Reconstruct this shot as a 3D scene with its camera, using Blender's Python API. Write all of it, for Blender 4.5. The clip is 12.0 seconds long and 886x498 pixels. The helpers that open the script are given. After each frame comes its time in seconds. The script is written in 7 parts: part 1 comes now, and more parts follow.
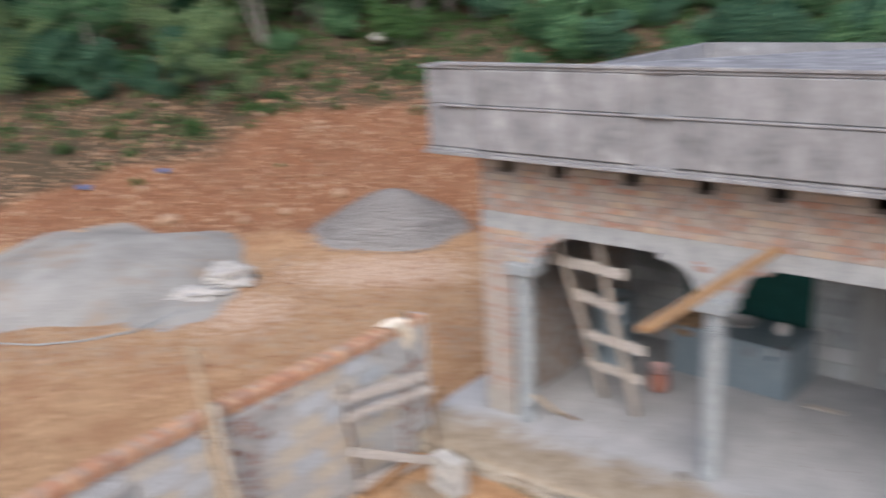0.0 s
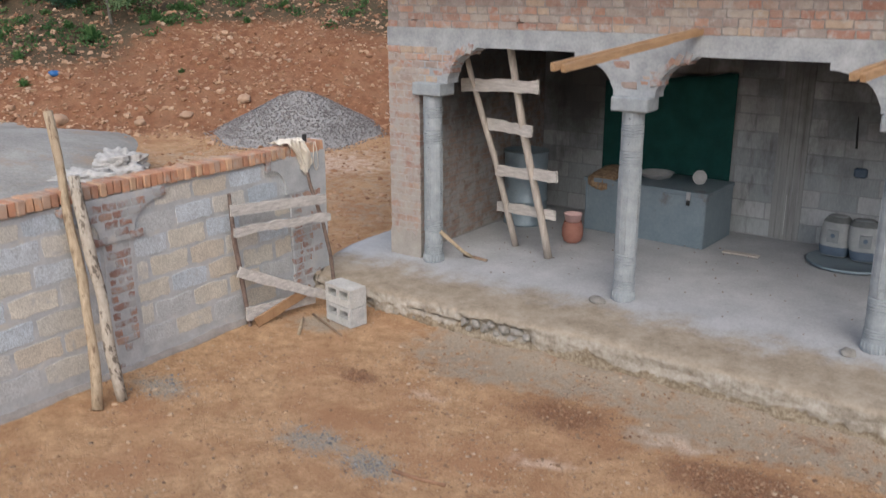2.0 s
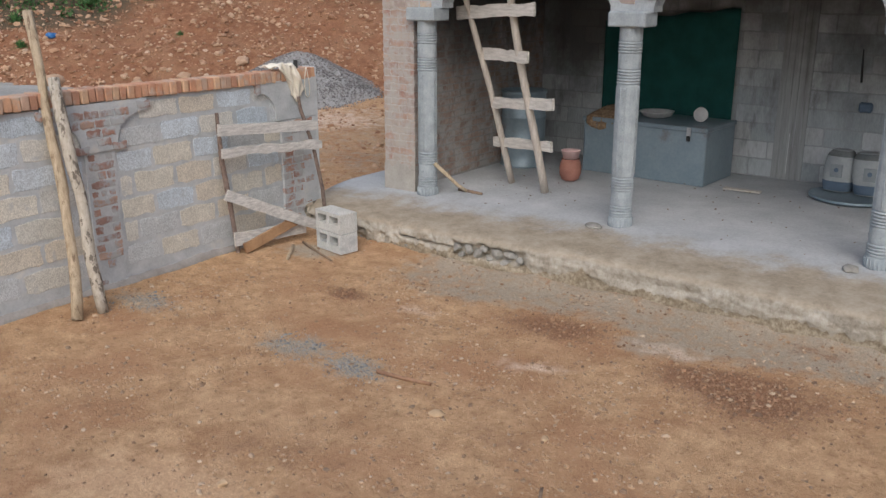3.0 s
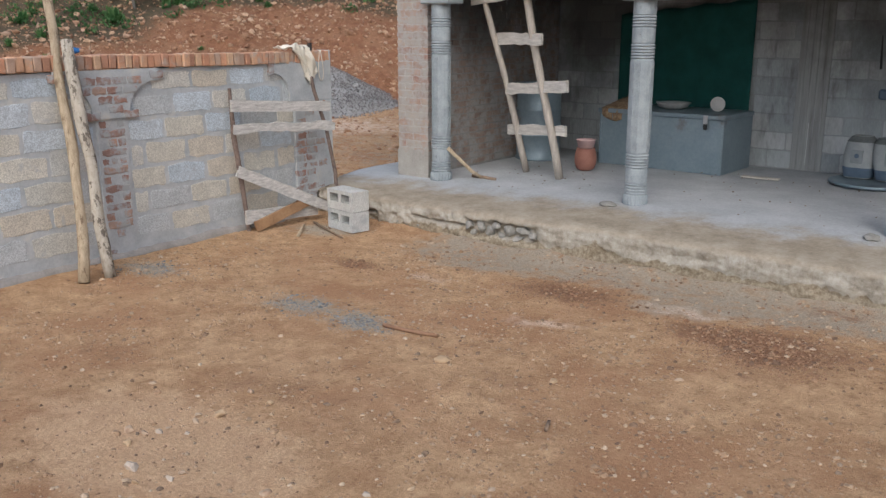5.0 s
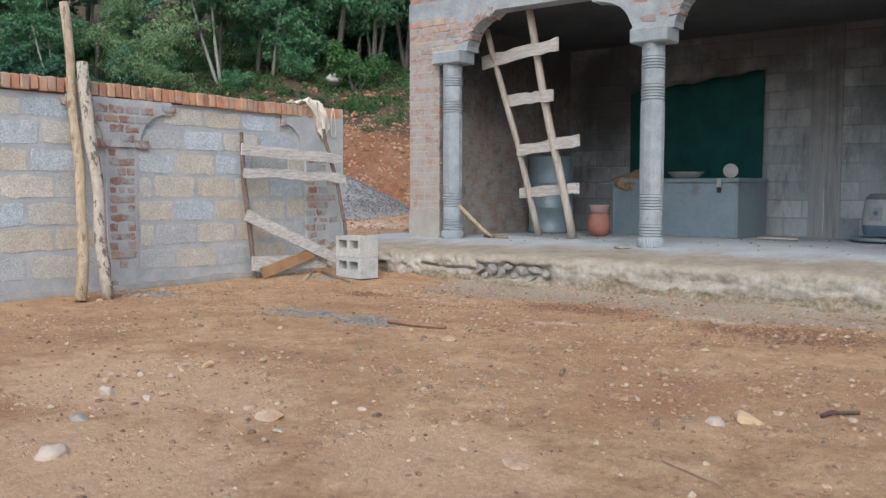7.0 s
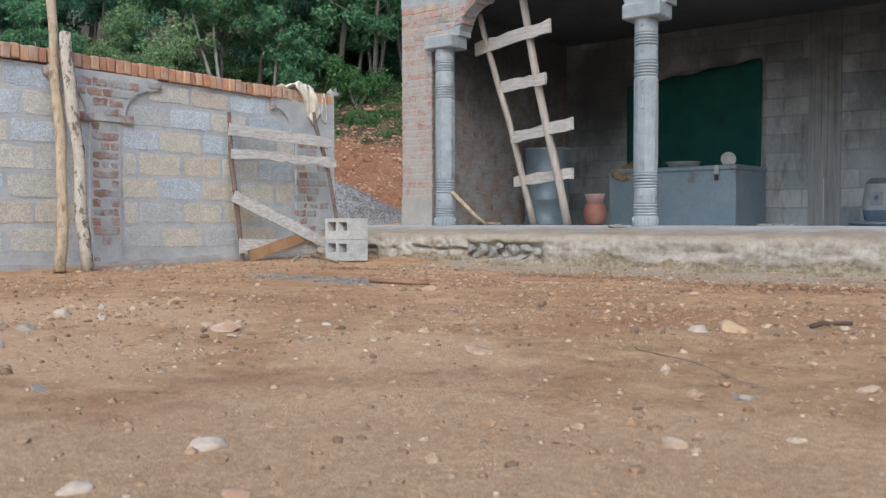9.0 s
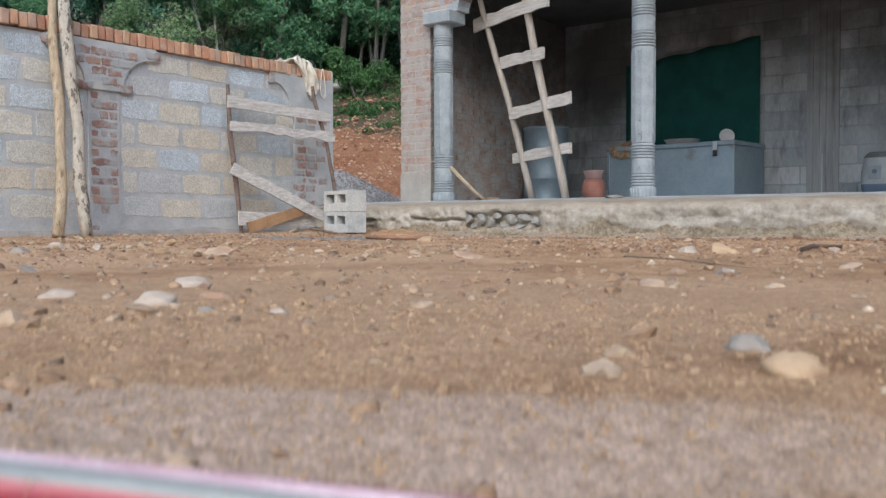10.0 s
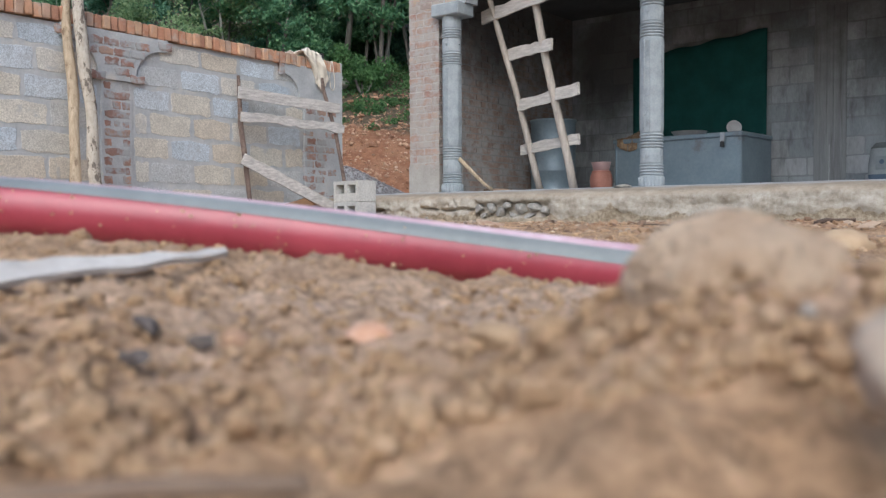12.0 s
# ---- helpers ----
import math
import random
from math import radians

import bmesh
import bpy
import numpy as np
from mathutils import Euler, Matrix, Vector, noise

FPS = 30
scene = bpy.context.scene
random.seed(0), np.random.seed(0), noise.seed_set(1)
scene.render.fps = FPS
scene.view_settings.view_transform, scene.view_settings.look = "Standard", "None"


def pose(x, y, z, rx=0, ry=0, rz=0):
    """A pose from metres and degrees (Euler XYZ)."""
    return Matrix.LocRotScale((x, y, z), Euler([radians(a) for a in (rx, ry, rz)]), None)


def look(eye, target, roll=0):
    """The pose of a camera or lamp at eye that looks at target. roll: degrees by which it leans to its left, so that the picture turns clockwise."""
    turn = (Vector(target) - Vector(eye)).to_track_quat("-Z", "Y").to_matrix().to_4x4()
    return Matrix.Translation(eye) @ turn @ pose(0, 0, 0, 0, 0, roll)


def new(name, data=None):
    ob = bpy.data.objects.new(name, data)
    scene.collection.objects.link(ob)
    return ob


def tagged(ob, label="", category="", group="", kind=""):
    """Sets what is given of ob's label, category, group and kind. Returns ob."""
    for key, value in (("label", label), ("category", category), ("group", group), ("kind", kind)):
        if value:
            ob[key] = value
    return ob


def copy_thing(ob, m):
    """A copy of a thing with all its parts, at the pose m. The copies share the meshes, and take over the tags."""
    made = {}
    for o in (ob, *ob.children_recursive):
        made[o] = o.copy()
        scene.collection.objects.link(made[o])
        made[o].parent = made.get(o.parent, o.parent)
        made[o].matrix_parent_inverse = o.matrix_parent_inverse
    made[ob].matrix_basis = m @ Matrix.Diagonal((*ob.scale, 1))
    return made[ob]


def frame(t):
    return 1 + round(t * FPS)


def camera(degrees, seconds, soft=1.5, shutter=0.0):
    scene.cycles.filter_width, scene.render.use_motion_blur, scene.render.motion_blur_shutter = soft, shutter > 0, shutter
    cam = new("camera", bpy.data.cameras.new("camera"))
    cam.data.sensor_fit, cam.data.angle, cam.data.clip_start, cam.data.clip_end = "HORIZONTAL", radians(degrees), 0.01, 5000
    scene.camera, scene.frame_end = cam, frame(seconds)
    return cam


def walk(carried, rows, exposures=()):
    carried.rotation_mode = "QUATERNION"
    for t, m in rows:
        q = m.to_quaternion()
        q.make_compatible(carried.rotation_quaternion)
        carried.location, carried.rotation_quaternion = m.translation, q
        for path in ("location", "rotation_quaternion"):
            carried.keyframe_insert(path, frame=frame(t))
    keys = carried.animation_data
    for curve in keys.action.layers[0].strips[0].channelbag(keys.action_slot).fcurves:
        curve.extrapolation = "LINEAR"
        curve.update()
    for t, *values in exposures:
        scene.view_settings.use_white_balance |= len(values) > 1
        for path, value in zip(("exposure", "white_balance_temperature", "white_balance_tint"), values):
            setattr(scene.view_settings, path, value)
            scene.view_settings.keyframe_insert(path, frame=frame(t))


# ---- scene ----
# ---- camera ----
cam = camera(53.5, 12.0, soft=1.35, shutter=0.5)
METRES, EYE, TILT, LEAN, TURN = 5.25, 5.14, -16.7, 1.1, 35.15
START = (5.412, -7.686)
ROWS = [
    (0.0, -0.0001, -0.0059, 0.0202, 4.4, -0.19, 0.49),
    (0.1, 0.0, 0.0, 0.0, -0.06, 0.0, 0.24),
    (0.2, 0.0001, 0.0059, -0.0202, -0.69, -0.01, 0.05),
    (0.3, 0.0003, 0.0117, -0.0404, -1.1, -0.02, 0.1),
    (0.5, 0.0006, 0.0235, -0.0809, -1.23, 0.01, 0.06),
    (1.0, 0.0023, 0.0572, -0.1739, -1.14, -0.02, -0.19),
    (1.5, 0.0065, 0.0983, -0.2619, -1.01, -0.04, -0.38),
    (2.0, 0.0256, 0.1353, -0.343, -0.89, -0.04, -0.64),
    (2.5, 0.0393, 0.1583, -0.4219, -0.74, -0.13, -0.8),
    (3.0, 0.0502, 0.1727, -0.4744, -0.57, -0.19, -0.97),
    (3.5, 0.058, 0.1839, -0.4994, -0.39, -0.21, -1.11),
    (5.5, 0.0715, 0.206, -0.6353, 1.29, 5.31, -1.71),
    (6.0, 0.0756, 0.2252, -0.6964, 1.44, 9.15, -1.73),
    (6.5, 0.0751, 0.2406, -0.7427, 1.59, 11.41, -1.69),
    (7.0, 0.0792, 0.2624, -0.7775, 1.69, 12.78, -1.7),
    (9.0, 0.1052, 0.313, -0.8518, 2.08, 14.74, -1.65),
    (9.5, 0.10878, 0.31944, -0.87449, 2.160, 14.803, -1.630),
    (10.0, 0.11316, 0.32278, -0.90130, 2.240, 14.797, -1.610),
    (10.1, 0.11241, 0.32237, -0.90520, 2.260, 14.749, -1.596),
    (10.2, 0.11118, 0.32155, -0.90923, 2.280, 14.727, -1.582),
    (10.3, 0.10964, 0.32118, -0.91229, 2.300, 14.705, -1.568),
    (10.4, 0.10806, 0.31996, -0.91514, 2.320, 14.702, -1.554),
    (10.5, 0.10664, 0.31877, -0.91763, 2.340, 14.735, -1.540),
    (10.6, 0.10546, 0.31953, -0.91980, 2.350, 14.806, -1.544),
    (10.7, 0.10462, 0.31874, -0.91981, 2.360, 14.781, -1.548),
    (11.0, 0.10351, 0.31783, -0.92009, 2.390, 14.764, -1.560),
    (11.5, 0.10320, 0.31787, -0.92002, 2.410, 14.760, -1.590),
    (12.0, 0.10350, 0.31788, -0.92005, 2.480, 14.748, -1.590),
]
walk(cam, [(t, pose(START[0], START[1], EYE, TILT, LEAN, TURN) @ pose(METRES * x, METRES * y, METRES * z, 90 + pitch, roll, yaw)) for t, x, y, z, yaw, pitch, roll in ROWS],
     exposures=[(0.0, 0.44, 6200, 12), (1.0, 0.32, 6200, 12), (2.0, 0.23, 6150, 10), (3.5, 0.20, 6050, 7), (5.5, 0.20, 5880, 6.5), (6.5, 0.40, 5800, 6), (9.0, 0.43, 5700, 5), (12.0, 0.38, 5700, 6)])
# a phone's lens: small aperture, set on the yard
cam.data.dof.use_dof = True
cam.data.dof.focus_distance = 6.0
cam.data.dof.aperture_fstop = 23.0

# ---- light: overcast afternoon ----
world = bpy.data.worlds.new("overcast")
world.use_nodes = True
scene.world = world
wn = world.node_tree.nodes
sky = wn.new("ShaderNodeTexSky")
sky.sky_type = "NISHITA"
sky.sun_disc = False
sky.sun_elevation, sky.sun_rotation = radians(44), radians(150)
sky.air_density, sky.dust_density, sky.ozone_density = 1.0, 4.0, 0.6
wn["Background"].inputs["Strength"].default_value = 0.15
world.node_tree.links.new(sky.outputs[0], wn["Background"].inputs["Color"])
sun = new("sun", bpy.data.lights.new("sun", "SUN"))
sun.data.energy, sun.data.angle, sun.data.color = 0.68, radians(45), (1.0, 0.98, 0.95)
sun.matrix_world = look((0, 0, 20), (-4.0, 7.0, 20 - 7.8))


# ---- materials ----
def nodes_of(name):
    m = bpy.data.materials.new(name)
    m.use_nodes = True
    nt = m.node_tree
    return m, nt, nt.nodes["Principled BSDF"]


def link(nt, a, b):
    nt.links.new(a, b)


def noise_node(nt, pos, scale, detail=6.0, rough=0.6):
    nd = nt.nodes.new("ShaderNodeTexNoise")
    nd.inputs["Scale"].default_value, nd.inputs["Detail"].default_value, nd.inputs["Roughness"].default_value = scale, detail, rough
    link(nt, pos, nd.inputs["Vector"])
    return nd.outputs["Fac"]


def ramp_node(nt, fac, stops, mode="LINEAR"):
    r = nt.nodes.new("ShaderNodeValToRGB")
    r.color_ramp.interpolation = mode
    el = r.color_ramp.elements
    while len(el) < len(stops):
        el.new(0.5)
    for e, (p, c) in zip(el, stops):
        e.position = p
        e.color = (*c, 1) if len(c) == 3 else c
    link(nt, fac, r.inputs["Fac"])
    return r.outputs["Color"]


def mix_node(nt, fac, a, b, blend="MIX"):
    m = nt.nodes.new("ShaderNodeMix")
    m.data_type, m.blend_type = "RGBA", blend
    if isinstance(fac, float):
        m.inputs["Factor"].default_value = fac
    else:
        link(nt, fac, m.inputs["Factor"])
    for sock, v in ((m.inputs[6], a), (m.inputs[7], b)):
        if isinstance(v, tuple):
            sock.default_value = (*v, 1)
        else:
            link(nt, v, sock)
    return m.outputs[2]


def math_node(nt, op, a, b=0.5, c=None):
    m = nt.nodes.new("ShaderNodeMath")
    m.operation = op
    m.use_clamp = op in ("MULTIPLY_ADD", "SUBTRACT", "MULTIPLY")
    for i, v in enumerate((a, b) if c is None else (a, b, c)):
        if isinstance(v, (int, float)):
            m.inputs[i].default_value = v
        else:
            link(nt, v, m.inputs[i])
    return m.outputs[0]


def step_node(nt, v, lo, hi):
    m = nt.nodes.new("ShaderNodeMapRange")
    m.interpolation_type = "SMOOTHSTEP"
    m.inputs["From Min"].default_value, m.inputs["From Max"].default_value = lo, hi
    link(nt, v, m.inputs["Value"])
    return m.outputs[0]


def bump_node(nt, bsdf, heights, distance):
    total = heights[0][0]
    total = math_node(nt, "MULTIPLY", total, heights[0][1])
    for h, k in heights[1:]:
        s = nt.nodes.new("ShaderNodeMath")
        s.operation = "MULTIPLY_ADD"
        link(nt, h, s.inputs[0])
        s.inputs[1].default_value = k
        link(nt, total, s.inputs[2])
        total = s.outputs[0]
    b = nt.nodes.new("ShaderNodeBump")
    b.inputs["Distance"].default_value = distance
    b.inputs["Strength"].default_value = 1.0
    link(nt, total, b.inputs["Height"])
    link(nt, b.outputs["Normal"], bsdf.inputs["Normal"])


def position(nt):
    return nt.nodes.new("ShaderNodeNewGeometry").outputs["Position"]


def plain(name, dark, light, big=3.0, fine=40.0, rough=0.85, bump=0.004, metal=0.0, stain=None, stain_at=(0.5, 0.65), stretch=None, pieces=None, spread=0.25, speck=0.0):
    """A surface of two colours at two scales, with an optional stain colour; pieces: colours picked per object."""
    m, nt, b = nodes_of(name)
    pos = position(nt)
    if stretch:
        mp = nt.nodes.new("ShaderNodeMapping")
        mp.inputs["Scale"].default_value = stretch
        link(nt, pos, mp.inputs["Vector"])
        pos = mp.outputs["Vector"]
    n1, n2 = noise_node(nt, pos, big, 5), noise_node(nt, pos, fine, 6, 0.7)
    both = math_node(nt, "MULTIPLY_ADD", n1, 0.6, math_node(nt, "MULTIPLY", n2, 0.4))
    col = ramp_node(nt, both, [(0.34, dark), (0.66, light)])
    if pieces:
        rnd = nt.nodes.new("ShaderNodeObjectInfo").outputs["Random"]
        step = 1.0 / len(pieces)
        pc = ramp_node(nt, rnd, [(i * step, c) for i, c in enumerate(pieces)], "CONSTANT")
        col = mix_node(nt, 1.0, pc, ramp_node(nt, both, [(0.3, (1 - spread,) * 3), (0.7, (1 + spread,) * 3)]), "MULTIPLY")
    if speck:
        ns = noise_node(nt, pos, 105, 2, 0.6)
        col = mix_node(nt, 1.0, col, ramp_node(nt, ns, [(0.38, (1 - speck,) * 3), (0.62, (1 + speck * 0.7,) * 3)]), "MULTIPLY")
    if stain:
        sm = step_node(nt, noise_node(nt, pos, big * 0.7 + 0.37, 7, 0.7), *stain_at)
        col = mix_node(nt, sm, col, stain)
    link(nt, col, b.inputs["Base Color"])
    b.inputs["Roughness"].default_value, b.inputs["Metallic"].default_value = rough, metal
    bump_node(nt, b, [(n1, 0.5), (n2, 0.5)], bump)
    return m


M_CONCRETE = plain("weathered_concrete", (0.145, 0.147, 0.158), (0.365, 0.37, 0.388), 4.2, 28, 0.9, 0.008, stain=(0.46, 0.465, 0.485), stain_at=(0.50, 0.74), stretch=(1, 1, 0.6))
M_MORTAR_TAN = plain("dusty_tan_mortar", (0.21, 0.19, 0.175), (0.37, 0.34, 0.315), 6, 60, 0.95, 0.008)
M_MORTAR_PIER = plain("pale_smeared_mortar", (0.31, 0.285, 0.26), (0.47, 0.44, 0.405), 7, 60, 0.95, 0.006)
M_FOOT = plain("dusty_tan_render", (0.28, 0.262, 0.235), (0.42, 0.395, 0.36), 5, 50, 0.92, 0.006)
# near-black colour stands in for the unlit ceiling
M_CEILING_SHADE = plain("shaded_concrete", (0.035, 0.035, 0.035), (0.08, 0.08, 0.077), 2, 30, 0.95, 0.006)
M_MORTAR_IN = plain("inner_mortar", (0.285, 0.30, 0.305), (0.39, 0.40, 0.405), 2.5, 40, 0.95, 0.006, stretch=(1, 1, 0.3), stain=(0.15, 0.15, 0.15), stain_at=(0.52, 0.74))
M_PLASTER = plain("grey_cement_plaster", (0.235, 0.255, 0.27), (0.45, 0.475, 0.49), 6, 40, 0.9, 0.004)
M_COLUMN = plain("cast_column_cement", (0.24, 0.27, 0.285), (0.385, 0.42, 0.44), 9, 70, 0.85, 0.003)
M_MORTAR_WALL = plain("smeared_grey_mortar", (0.355, 0.37, 0.38), (0.535, 0.55, 0.555), 5, 45, 0.95, 0.010, stain=(0.54, 0.53, 0.49), stain_at=(0.56, 0.72))
M_BLOCK_BLUE = plain("bluish_rough_blocks", (0.2, 0.2, 0.2), (0.5, 0.5, 0.5), 7, 90, 0.95, 0.008, spread=0.20, speck=0.26, stain=(0.43, 0.455, 0.48), stain_at=(0.56, 0.70),
                     pieces=[(0.50, 0.56, 0.61), (0.55, 0.605, 0.65), (0.46, 0.515, 0.56), (0.52, 0.565, 0.60)])
M_BLOCK_TAN = plain("tan_rough_blocks", (0.2, 0.2, 0.2), (0.5, 0.5, 0.5), 7, 90, 0.95, 0.008, spread=0.20, speck=0.22, stain=(0.43, 0.435, 0.43), stain_at=(0.56, 0.70),
                    pieces=[(0.57, 0.54, 0.465), (0.55, 0.535, 0.48), (0.61, 0.58, 0.505), (0.56, 0.51, 0.425), (0.58, 0.56, 0.505)])
M_BLOCK_GREY = plain("grey_rough_blocks", (0.2, 0.2, 0.2), (0.5, 0.5, 0.5), 7, 90, 0.95, 0.008, spread=0.20, speck=0.22, stain=(0.38, 0.395, 0.40), stain_at=(0.54, 0.68),
                     pieces=[(0.50, 0.51, 0.50), (0.53, 0.53, 0.505), (0.48, 0.50, 0.505)])
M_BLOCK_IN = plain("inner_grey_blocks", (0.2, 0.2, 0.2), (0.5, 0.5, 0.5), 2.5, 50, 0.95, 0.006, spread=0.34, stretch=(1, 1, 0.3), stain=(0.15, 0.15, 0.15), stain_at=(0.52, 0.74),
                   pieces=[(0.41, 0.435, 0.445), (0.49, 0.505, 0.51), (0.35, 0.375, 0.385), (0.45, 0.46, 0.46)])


def add_top_shade(m, ovals):
    """Shade under the slab put into the colour: ragged ovals (x, z, half-width, half-height)."""
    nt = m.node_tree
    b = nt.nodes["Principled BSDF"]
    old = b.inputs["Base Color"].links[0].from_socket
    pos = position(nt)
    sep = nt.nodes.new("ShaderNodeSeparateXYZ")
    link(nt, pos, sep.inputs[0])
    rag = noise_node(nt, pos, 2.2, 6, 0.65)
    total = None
    for x, z, rx, rz in ovals:
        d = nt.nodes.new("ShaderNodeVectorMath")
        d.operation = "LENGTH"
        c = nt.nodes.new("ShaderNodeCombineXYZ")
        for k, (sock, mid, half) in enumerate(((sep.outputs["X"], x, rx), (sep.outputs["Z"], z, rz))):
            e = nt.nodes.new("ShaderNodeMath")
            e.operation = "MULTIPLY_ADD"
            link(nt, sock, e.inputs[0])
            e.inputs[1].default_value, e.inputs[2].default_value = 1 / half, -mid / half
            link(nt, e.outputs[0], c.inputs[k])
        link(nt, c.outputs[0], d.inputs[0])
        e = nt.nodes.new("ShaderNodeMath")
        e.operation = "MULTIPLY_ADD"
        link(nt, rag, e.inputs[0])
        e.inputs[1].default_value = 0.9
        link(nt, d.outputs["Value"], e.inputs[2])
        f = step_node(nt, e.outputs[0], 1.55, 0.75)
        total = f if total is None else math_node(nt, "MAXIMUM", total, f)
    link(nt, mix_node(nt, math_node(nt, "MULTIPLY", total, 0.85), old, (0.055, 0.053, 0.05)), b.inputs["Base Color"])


# where the back wall lies in shade below the slab, painted darker
SHADE_OVALS = [(0.35, 2.1, 1.0, 1.3), (2.2, 2.9, 2.3, 1.4), (4.2, 2.95, 2.4, 1.95), (6.2, 2.95, 2.4, 1.9)]
M_LIME = plain("white_lime", (0.55, 0.56, 0.56), (0.75, 0.76, 0.76), 20, 90, 0.9, 0.002)
M_CAST = plain("board_marked_concrete", (0.24, 0.245, 0.24), (0.42, 0.425, 0.42), 5, 60, 0.95, 0.006, stretch=(4, 4, 0.16), stain=(0.17, 0.165, 0.155), stain_at=(0.55, 0.72))
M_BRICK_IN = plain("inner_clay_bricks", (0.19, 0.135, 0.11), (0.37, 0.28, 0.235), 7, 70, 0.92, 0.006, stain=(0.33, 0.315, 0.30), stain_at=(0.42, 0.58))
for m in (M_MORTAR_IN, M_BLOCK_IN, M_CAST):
    add_top_shade(m, SHADE_OVALS)
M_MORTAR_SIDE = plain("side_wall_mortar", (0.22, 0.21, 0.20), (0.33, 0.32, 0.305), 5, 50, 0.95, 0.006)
# side wall coloured darker near its top, for the shade there
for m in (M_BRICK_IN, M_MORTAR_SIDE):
    add_top_shade(m, [(-0.2, 2.75, 1.5, 1.35)])
M_BRICK = plain("clay_bricks", (0.3, 0.3, 0.3), (0.5, 0.5, 0.5), 9, 80, 0.92, 0.006, spread=0.30, stain=(0.42, 0.385, 0.355), stain_at=(0.47, 0.64),
                pieces=[(0.34, 0.22, 0.175), (0.40, 0.30, 0.24), (0.31, 0.25, 0.22), (0.41, 0.25, 0.185), (0.38, 0.33, 0.285), (0.43, 0.335, 0.25), (0.34, 0.295, 0.265), (0.36, 0.20, 0.15)])
M_BRICK_OLD = plain("smeared_old_bricks", (0.3, 0.3, 0.3), (0.5, 0.5, 0.5), 11, 80, 0.92, 0.006, spread=0.30, stain=(0.38, 0.385, 0.385), stain_at=(0.42, 0.58),
                    pieces=[(0.34, 0.19, 0.145), (0.30, 0.19, 0.155), (0.37, 0.225, 0.17), (0.28, 0.165, 0.13), (0.39, 0.27, 0.21)])
M_BRICK_PIER = plain("whitewashed_pier_bricks", (0.3, 0.3, 0.3), (0.5, 0.5, 0.5), 10, 80, 0.92, 0.006, spread=0.30, stain=(0.37, 0.345, 0.32), stain_at=(0.39, 0.59),
                     pieces=[(0.33, 0.23, 0.185), (0.37, 0.285, 0.23), (0.31, 0.25, 0.22), (0.37, 0.25, 0.195), (0.35, 0.30, 0.26), (0.32, 0.195, 0.155)])
M_COPING = plain("orange_coping_bricks", (0.3, 0.3, 0.3), (0.5, 0.5, 0.5), 9, 90, 0.9, 0.006, spread=0.30, stain=(0.44, 0.345, 0.275), stain_at=(0.48, 0.66),
                 pieces=[(0.47, 0.24, 0.145), (0.53, 0.31, 0.19), (0.42, 0.225, 0.145), (0.50, 0.27, 0.165), (0.43, 0.29, 0.21), (0.55, 0.36, 0.23)])
M_WOOD_X = plain("pale_sawn_wood", (0.34, 0.31, 0.275), (0.60, 0.56, 0.505), 4, 40, 0.85, 0.004)
M_WOOD_G = plain("cracked_grey_boards", (0.29, 0.275, 0.26), (0.68, 0.655, 0.62), 6, 30, 0.9, 0.006, stretch=(9, 0.8, 9))
M_WOOD_R = plain("split_grey_rungs", (0.34, 0.315, 0.285), (0.64, 0.605, 0.56), 5, 30, 0.9, 0.006, stretch=(0.9, 4, 9))
M_WOOD_V = plain("grey_pole_wood", (0.34, 0.295, 0.25), (0.58, 0.525, 0.46), 5, 30, 0.9, 0.006, stretch=(7, 7, 0.8))
M_TIN = plain("scoured_tin", (0.42, 0.41, 0.40), (0.60, 0.59, 0.57), 12, 60, 0.5, 0.001)
M_WOOD_Y = plain("fresh_yellow_wood", (0.30, 0.185, 0.10), (0.48, 0.31, 0.165), 5, 45, 0.8, 0.004, stretch=(6, 1, 6))
M_POLE = plain("peeled_pole_wood", (0.33, 0.245, 0.155), (0.64, 0.53, 0.38), 9, 80, 0.85, 0.014, stretch=(5, 5, 0.7), stain=(0.24, 0.17, 0.11), stain_at=(0.56, 0.62))
M_POLE_BARK = plain("bark_flecked_pole_wood", (0.33, 0.285, 0.225), (0.56, 0.51, 0.43), 26, 70, 0.85, 0.008, stretch=(1, 1, 0.5), stain=(0.15, 0.125, 0.10), stain_at=(0.53, 0.57))
M_BROWNWOOD = plain("brown_plank_wood", (0.22, 0.12, 0.06), (0.42, 0.26, 0.14), 5, 45, 0.8, 0.004)
M_RUST = plain("rusty_stake", (0.09, 0.065, 0.055), (0.27, 0.20, 0.165), 26, 80, 0.9, 0.004)
M_GALV = plain("grey_painted_steel", (0.185, 0.245, 0.285), (0.285, 0.35, 0.39), 2, 30, 0.45, 0.001, metal=0.25, stain=(0.20, 0.20, 0.20), stain_at=(0.62, 0.75))
M_STEEL = plain("dull_steel", (0.42, 0.43, 0.45), (0.6, 0.61, 0.63), 6, 60, 0.35, 0.001, metal=0.85)
M_GREEN = plain("green_shade_cloth", (0.005, 0.052, 0.047), (0.012, 0.095, 0.082), 4, 140, 0.9, 0.003)
M_CLOTH = plain("cream_cloth", (0.66, 0.60, 0.50), (0.84, 0.79, 0.69), 10, 90, 0.95, 0.004)
M_BROWNCLOTH = plain("brown_patterned_cloth", (0.10, 0.05, 0.03), (0.42, 0.30, 0.18), 26, 60, 0.95, 0.004)
M_CLAY = plain("red_clay_pot", (0.27, 0.115, 0.085), (0.37, 0.175, 0.13), 8, 60, 0.8, 0.002)
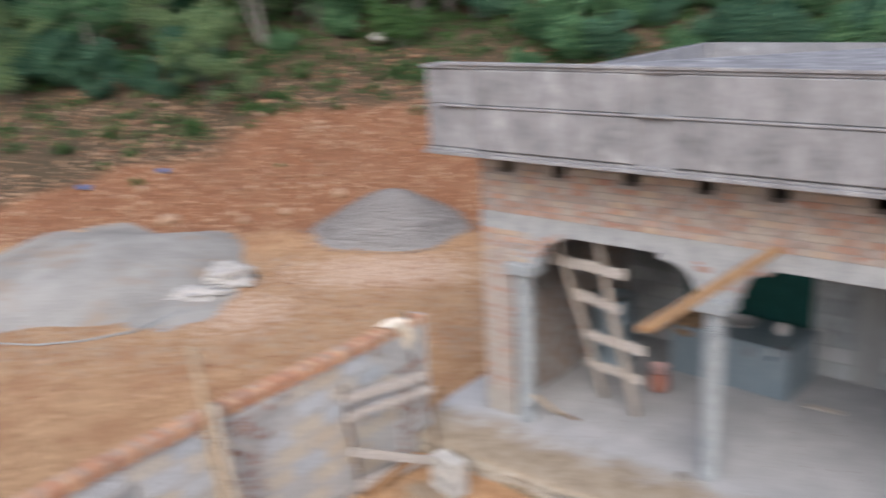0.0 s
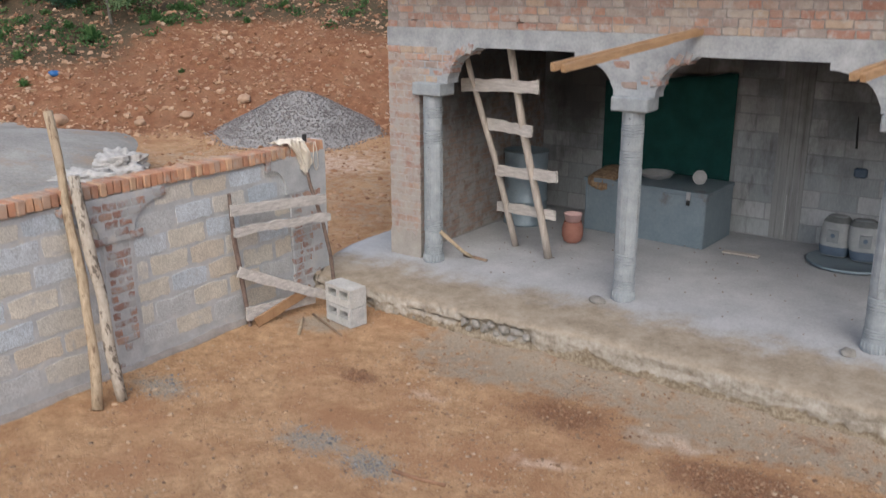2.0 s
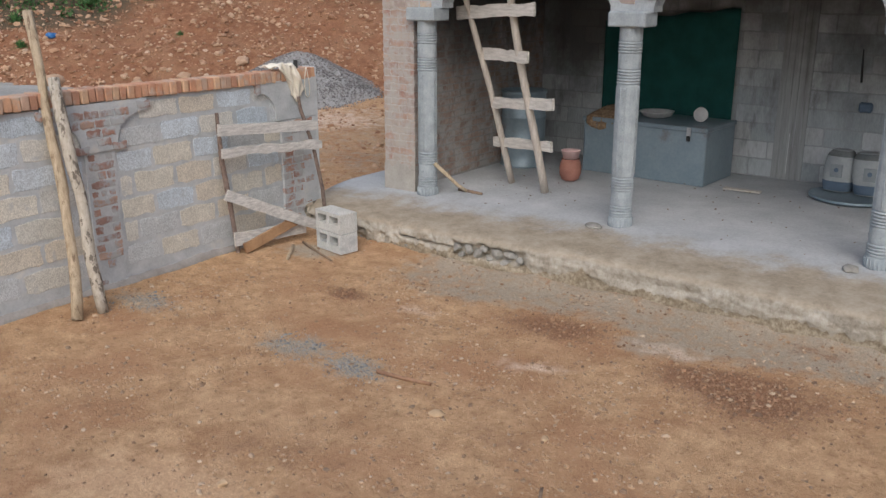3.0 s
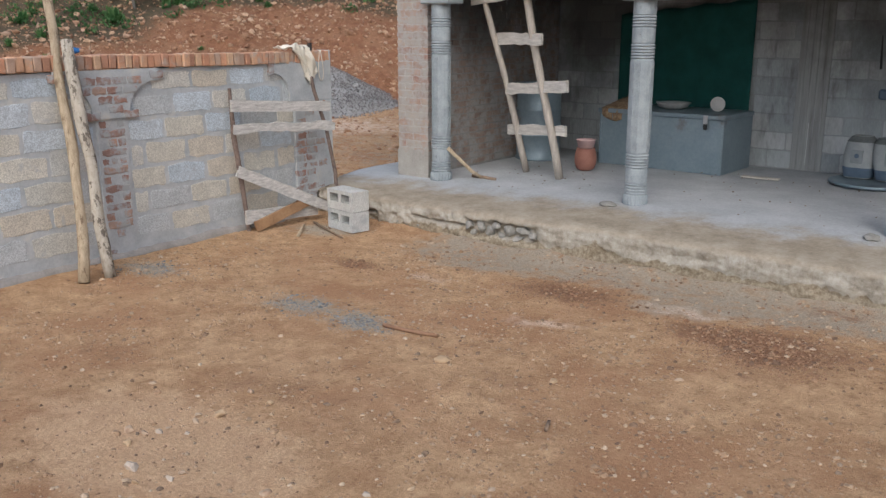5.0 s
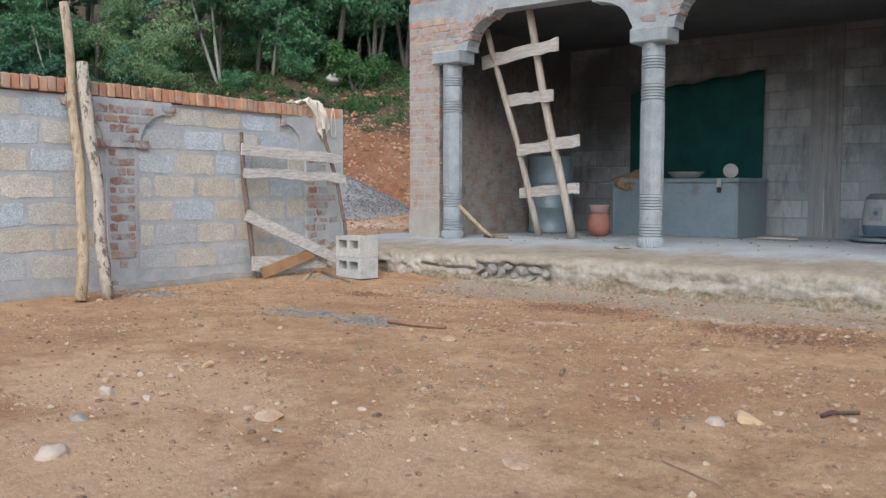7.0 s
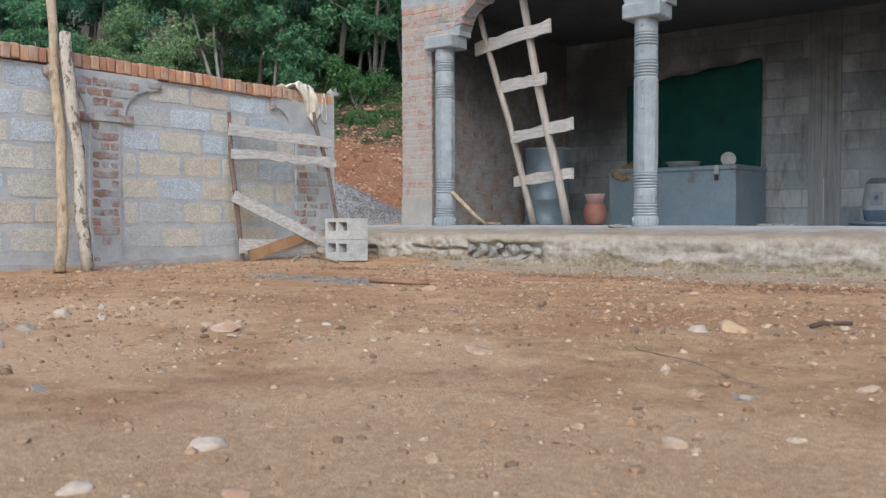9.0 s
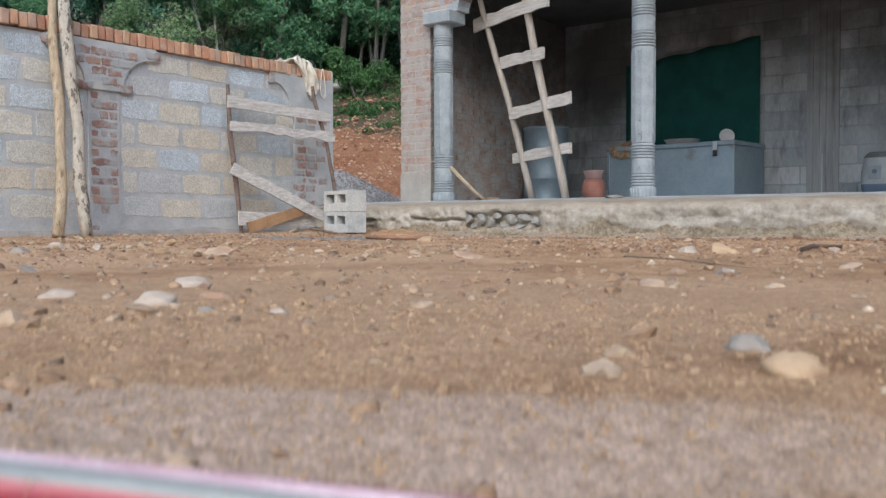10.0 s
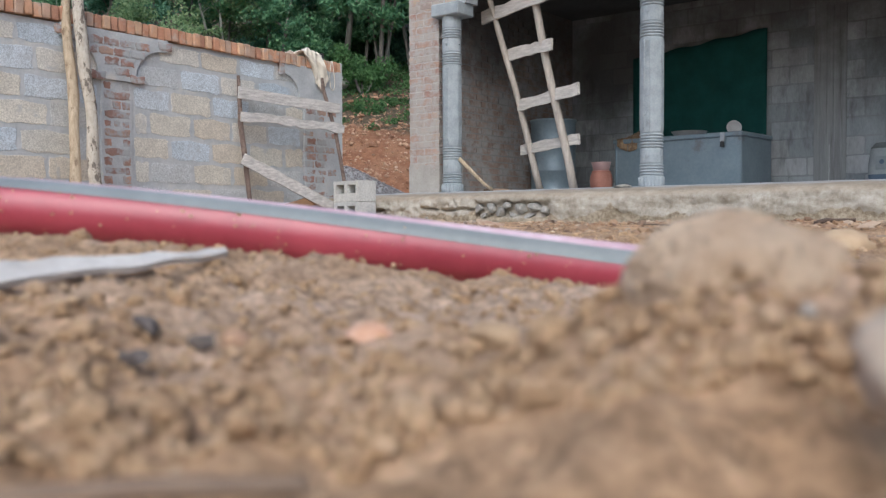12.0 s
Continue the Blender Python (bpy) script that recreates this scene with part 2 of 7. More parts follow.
M_PINK = plain("pink_plastic", (0.60, 0.40, 0.38), (0.70, 0.50, 0.47), 6, 50, 0.5, 0.001)
M_WHITESACK = plain("white_woven_sack", (0.28, 0.27, 0.25), (0.60, 0.59, 0.57), 9, 160, 0.8, 0.004)
M_BLUE = plain("blue_plastic", (0.02, 0.10, 0.28), (0.04, 0.16, 0.40), 6, 50, 0.5, 0.001)
M_SACKBLUE = plain("blue_printed_band", (0.07, 0.105, 0.15), (0.13, 0.175, 0.235), 6, 120, 0.8, 0.002)
M_BAGPRINT = plain("faded_grey_print", (0.19, 0.215, 0.225), (0.30, 0.325, 0.33), 8, 120, 0.85, 0.002)
M_SACKTOP = plain("dark_sack_mouth", (0.09, 0.10, 0.10), (0.19, 0.20, 0.195), 8, 90, 0.85, 0.004)
M_BAG = plain("pale_grey_sack", (0.26, 0.28, 0.285), (0.41, 0.425, 0.425), 6, 120, 0.85, 0.004)
M_BLACK = plain("black_rubber", (0.015, 0.015, 0.015), (0.04, 0.04, 0.04), 8, 70, 0.7, 0.002)
M_GRAVEL = plain("crushed_grey_stone", (0.185, 0.18, 0.175), (0.44, 0.43, 0.42), 34, 120, 0.95, 0.01)
M_SAND = plain("grey_cement_sand", (0.21, 0.205, 0.19), (0.45, 0.44, 0.41), 0.7, 22, 0.97, 0.012, stain=(0.34, 0.27, 0.205), stain_at=(0.50, 0.70))
M_PIPE = plain("red_plastic_pipe", (0.27, 0.032, 0.05), (0.40, 0.06, 0.085), 14, 120, 0.36, 0.0006, stain=(0.30, 0.15, 0.11), stain_at=(0.62, 0.74))
M_STRIPE = plain("grey_pipe_stripe", (0.17, 0.185, 0.185), (0.27, 0.29, 0.285), 20, 120, 0.36, 0.0006)
# pale pink for the highlight painted on the pipe's crest
M_CREST_GLINT = plain("pink_crest_glint", (0.50, 0.30, 0.34), (0.78, 0.62, 0.66), 30, 150, 0.45, 0.0006)
for m in (M_PIPE, M_STRIPE):
    shine = m.node_tree.nodes["Principled BSDF"].inputs
    shine["Specular IOR Level"].default_value = 0.7
    shine["Sheen Weight"].default_value, shine["Sheen Roughness"].default_value, shine["Sheen Tint"].default_value = 0.7, 0.25, (1.0, 0.86, 0.86, 1.0)
M_BARK = plain("grey_bark", (0.095, 0.085, 0.075), (0.22, 0.20, 0.175), 5, 40, 0.95, 0.01, stretch=(1, 1, 0.3))
M_PALEBARK = plain("pale_bark", (0.22, 0.22, 0.19), (0.40, 0.39, 0.35), 5, 40, 0.9, 0.006, stretch=(1, 1, 0.3))
M_REDSTICK = plain("reddish_brown_stick", (0.20, 0.105, 0.06), (0.36, 0.21, 0.13), 10, 80, 0.9, 0.003)
M_TWIG = plain("dry_twig", (0.15, 0.10, 0.07), (0.31, 0.22, 0.15), 10, 80, 0.9, 0.003)


def stones_material(name, cols, grain):
    m, nt, b = nodes_of(name)
    pos = position(nt)
    rnd = nt.nodes.new("ShaderNodeNewGeometry").outputs["Random Per Island"]
    col = ramp_node(nt, rnd, [(i / (len(cols) - 1), c) for i, c in enumerate(cols)])
    n1 = noise_node(nt, pos, grain, 6)
    col = mix_node(nt, 1.0, col, ramp_node(nt, n1, [(0.3, (0.7, 0.68, 0.66)), (0.7, (1.15, 1.14, 1.12))]), "MULTIPLY")
    link(nt, col, b.inputs["Base Color"])
    b.inputs["Roughness"].default_value = 0.85
    bump_node(nt, b, [(n1, 1.0)], 0.004)
    return m


M_PEBBLE = stones_material("yard_pebbles", [(0.31, 0.19, 0.11), (0.42, 0.285, 0.175), (0.24, 0.145, 0.085), (0.47, 0.35, 0.235), (0.34, 0.21, 0.125), (0.22, 0.15, 0.10), (0.39, 0.26, 0.155), (0.27, 0.16, 0.092), (0.44, 0.31, 0.20), (0.57, 0.45, 0.33), (0.16, 0.10, 0.065)], 60)
M_ROCK = stones_material("bank_stones", [(0.38, 0.22, 0.13), (0.54, 0.37, 0.25), (0.28, 0.145, 0.085), (0.46, 0.28, 0.17), (0.24, 0.12, 0.07), (0.36, 0.20, 0.115), (0.58, 0.43, 0.32)], 25)
M_BANKSTONE = stones_material("tan_bank_stones", [(0.44, 0.28, 0.17), (0.56, 0.40, 0.275), (0.36, 0.20, 0.115), (0.50, 0.34, 0.22), (0.30, 0.16, 0.09), (0.60, 0.46, 0.34)], 25)
M_REDCLOD = stones_material("red_clod_soil", [(0.24, 0.125, 0.07), (0.36, 0.21, 0.12), (0.17, 0.09, 0.05), (0.42, 0.27, 0.165)], 80)
M_CHIP = stones_material("grey_chippings", [(0.12, 0.115, 0.115), (0.28, 0.265, 0.265), (0.19, 0.175, 0.175), (0.38, 0.355, 0.35)], 60)
M_DARKTWIG = plain("dark_damp_twig", (0.06, 0.04, 0.03), (0.15, 0.10, 0.07), 10, 80, 0.9, 0.003)
M_STONE = plain("pale_stone", (0.37, 0.26, 0.175), (0.51, 0.385, 0.27), 20, 90, 0.85, 0.003, stain=(0.36, 0.22, 0.14), stain_at=(0.5, 0.62))
M_WHITESTONE = plain("white_stone", (0.40, 0.315, 0.24), (0.55, 0.465, 0.38), 20, 90, 0.8, 0.003, stain=(0.44, 0.30, 0.21), stain_at=(0.55, 0.66))
M_TANSTONE = plain("tan_stone", (0.38, 0.255, 0.145), (0.52, 0.375, 0.235), 20, 90, 0.85, 0.003)
M_ORANGESTONE = plain("orange_brown_stone", (0.50, 0.25, 0.13), (0.70, 0.52, 0.42), 90, 300, 0.8, 0.001)
M_GREYSTONE = plain("grey_stone", (0.24, 0.205, 0.17), (0.37, 0.325, 0.28), 20, 90, 0.85, 0.003)
M_REDROCK = plain("earthy_rock", (0.34, 0.21, 0.13), (0.50, 0.36, 0.25), 12, 60, 0.92, 0.006)
M_KERBSTONE = plain("rubble_stone", (0.19, 0.18, 0.16), (0.36, 0.345, 0.315), 14, 70, 0.92, 0.006)
M_DARKCLOD = plain("dark_soil_crumb", (0.13, 0.08, 0.052), (0.24, 0.15, 0.095), 40, 200, 0.98, 0.002)
M_CAKED = plain("soil_caked_stone", (0.62, 0.42, 0.26), (0.90, 0.71, 0.51), 90, 500, 0.98, 0.006)
M_BARKBIT = plain("dark_bark", (0.075, 0.060, 0.052), (0.17, 0.14, 0.12), 60, 300, 0.8, 0.001)
M_SPLINTER = plain("bleached_splinter", (0.42, 0.39, 0.36), (0.66, 0.63, 0.59), 30, 200, 0.85, 0.001)
M_CLOD = stones_material("soil_clods", [(0.57, 0.38, 0.215), (0.65, 0.45, 0.27), (0.48, 0.305, 0.17), (0.61, 0.41, 0.235), (0.70, 0.505, 0.325), (0.53, 0.345, 0.195)], 400)
M_CRUST = stones_material("pale_soil_crust", [(0.66, 0.48, 0.32), (0.74, 0.58, 0.42), (0.60, 0.42, 0.27), (0.80, 0.66, 0.50)], 400)
M_TEALCHIP = stones_material("blue_grey_chips", [(0.13, 0.137, 0.137), (0.26, 0.268, 0.268), (0.18, 0.187, 0.187), (0.32, 0.325, 0.325), (0.11, 0.113, 0.113)], 200)


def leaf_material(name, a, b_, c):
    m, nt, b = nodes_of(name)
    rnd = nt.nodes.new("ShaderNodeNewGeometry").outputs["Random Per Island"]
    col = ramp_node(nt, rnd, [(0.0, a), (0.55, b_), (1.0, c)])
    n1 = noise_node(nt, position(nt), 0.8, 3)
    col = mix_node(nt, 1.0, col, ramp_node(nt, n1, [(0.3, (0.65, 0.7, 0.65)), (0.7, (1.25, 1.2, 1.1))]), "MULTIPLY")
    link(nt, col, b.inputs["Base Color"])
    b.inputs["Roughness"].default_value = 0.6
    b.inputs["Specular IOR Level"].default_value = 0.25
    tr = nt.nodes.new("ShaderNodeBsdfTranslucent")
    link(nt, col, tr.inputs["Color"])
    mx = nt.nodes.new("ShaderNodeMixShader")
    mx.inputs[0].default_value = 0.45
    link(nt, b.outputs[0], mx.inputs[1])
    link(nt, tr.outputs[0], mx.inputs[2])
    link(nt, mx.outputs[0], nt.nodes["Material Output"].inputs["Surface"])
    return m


# tree greens lifted and blued: the wood's pale haze sits in these colours
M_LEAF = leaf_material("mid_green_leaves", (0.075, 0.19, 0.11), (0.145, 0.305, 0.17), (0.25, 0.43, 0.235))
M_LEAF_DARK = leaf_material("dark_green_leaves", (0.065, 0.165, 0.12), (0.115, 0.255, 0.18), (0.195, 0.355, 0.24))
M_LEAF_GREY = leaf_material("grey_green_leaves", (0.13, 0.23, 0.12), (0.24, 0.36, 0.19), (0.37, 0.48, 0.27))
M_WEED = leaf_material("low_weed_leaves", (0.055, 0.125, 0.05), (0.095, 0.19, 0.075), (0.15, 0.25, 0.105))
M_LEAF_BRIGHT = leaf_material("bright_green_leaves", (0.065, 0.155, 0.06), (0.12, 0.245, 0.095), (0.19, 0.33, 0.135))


def ground_material():
    """Trodden soil; the mask channels hold red bank earth, grey grit, damp brown soil and leaf litter."""
    m, nt, b = nodes_of("yard_soil")
    pos = position(nt)
    at = nt.nodes.new("ShaderNodeVertexColor")
    at.layer_name = "mask"
    sep = nt.nodes.new("ShaderNodeSeparateColor")
    link(nt, at.outputs["Color"], sep.inputs["Color"])
    n_big, n_mid, n_fine, n_grit = noise_node(nt, pos, 0.9, 5), noise_node(nt, pos, 7, 6), noise_node(nt, pos, 48, 7, 0.78), noise_node(nt, pos, 260, 4, 0.7)
    soil = ramp_node(nt, math_node(nt, "MULTIPLY_ADD", n_mid, 0.55, math_node(nt, "MULTIPLY", n_fine, 0.45)),
                     [(0.36, (0.315, 0.188, 0.103)), (0.5, (0.47, 0.30, 0.168)), (0.64, (0.62, 0.42, 0.25))])
    n_patch, n_speck = noise_node(nt, pos, 2.3, 5, 0.52), noise_node(nt, pos, 21, 7, 0.75)
    soil = mix_node(nt, step_node(nt, n_big, 0.45, 0.68), soil, (0.395, 0.225, 0.124))
    soil = mix_node(nt, math_node(nt, "MULTIPLY", step_node(nt, n_patch, 0.50, 0.64), 0.38), soil, (0.320, 0.166, 0.084))
    soil = mix_node(nt, math_node(nt, "MULTIPLY", step_node(nt, n_patch, 0.46, 0.32), 0.30), soil, (0.580, 0.387, 0.228))
    soil = mix_node(nt, math_node(nt, "MULTIPLY", step_node(nt, n_speck, 0.55, 0.62), 0.6), soil, (0.246, 0.135, 0.072))
    soil = mix_node(nt, math_node(nt, "MULTIPLY", step_node(nt, noise_node(nt, pos, 34, 6, 0.8), 0.58, 0.64), 0.6), soil, (0.691, 0.483, 0.303))
    red = ramp_node(nt, math_node(nt, "MULTIPLY_ADD", n_mid, 0.6, math_node(nt, "MULTIPLY", n_fine, 0.4)),
                    [(0.3, (0.125, 0.058, 0.033)), (0.52, (0.235, 0.112, 0.061)), (0.72, (0.36, 0.205, 0.122))])
    red = mix_node(nt, math_node(nt, "MULTIPLY", step_node(nt, n_patch, 0.46, 0.60), 0.6), red, ramp_node(nt, n_fine, [(0.4, (0.19, 0.10, 0.056)), (0.6, (0.35, 0.20, 0.118))]))
    grit = ramp_node(nt, n_fine, [(0.36, (0.29, 0.235, 0.175)), (0.64, (0.45, 0.385, 0.30))])
    damp = ramp_node(nt, n_fine, [(0.35, (0.190, 0.099, 0.055)), (0.65, (0.325, 0.185, 0.108))])
    litter = ramp_node(nt, math_node(nt, "MULTIPLY_ADD", n_mid, 0.6, math_node(nt, "MULTIPLY", n_fine, 0.4)),
                       [(0.33, (0.042, 0.045, 0.03)), (0.50, (0.09, 0.070, 0.045)), (0.60, (0.135, 0.09, 0.056))])

    def cut(v, n, k=0.6):
        d = nt.nodes.new("ShaderNodeMath")
        d.operation = "MULTIPLY_ADD"
        link(nt, n, d.inputs[0])
        d.inputs[1].default_value = k
        d.inputs[2].default_value = -0.5 * k
        return step_node(nt, math_node(nt, "ADD", v, d.outputs[0]), 0.25, 0.6)

    col = mix_node(nt, cut(sep.outputs["Red"], n_mid), soil, red)
    col = mix_node(nt, cut(sep.outputs["Green"], n_mid, 0.9), col, grit)
    at2 = nt.nodes.new("ShaderNodeVertexColor")
    at2.layer_name = "pale"
    pale = ramp_node(nt, n_fine, [(0.38, (0.50, 0.37, 0.27)), (0.62, (0.76, 0.60, 0.48))])
    sep2 = nt.nodes.new("ShaderNodeSeparateColor")
    link(nt, at2.outputs["Color"], sep2.inputs["Color"])
    dusty = ramp_node(nt, n_fine, [(0.36, (0.47, 0.305, 0.18)), (0.64, (0.70, 0.49, 0.315))])
    col = mix_node(nt, math_node(nt, "MULTIPLY", cut(sep2.outputs["Green"], n_mid, 0.9), 0.65), col, dusty)
    col = mix_node(nt, math_node(nt, "MULTIPLY", cut(sep2.outputs["Red"], n_mid, 0.9), 0.8), col, pale)
    col = mix_node(nt, cut(sep.outputs["Blue"], n_mid, 0.8), col, damp)
    col = mix_node(nt, cut(at.outputs["Alpha"], n_mid, 0.8), col, litter)
    col = mix_node(nt, 1.0, col, ramp_node(nt, n_grit, [(0.36, (0.66, 0.65, 0.64)), (0.64, (1.30, 1.30, 1.30))]), "MULTIPLY")
    link(nt, col, b.inputs["Base Color"])
    b.inputs["Roughness"].default_value = 0.97
    b.inputs["Specular IOR Level"].default_value = 0.2
    bump_node(nt, b, [(n_mid, 0.3), (n_fine, 0.6), (n_grit, 0.15)], 0.017)
    return m


def floor_material():
    """Grey cement floor, muddy towards the outer edge."""
    m, nt, b = nodes_of("porch_cement")
    pos = position(nt)
    n1, n2 = noise_node(nt, pos, 2.5, 6), noise_node(nt, pos, 40, 6)
    col = ramp_node(nt, math_node(nt, "MULTIPLY_ADD", n1, 0.6, math_node(nt, "MULTIPLY", n2, 0.4)), [(0.34, (0.32, 0.332, 0.345)), (0.66, (0.47, 0.482, 0.495))])
    mud = ramp_node(nt, math_node(nt, "MULTIPLY_ADD", noise_node(nt, pos, 5.5, 7, 0.7), 0.7, math_node(nt, "MULTIPLY", n2, 0.3)),
                    [(0.30, (0.20, 0.158, 0.112)), (0.5, (0.325, 0.272, 0.205)), (0.70, (0.435, 0.38, 0.305))])
    sep = nt.nodes.new("ShaderNodeSeparateXYZ")
    link(nt, pos, sep.inputs[0])
    edge = nt.nodes.new("ShaderNodeMath")
    edge.operation = "MULTIPLY_ADD"
    link(nt, n1, edge.inputs[0])
    edge.inputs[1].default_value = 1.1
    link(nt, sep.outputs["Y"], edge.inputs[2])
    out = step_node(nt, edge.outputs[0], 0.50, 0.05)
    col = mix_node(nt, out, col, mud)
    low = step_node(nt, sep.outputs["Z"], 0.235, 0.19)
    mp = nt.nodes.new("ShaderNodeMapping")
    mp.inputs["Scale"].default_value = (1.0, 1.0, 0.28)
    link(nt, pos, mp.inputs["Vector"])
    runs = noise_node(nt, mp.outputs["Vector"], 9.0, 7, 0.68)
    kerb = ramp_node(nt, math_node(nt, "MULTIPLY_ADD", math_node(nt, "MULTIPLY_ADD", noise_node(nt, pos, 2.6, 7, 0.68), 0.5, math_node(nt, "MULTIPLY", runs, 0.5)), 0.6, math_node(nt, "MULTIPLY", noise_node(nt, pos, 22, 7, 0.75), 0.5)),
                     [(0.39, (0.175, 0.142, 0.10)), (0.47, (0.265, 0.229, 0.179)), (0.55, (0.360, 0.324, 0.268)), (0.67, (0.475, 0.44, 0.38))])
    crumbled = ramp_node(nt, noise_node(nt, pos, 26, 7, 0.75), [(0.36, (0.15, 0.115, 0.075)), (0.5, (0.26, 0.21, 0.145)), (0.64, (0.38, 0.33, 0.25))])
    at = nt.nodes.new("ShaderNodeVertexColor")
    at.layer_name = "plaster"
    kerb = mix_node(nt, step_node(nt, at.outputs["Color"], 0.35, 0.65), crumbled, kerb)
    col = mix_node(nt, low, col, kerb)
    link(nt, col, b.inputs["Base Color"])
    b.inputs["Roughness"].default_value = 0.8
    bump_node(nt, b, [(n1, 0.5), (n2, 0.5)], 0.008)
    return m


M_GROUND, M_FLOOR = ground_material(), floor_material()


# ---- building helpers ----
def finish(name, bm, material, smooth=False):
    me = bpy.data.meshes.new(name)
    bm.to_mesh(me)
    bm.free()
    me.materials.append(material)
    if smooth:
        me.polygons.foreach_set("use_smooth", [True] * len(me.polygons))
    return me


def part(name, bm, material, parent=None, label="", smooth=False):
    ob = new(name, finish(name, bm, material, smooth))
    if parent:
        ob.parent = parent
    return tagged(ob, label)


def piece(name, me, m, parent):
    ob = new(name, me)
    ob.parent = parent
    ob.matrix_basis = m
    return ob


def thing(name, label, category, at=(0, 0, 0), rz=0, group=""):
    ob = new(name)
    ob.empty_display_size = 0.1
    ob.matrix_basis = pose(*at, 0, 0, rz)
    return tagged(ob, label, category, group)


def structure(name, bm, material, label, category, smooth=False):
    return tagged(part(name, bm, material, None, "", smooth), label, category, "", "structure")


def box(bm, lo, hi, bevel=0.0, m=None, jitter=0.0, rng=None):
    """A box between two corners, bevelled, then moved by m."""
    lo, hi = Vector(lo), Vector(hi)
    r = bmesh.ops.create_cube(bm, size=1.0, matrix=Matrix.Translation((lo + hi) / 2) @ Matrix.Diagonal((*(hi - lo), 1)))
    vs = r["verts"]
    if jitter and rng:
        for v in vs:
            v.co += Vector([rng.uniform(-jitter, jitter) for _ in range(3)])
    if bevel:
        es = list({e for v in vs for e in v.link_edges})
        got = bmesh.ops.bevel(bm, geom=es, offset=bevel, segments=1, affect="EDGES", profile=0.6)
        vs = list({v for f in got["faces"] for v in f.verts} | {v for v in vs if v.is_valid})
    if m is not None:
        bmesh.ops.transform(bm, matrix=m, verts=vs)
    return vs


def tube(bm, pts, radii, segs=10, wobble=0.0, rng=None, caps=True):
    rings = []
    for i, p in enumerate(pts):
        p = Vector(p)
        a, b = Vector(pts[max(i - 1, 0)]), Vector(pts[min(i + 1, len(pts) - 1)])
        d = (b - a).normalized()
        side = d.cross(Vector((0, 0, 1)) if abs(d.z) < 0.95 else Vector((1, 0, 0))).normalized()
        up = side.cross(d)
        ring = []
        for k in range(segs):
            an = 2 * math.pi * k / segs
            r = radii[i] * (1 + (rng.uniform(-wobble, wobble) if rng else 0))
            ring.append(bm.verts.new(p + side * (r * math.cos(an)) + up * (r * math.sin(an))))
        rings.append(ring)
    for a, b in zip(rings, rings[1:]):
        for k in range(segs):
            bm.faces.new((a[k], a[(k + 1) % segs], b[(k + 1) % segs], b[k]))
    if caps:
        bm.faces.new(rings[0][::-1])
        bm.faces.new(rings[-1])
    return rings


def lathe(bm, profile, segs=20, at=(0, 0, 0), shape=None):
    """profile: (radius, height); shape(angle) scales the radius."""
    rings = []
    for r, z in profile:
        rings.append([bm.verts.new((at[0] + r * (shape(2 * math.pi * k / segs) if shape else 1) * math.cos(2 * math.pi * k / segs),
                                    at[1] + r * (shape(2 * math.pi * k / segs) if shape else 1) * math.sin(2 * math.pi * k / segs), at[2] + z)) for k in range(segs)])
    for a, b in zip(rings, rings[1:]):
        for k in range(segs):
            bm.faces.new((a[k], a[(k + 1) % segs], b[(k + 1) % segs], b[k]))
    bm.faces.new(rings[0][::-1])
    bm.faces.new(rings[-1])


def prism(bm, outline, y0, y1):
    """An outline in x and z, given a depth from y0 to y1."""
    a = [bm.verts.new((x, y0, z)) for x, z in outline]
    b = [bm.verts.new((x, y1, z)) for x, z in outline]
    bm.faces.new(a)
    bm.faces.new(b[::-1])
    for i in range(len(a)):
        j = (i + 1) % len(a)
        bm.faces.new((a[j], a[i], b[i], b[j]))
    bmesh.ops.recalc_face_normals(bm, faces=bm.faces)


def plank(bm, a, b, width, thick, up=(0, 0, 1), rough=0.006, seed=0, taper=1.0, cuts=8):
    """A rough board from a to b with uneven edges; up tells its broad side."""
    rng = random.Random(seed)
    a, b = Vector(a), Vector(b)
    d = (b - a).normalized()
    u = (Vector(up) - d * d.dot(Vector(up))).normalized()
    t = d.cross(u)
    rings = []
    for i in range(cuts + 1):
        k = i / cuts
        p, w = a.lerp(b, k), width * (1 + (taper - 1) * k)
        j = [rng.uniform(-rough, rough) for _ in range(4)]
        rings.append([bm.verts.new(p + u * (w / 2 + j[0]) + t * (thick / 2)), bm.verts.new(p - u * (w / 2 + j[1]) + t * (thick / 2)),
                      bm.verts.new(p - u * (w / 2 + j[1]) - t * (thick / 2)), bm.verts.new(p + u * (w / 2 + j[0]) - t * (thick / 2))])
    for r, s in zip(rings, rings[1:]):
        for k in range(4):
            bm.faces.new((r[k], r[(k + 1) % 4], s[(k + 1) % 4], s[k]))
    bm.faces.new(rings[0][::-1])
    bm.faces.new(rings[-1])
    bmesh.ops.recalc_face_normals(bm, faces=bm.faces)


def ico(sub):
    t = bmesh.new()
    bmesh.ops.create_icosphere(t, subdivisions=sub, radius=1.0)
    v = np.array([x.co[:] for x in t.verts])
    f = np.array([[x.index for x in fc.verts] for fc in t.faces])
    t.free()
    return v, f


ICO = {s: ico(s) for s in (1, 2, 3, 5)}


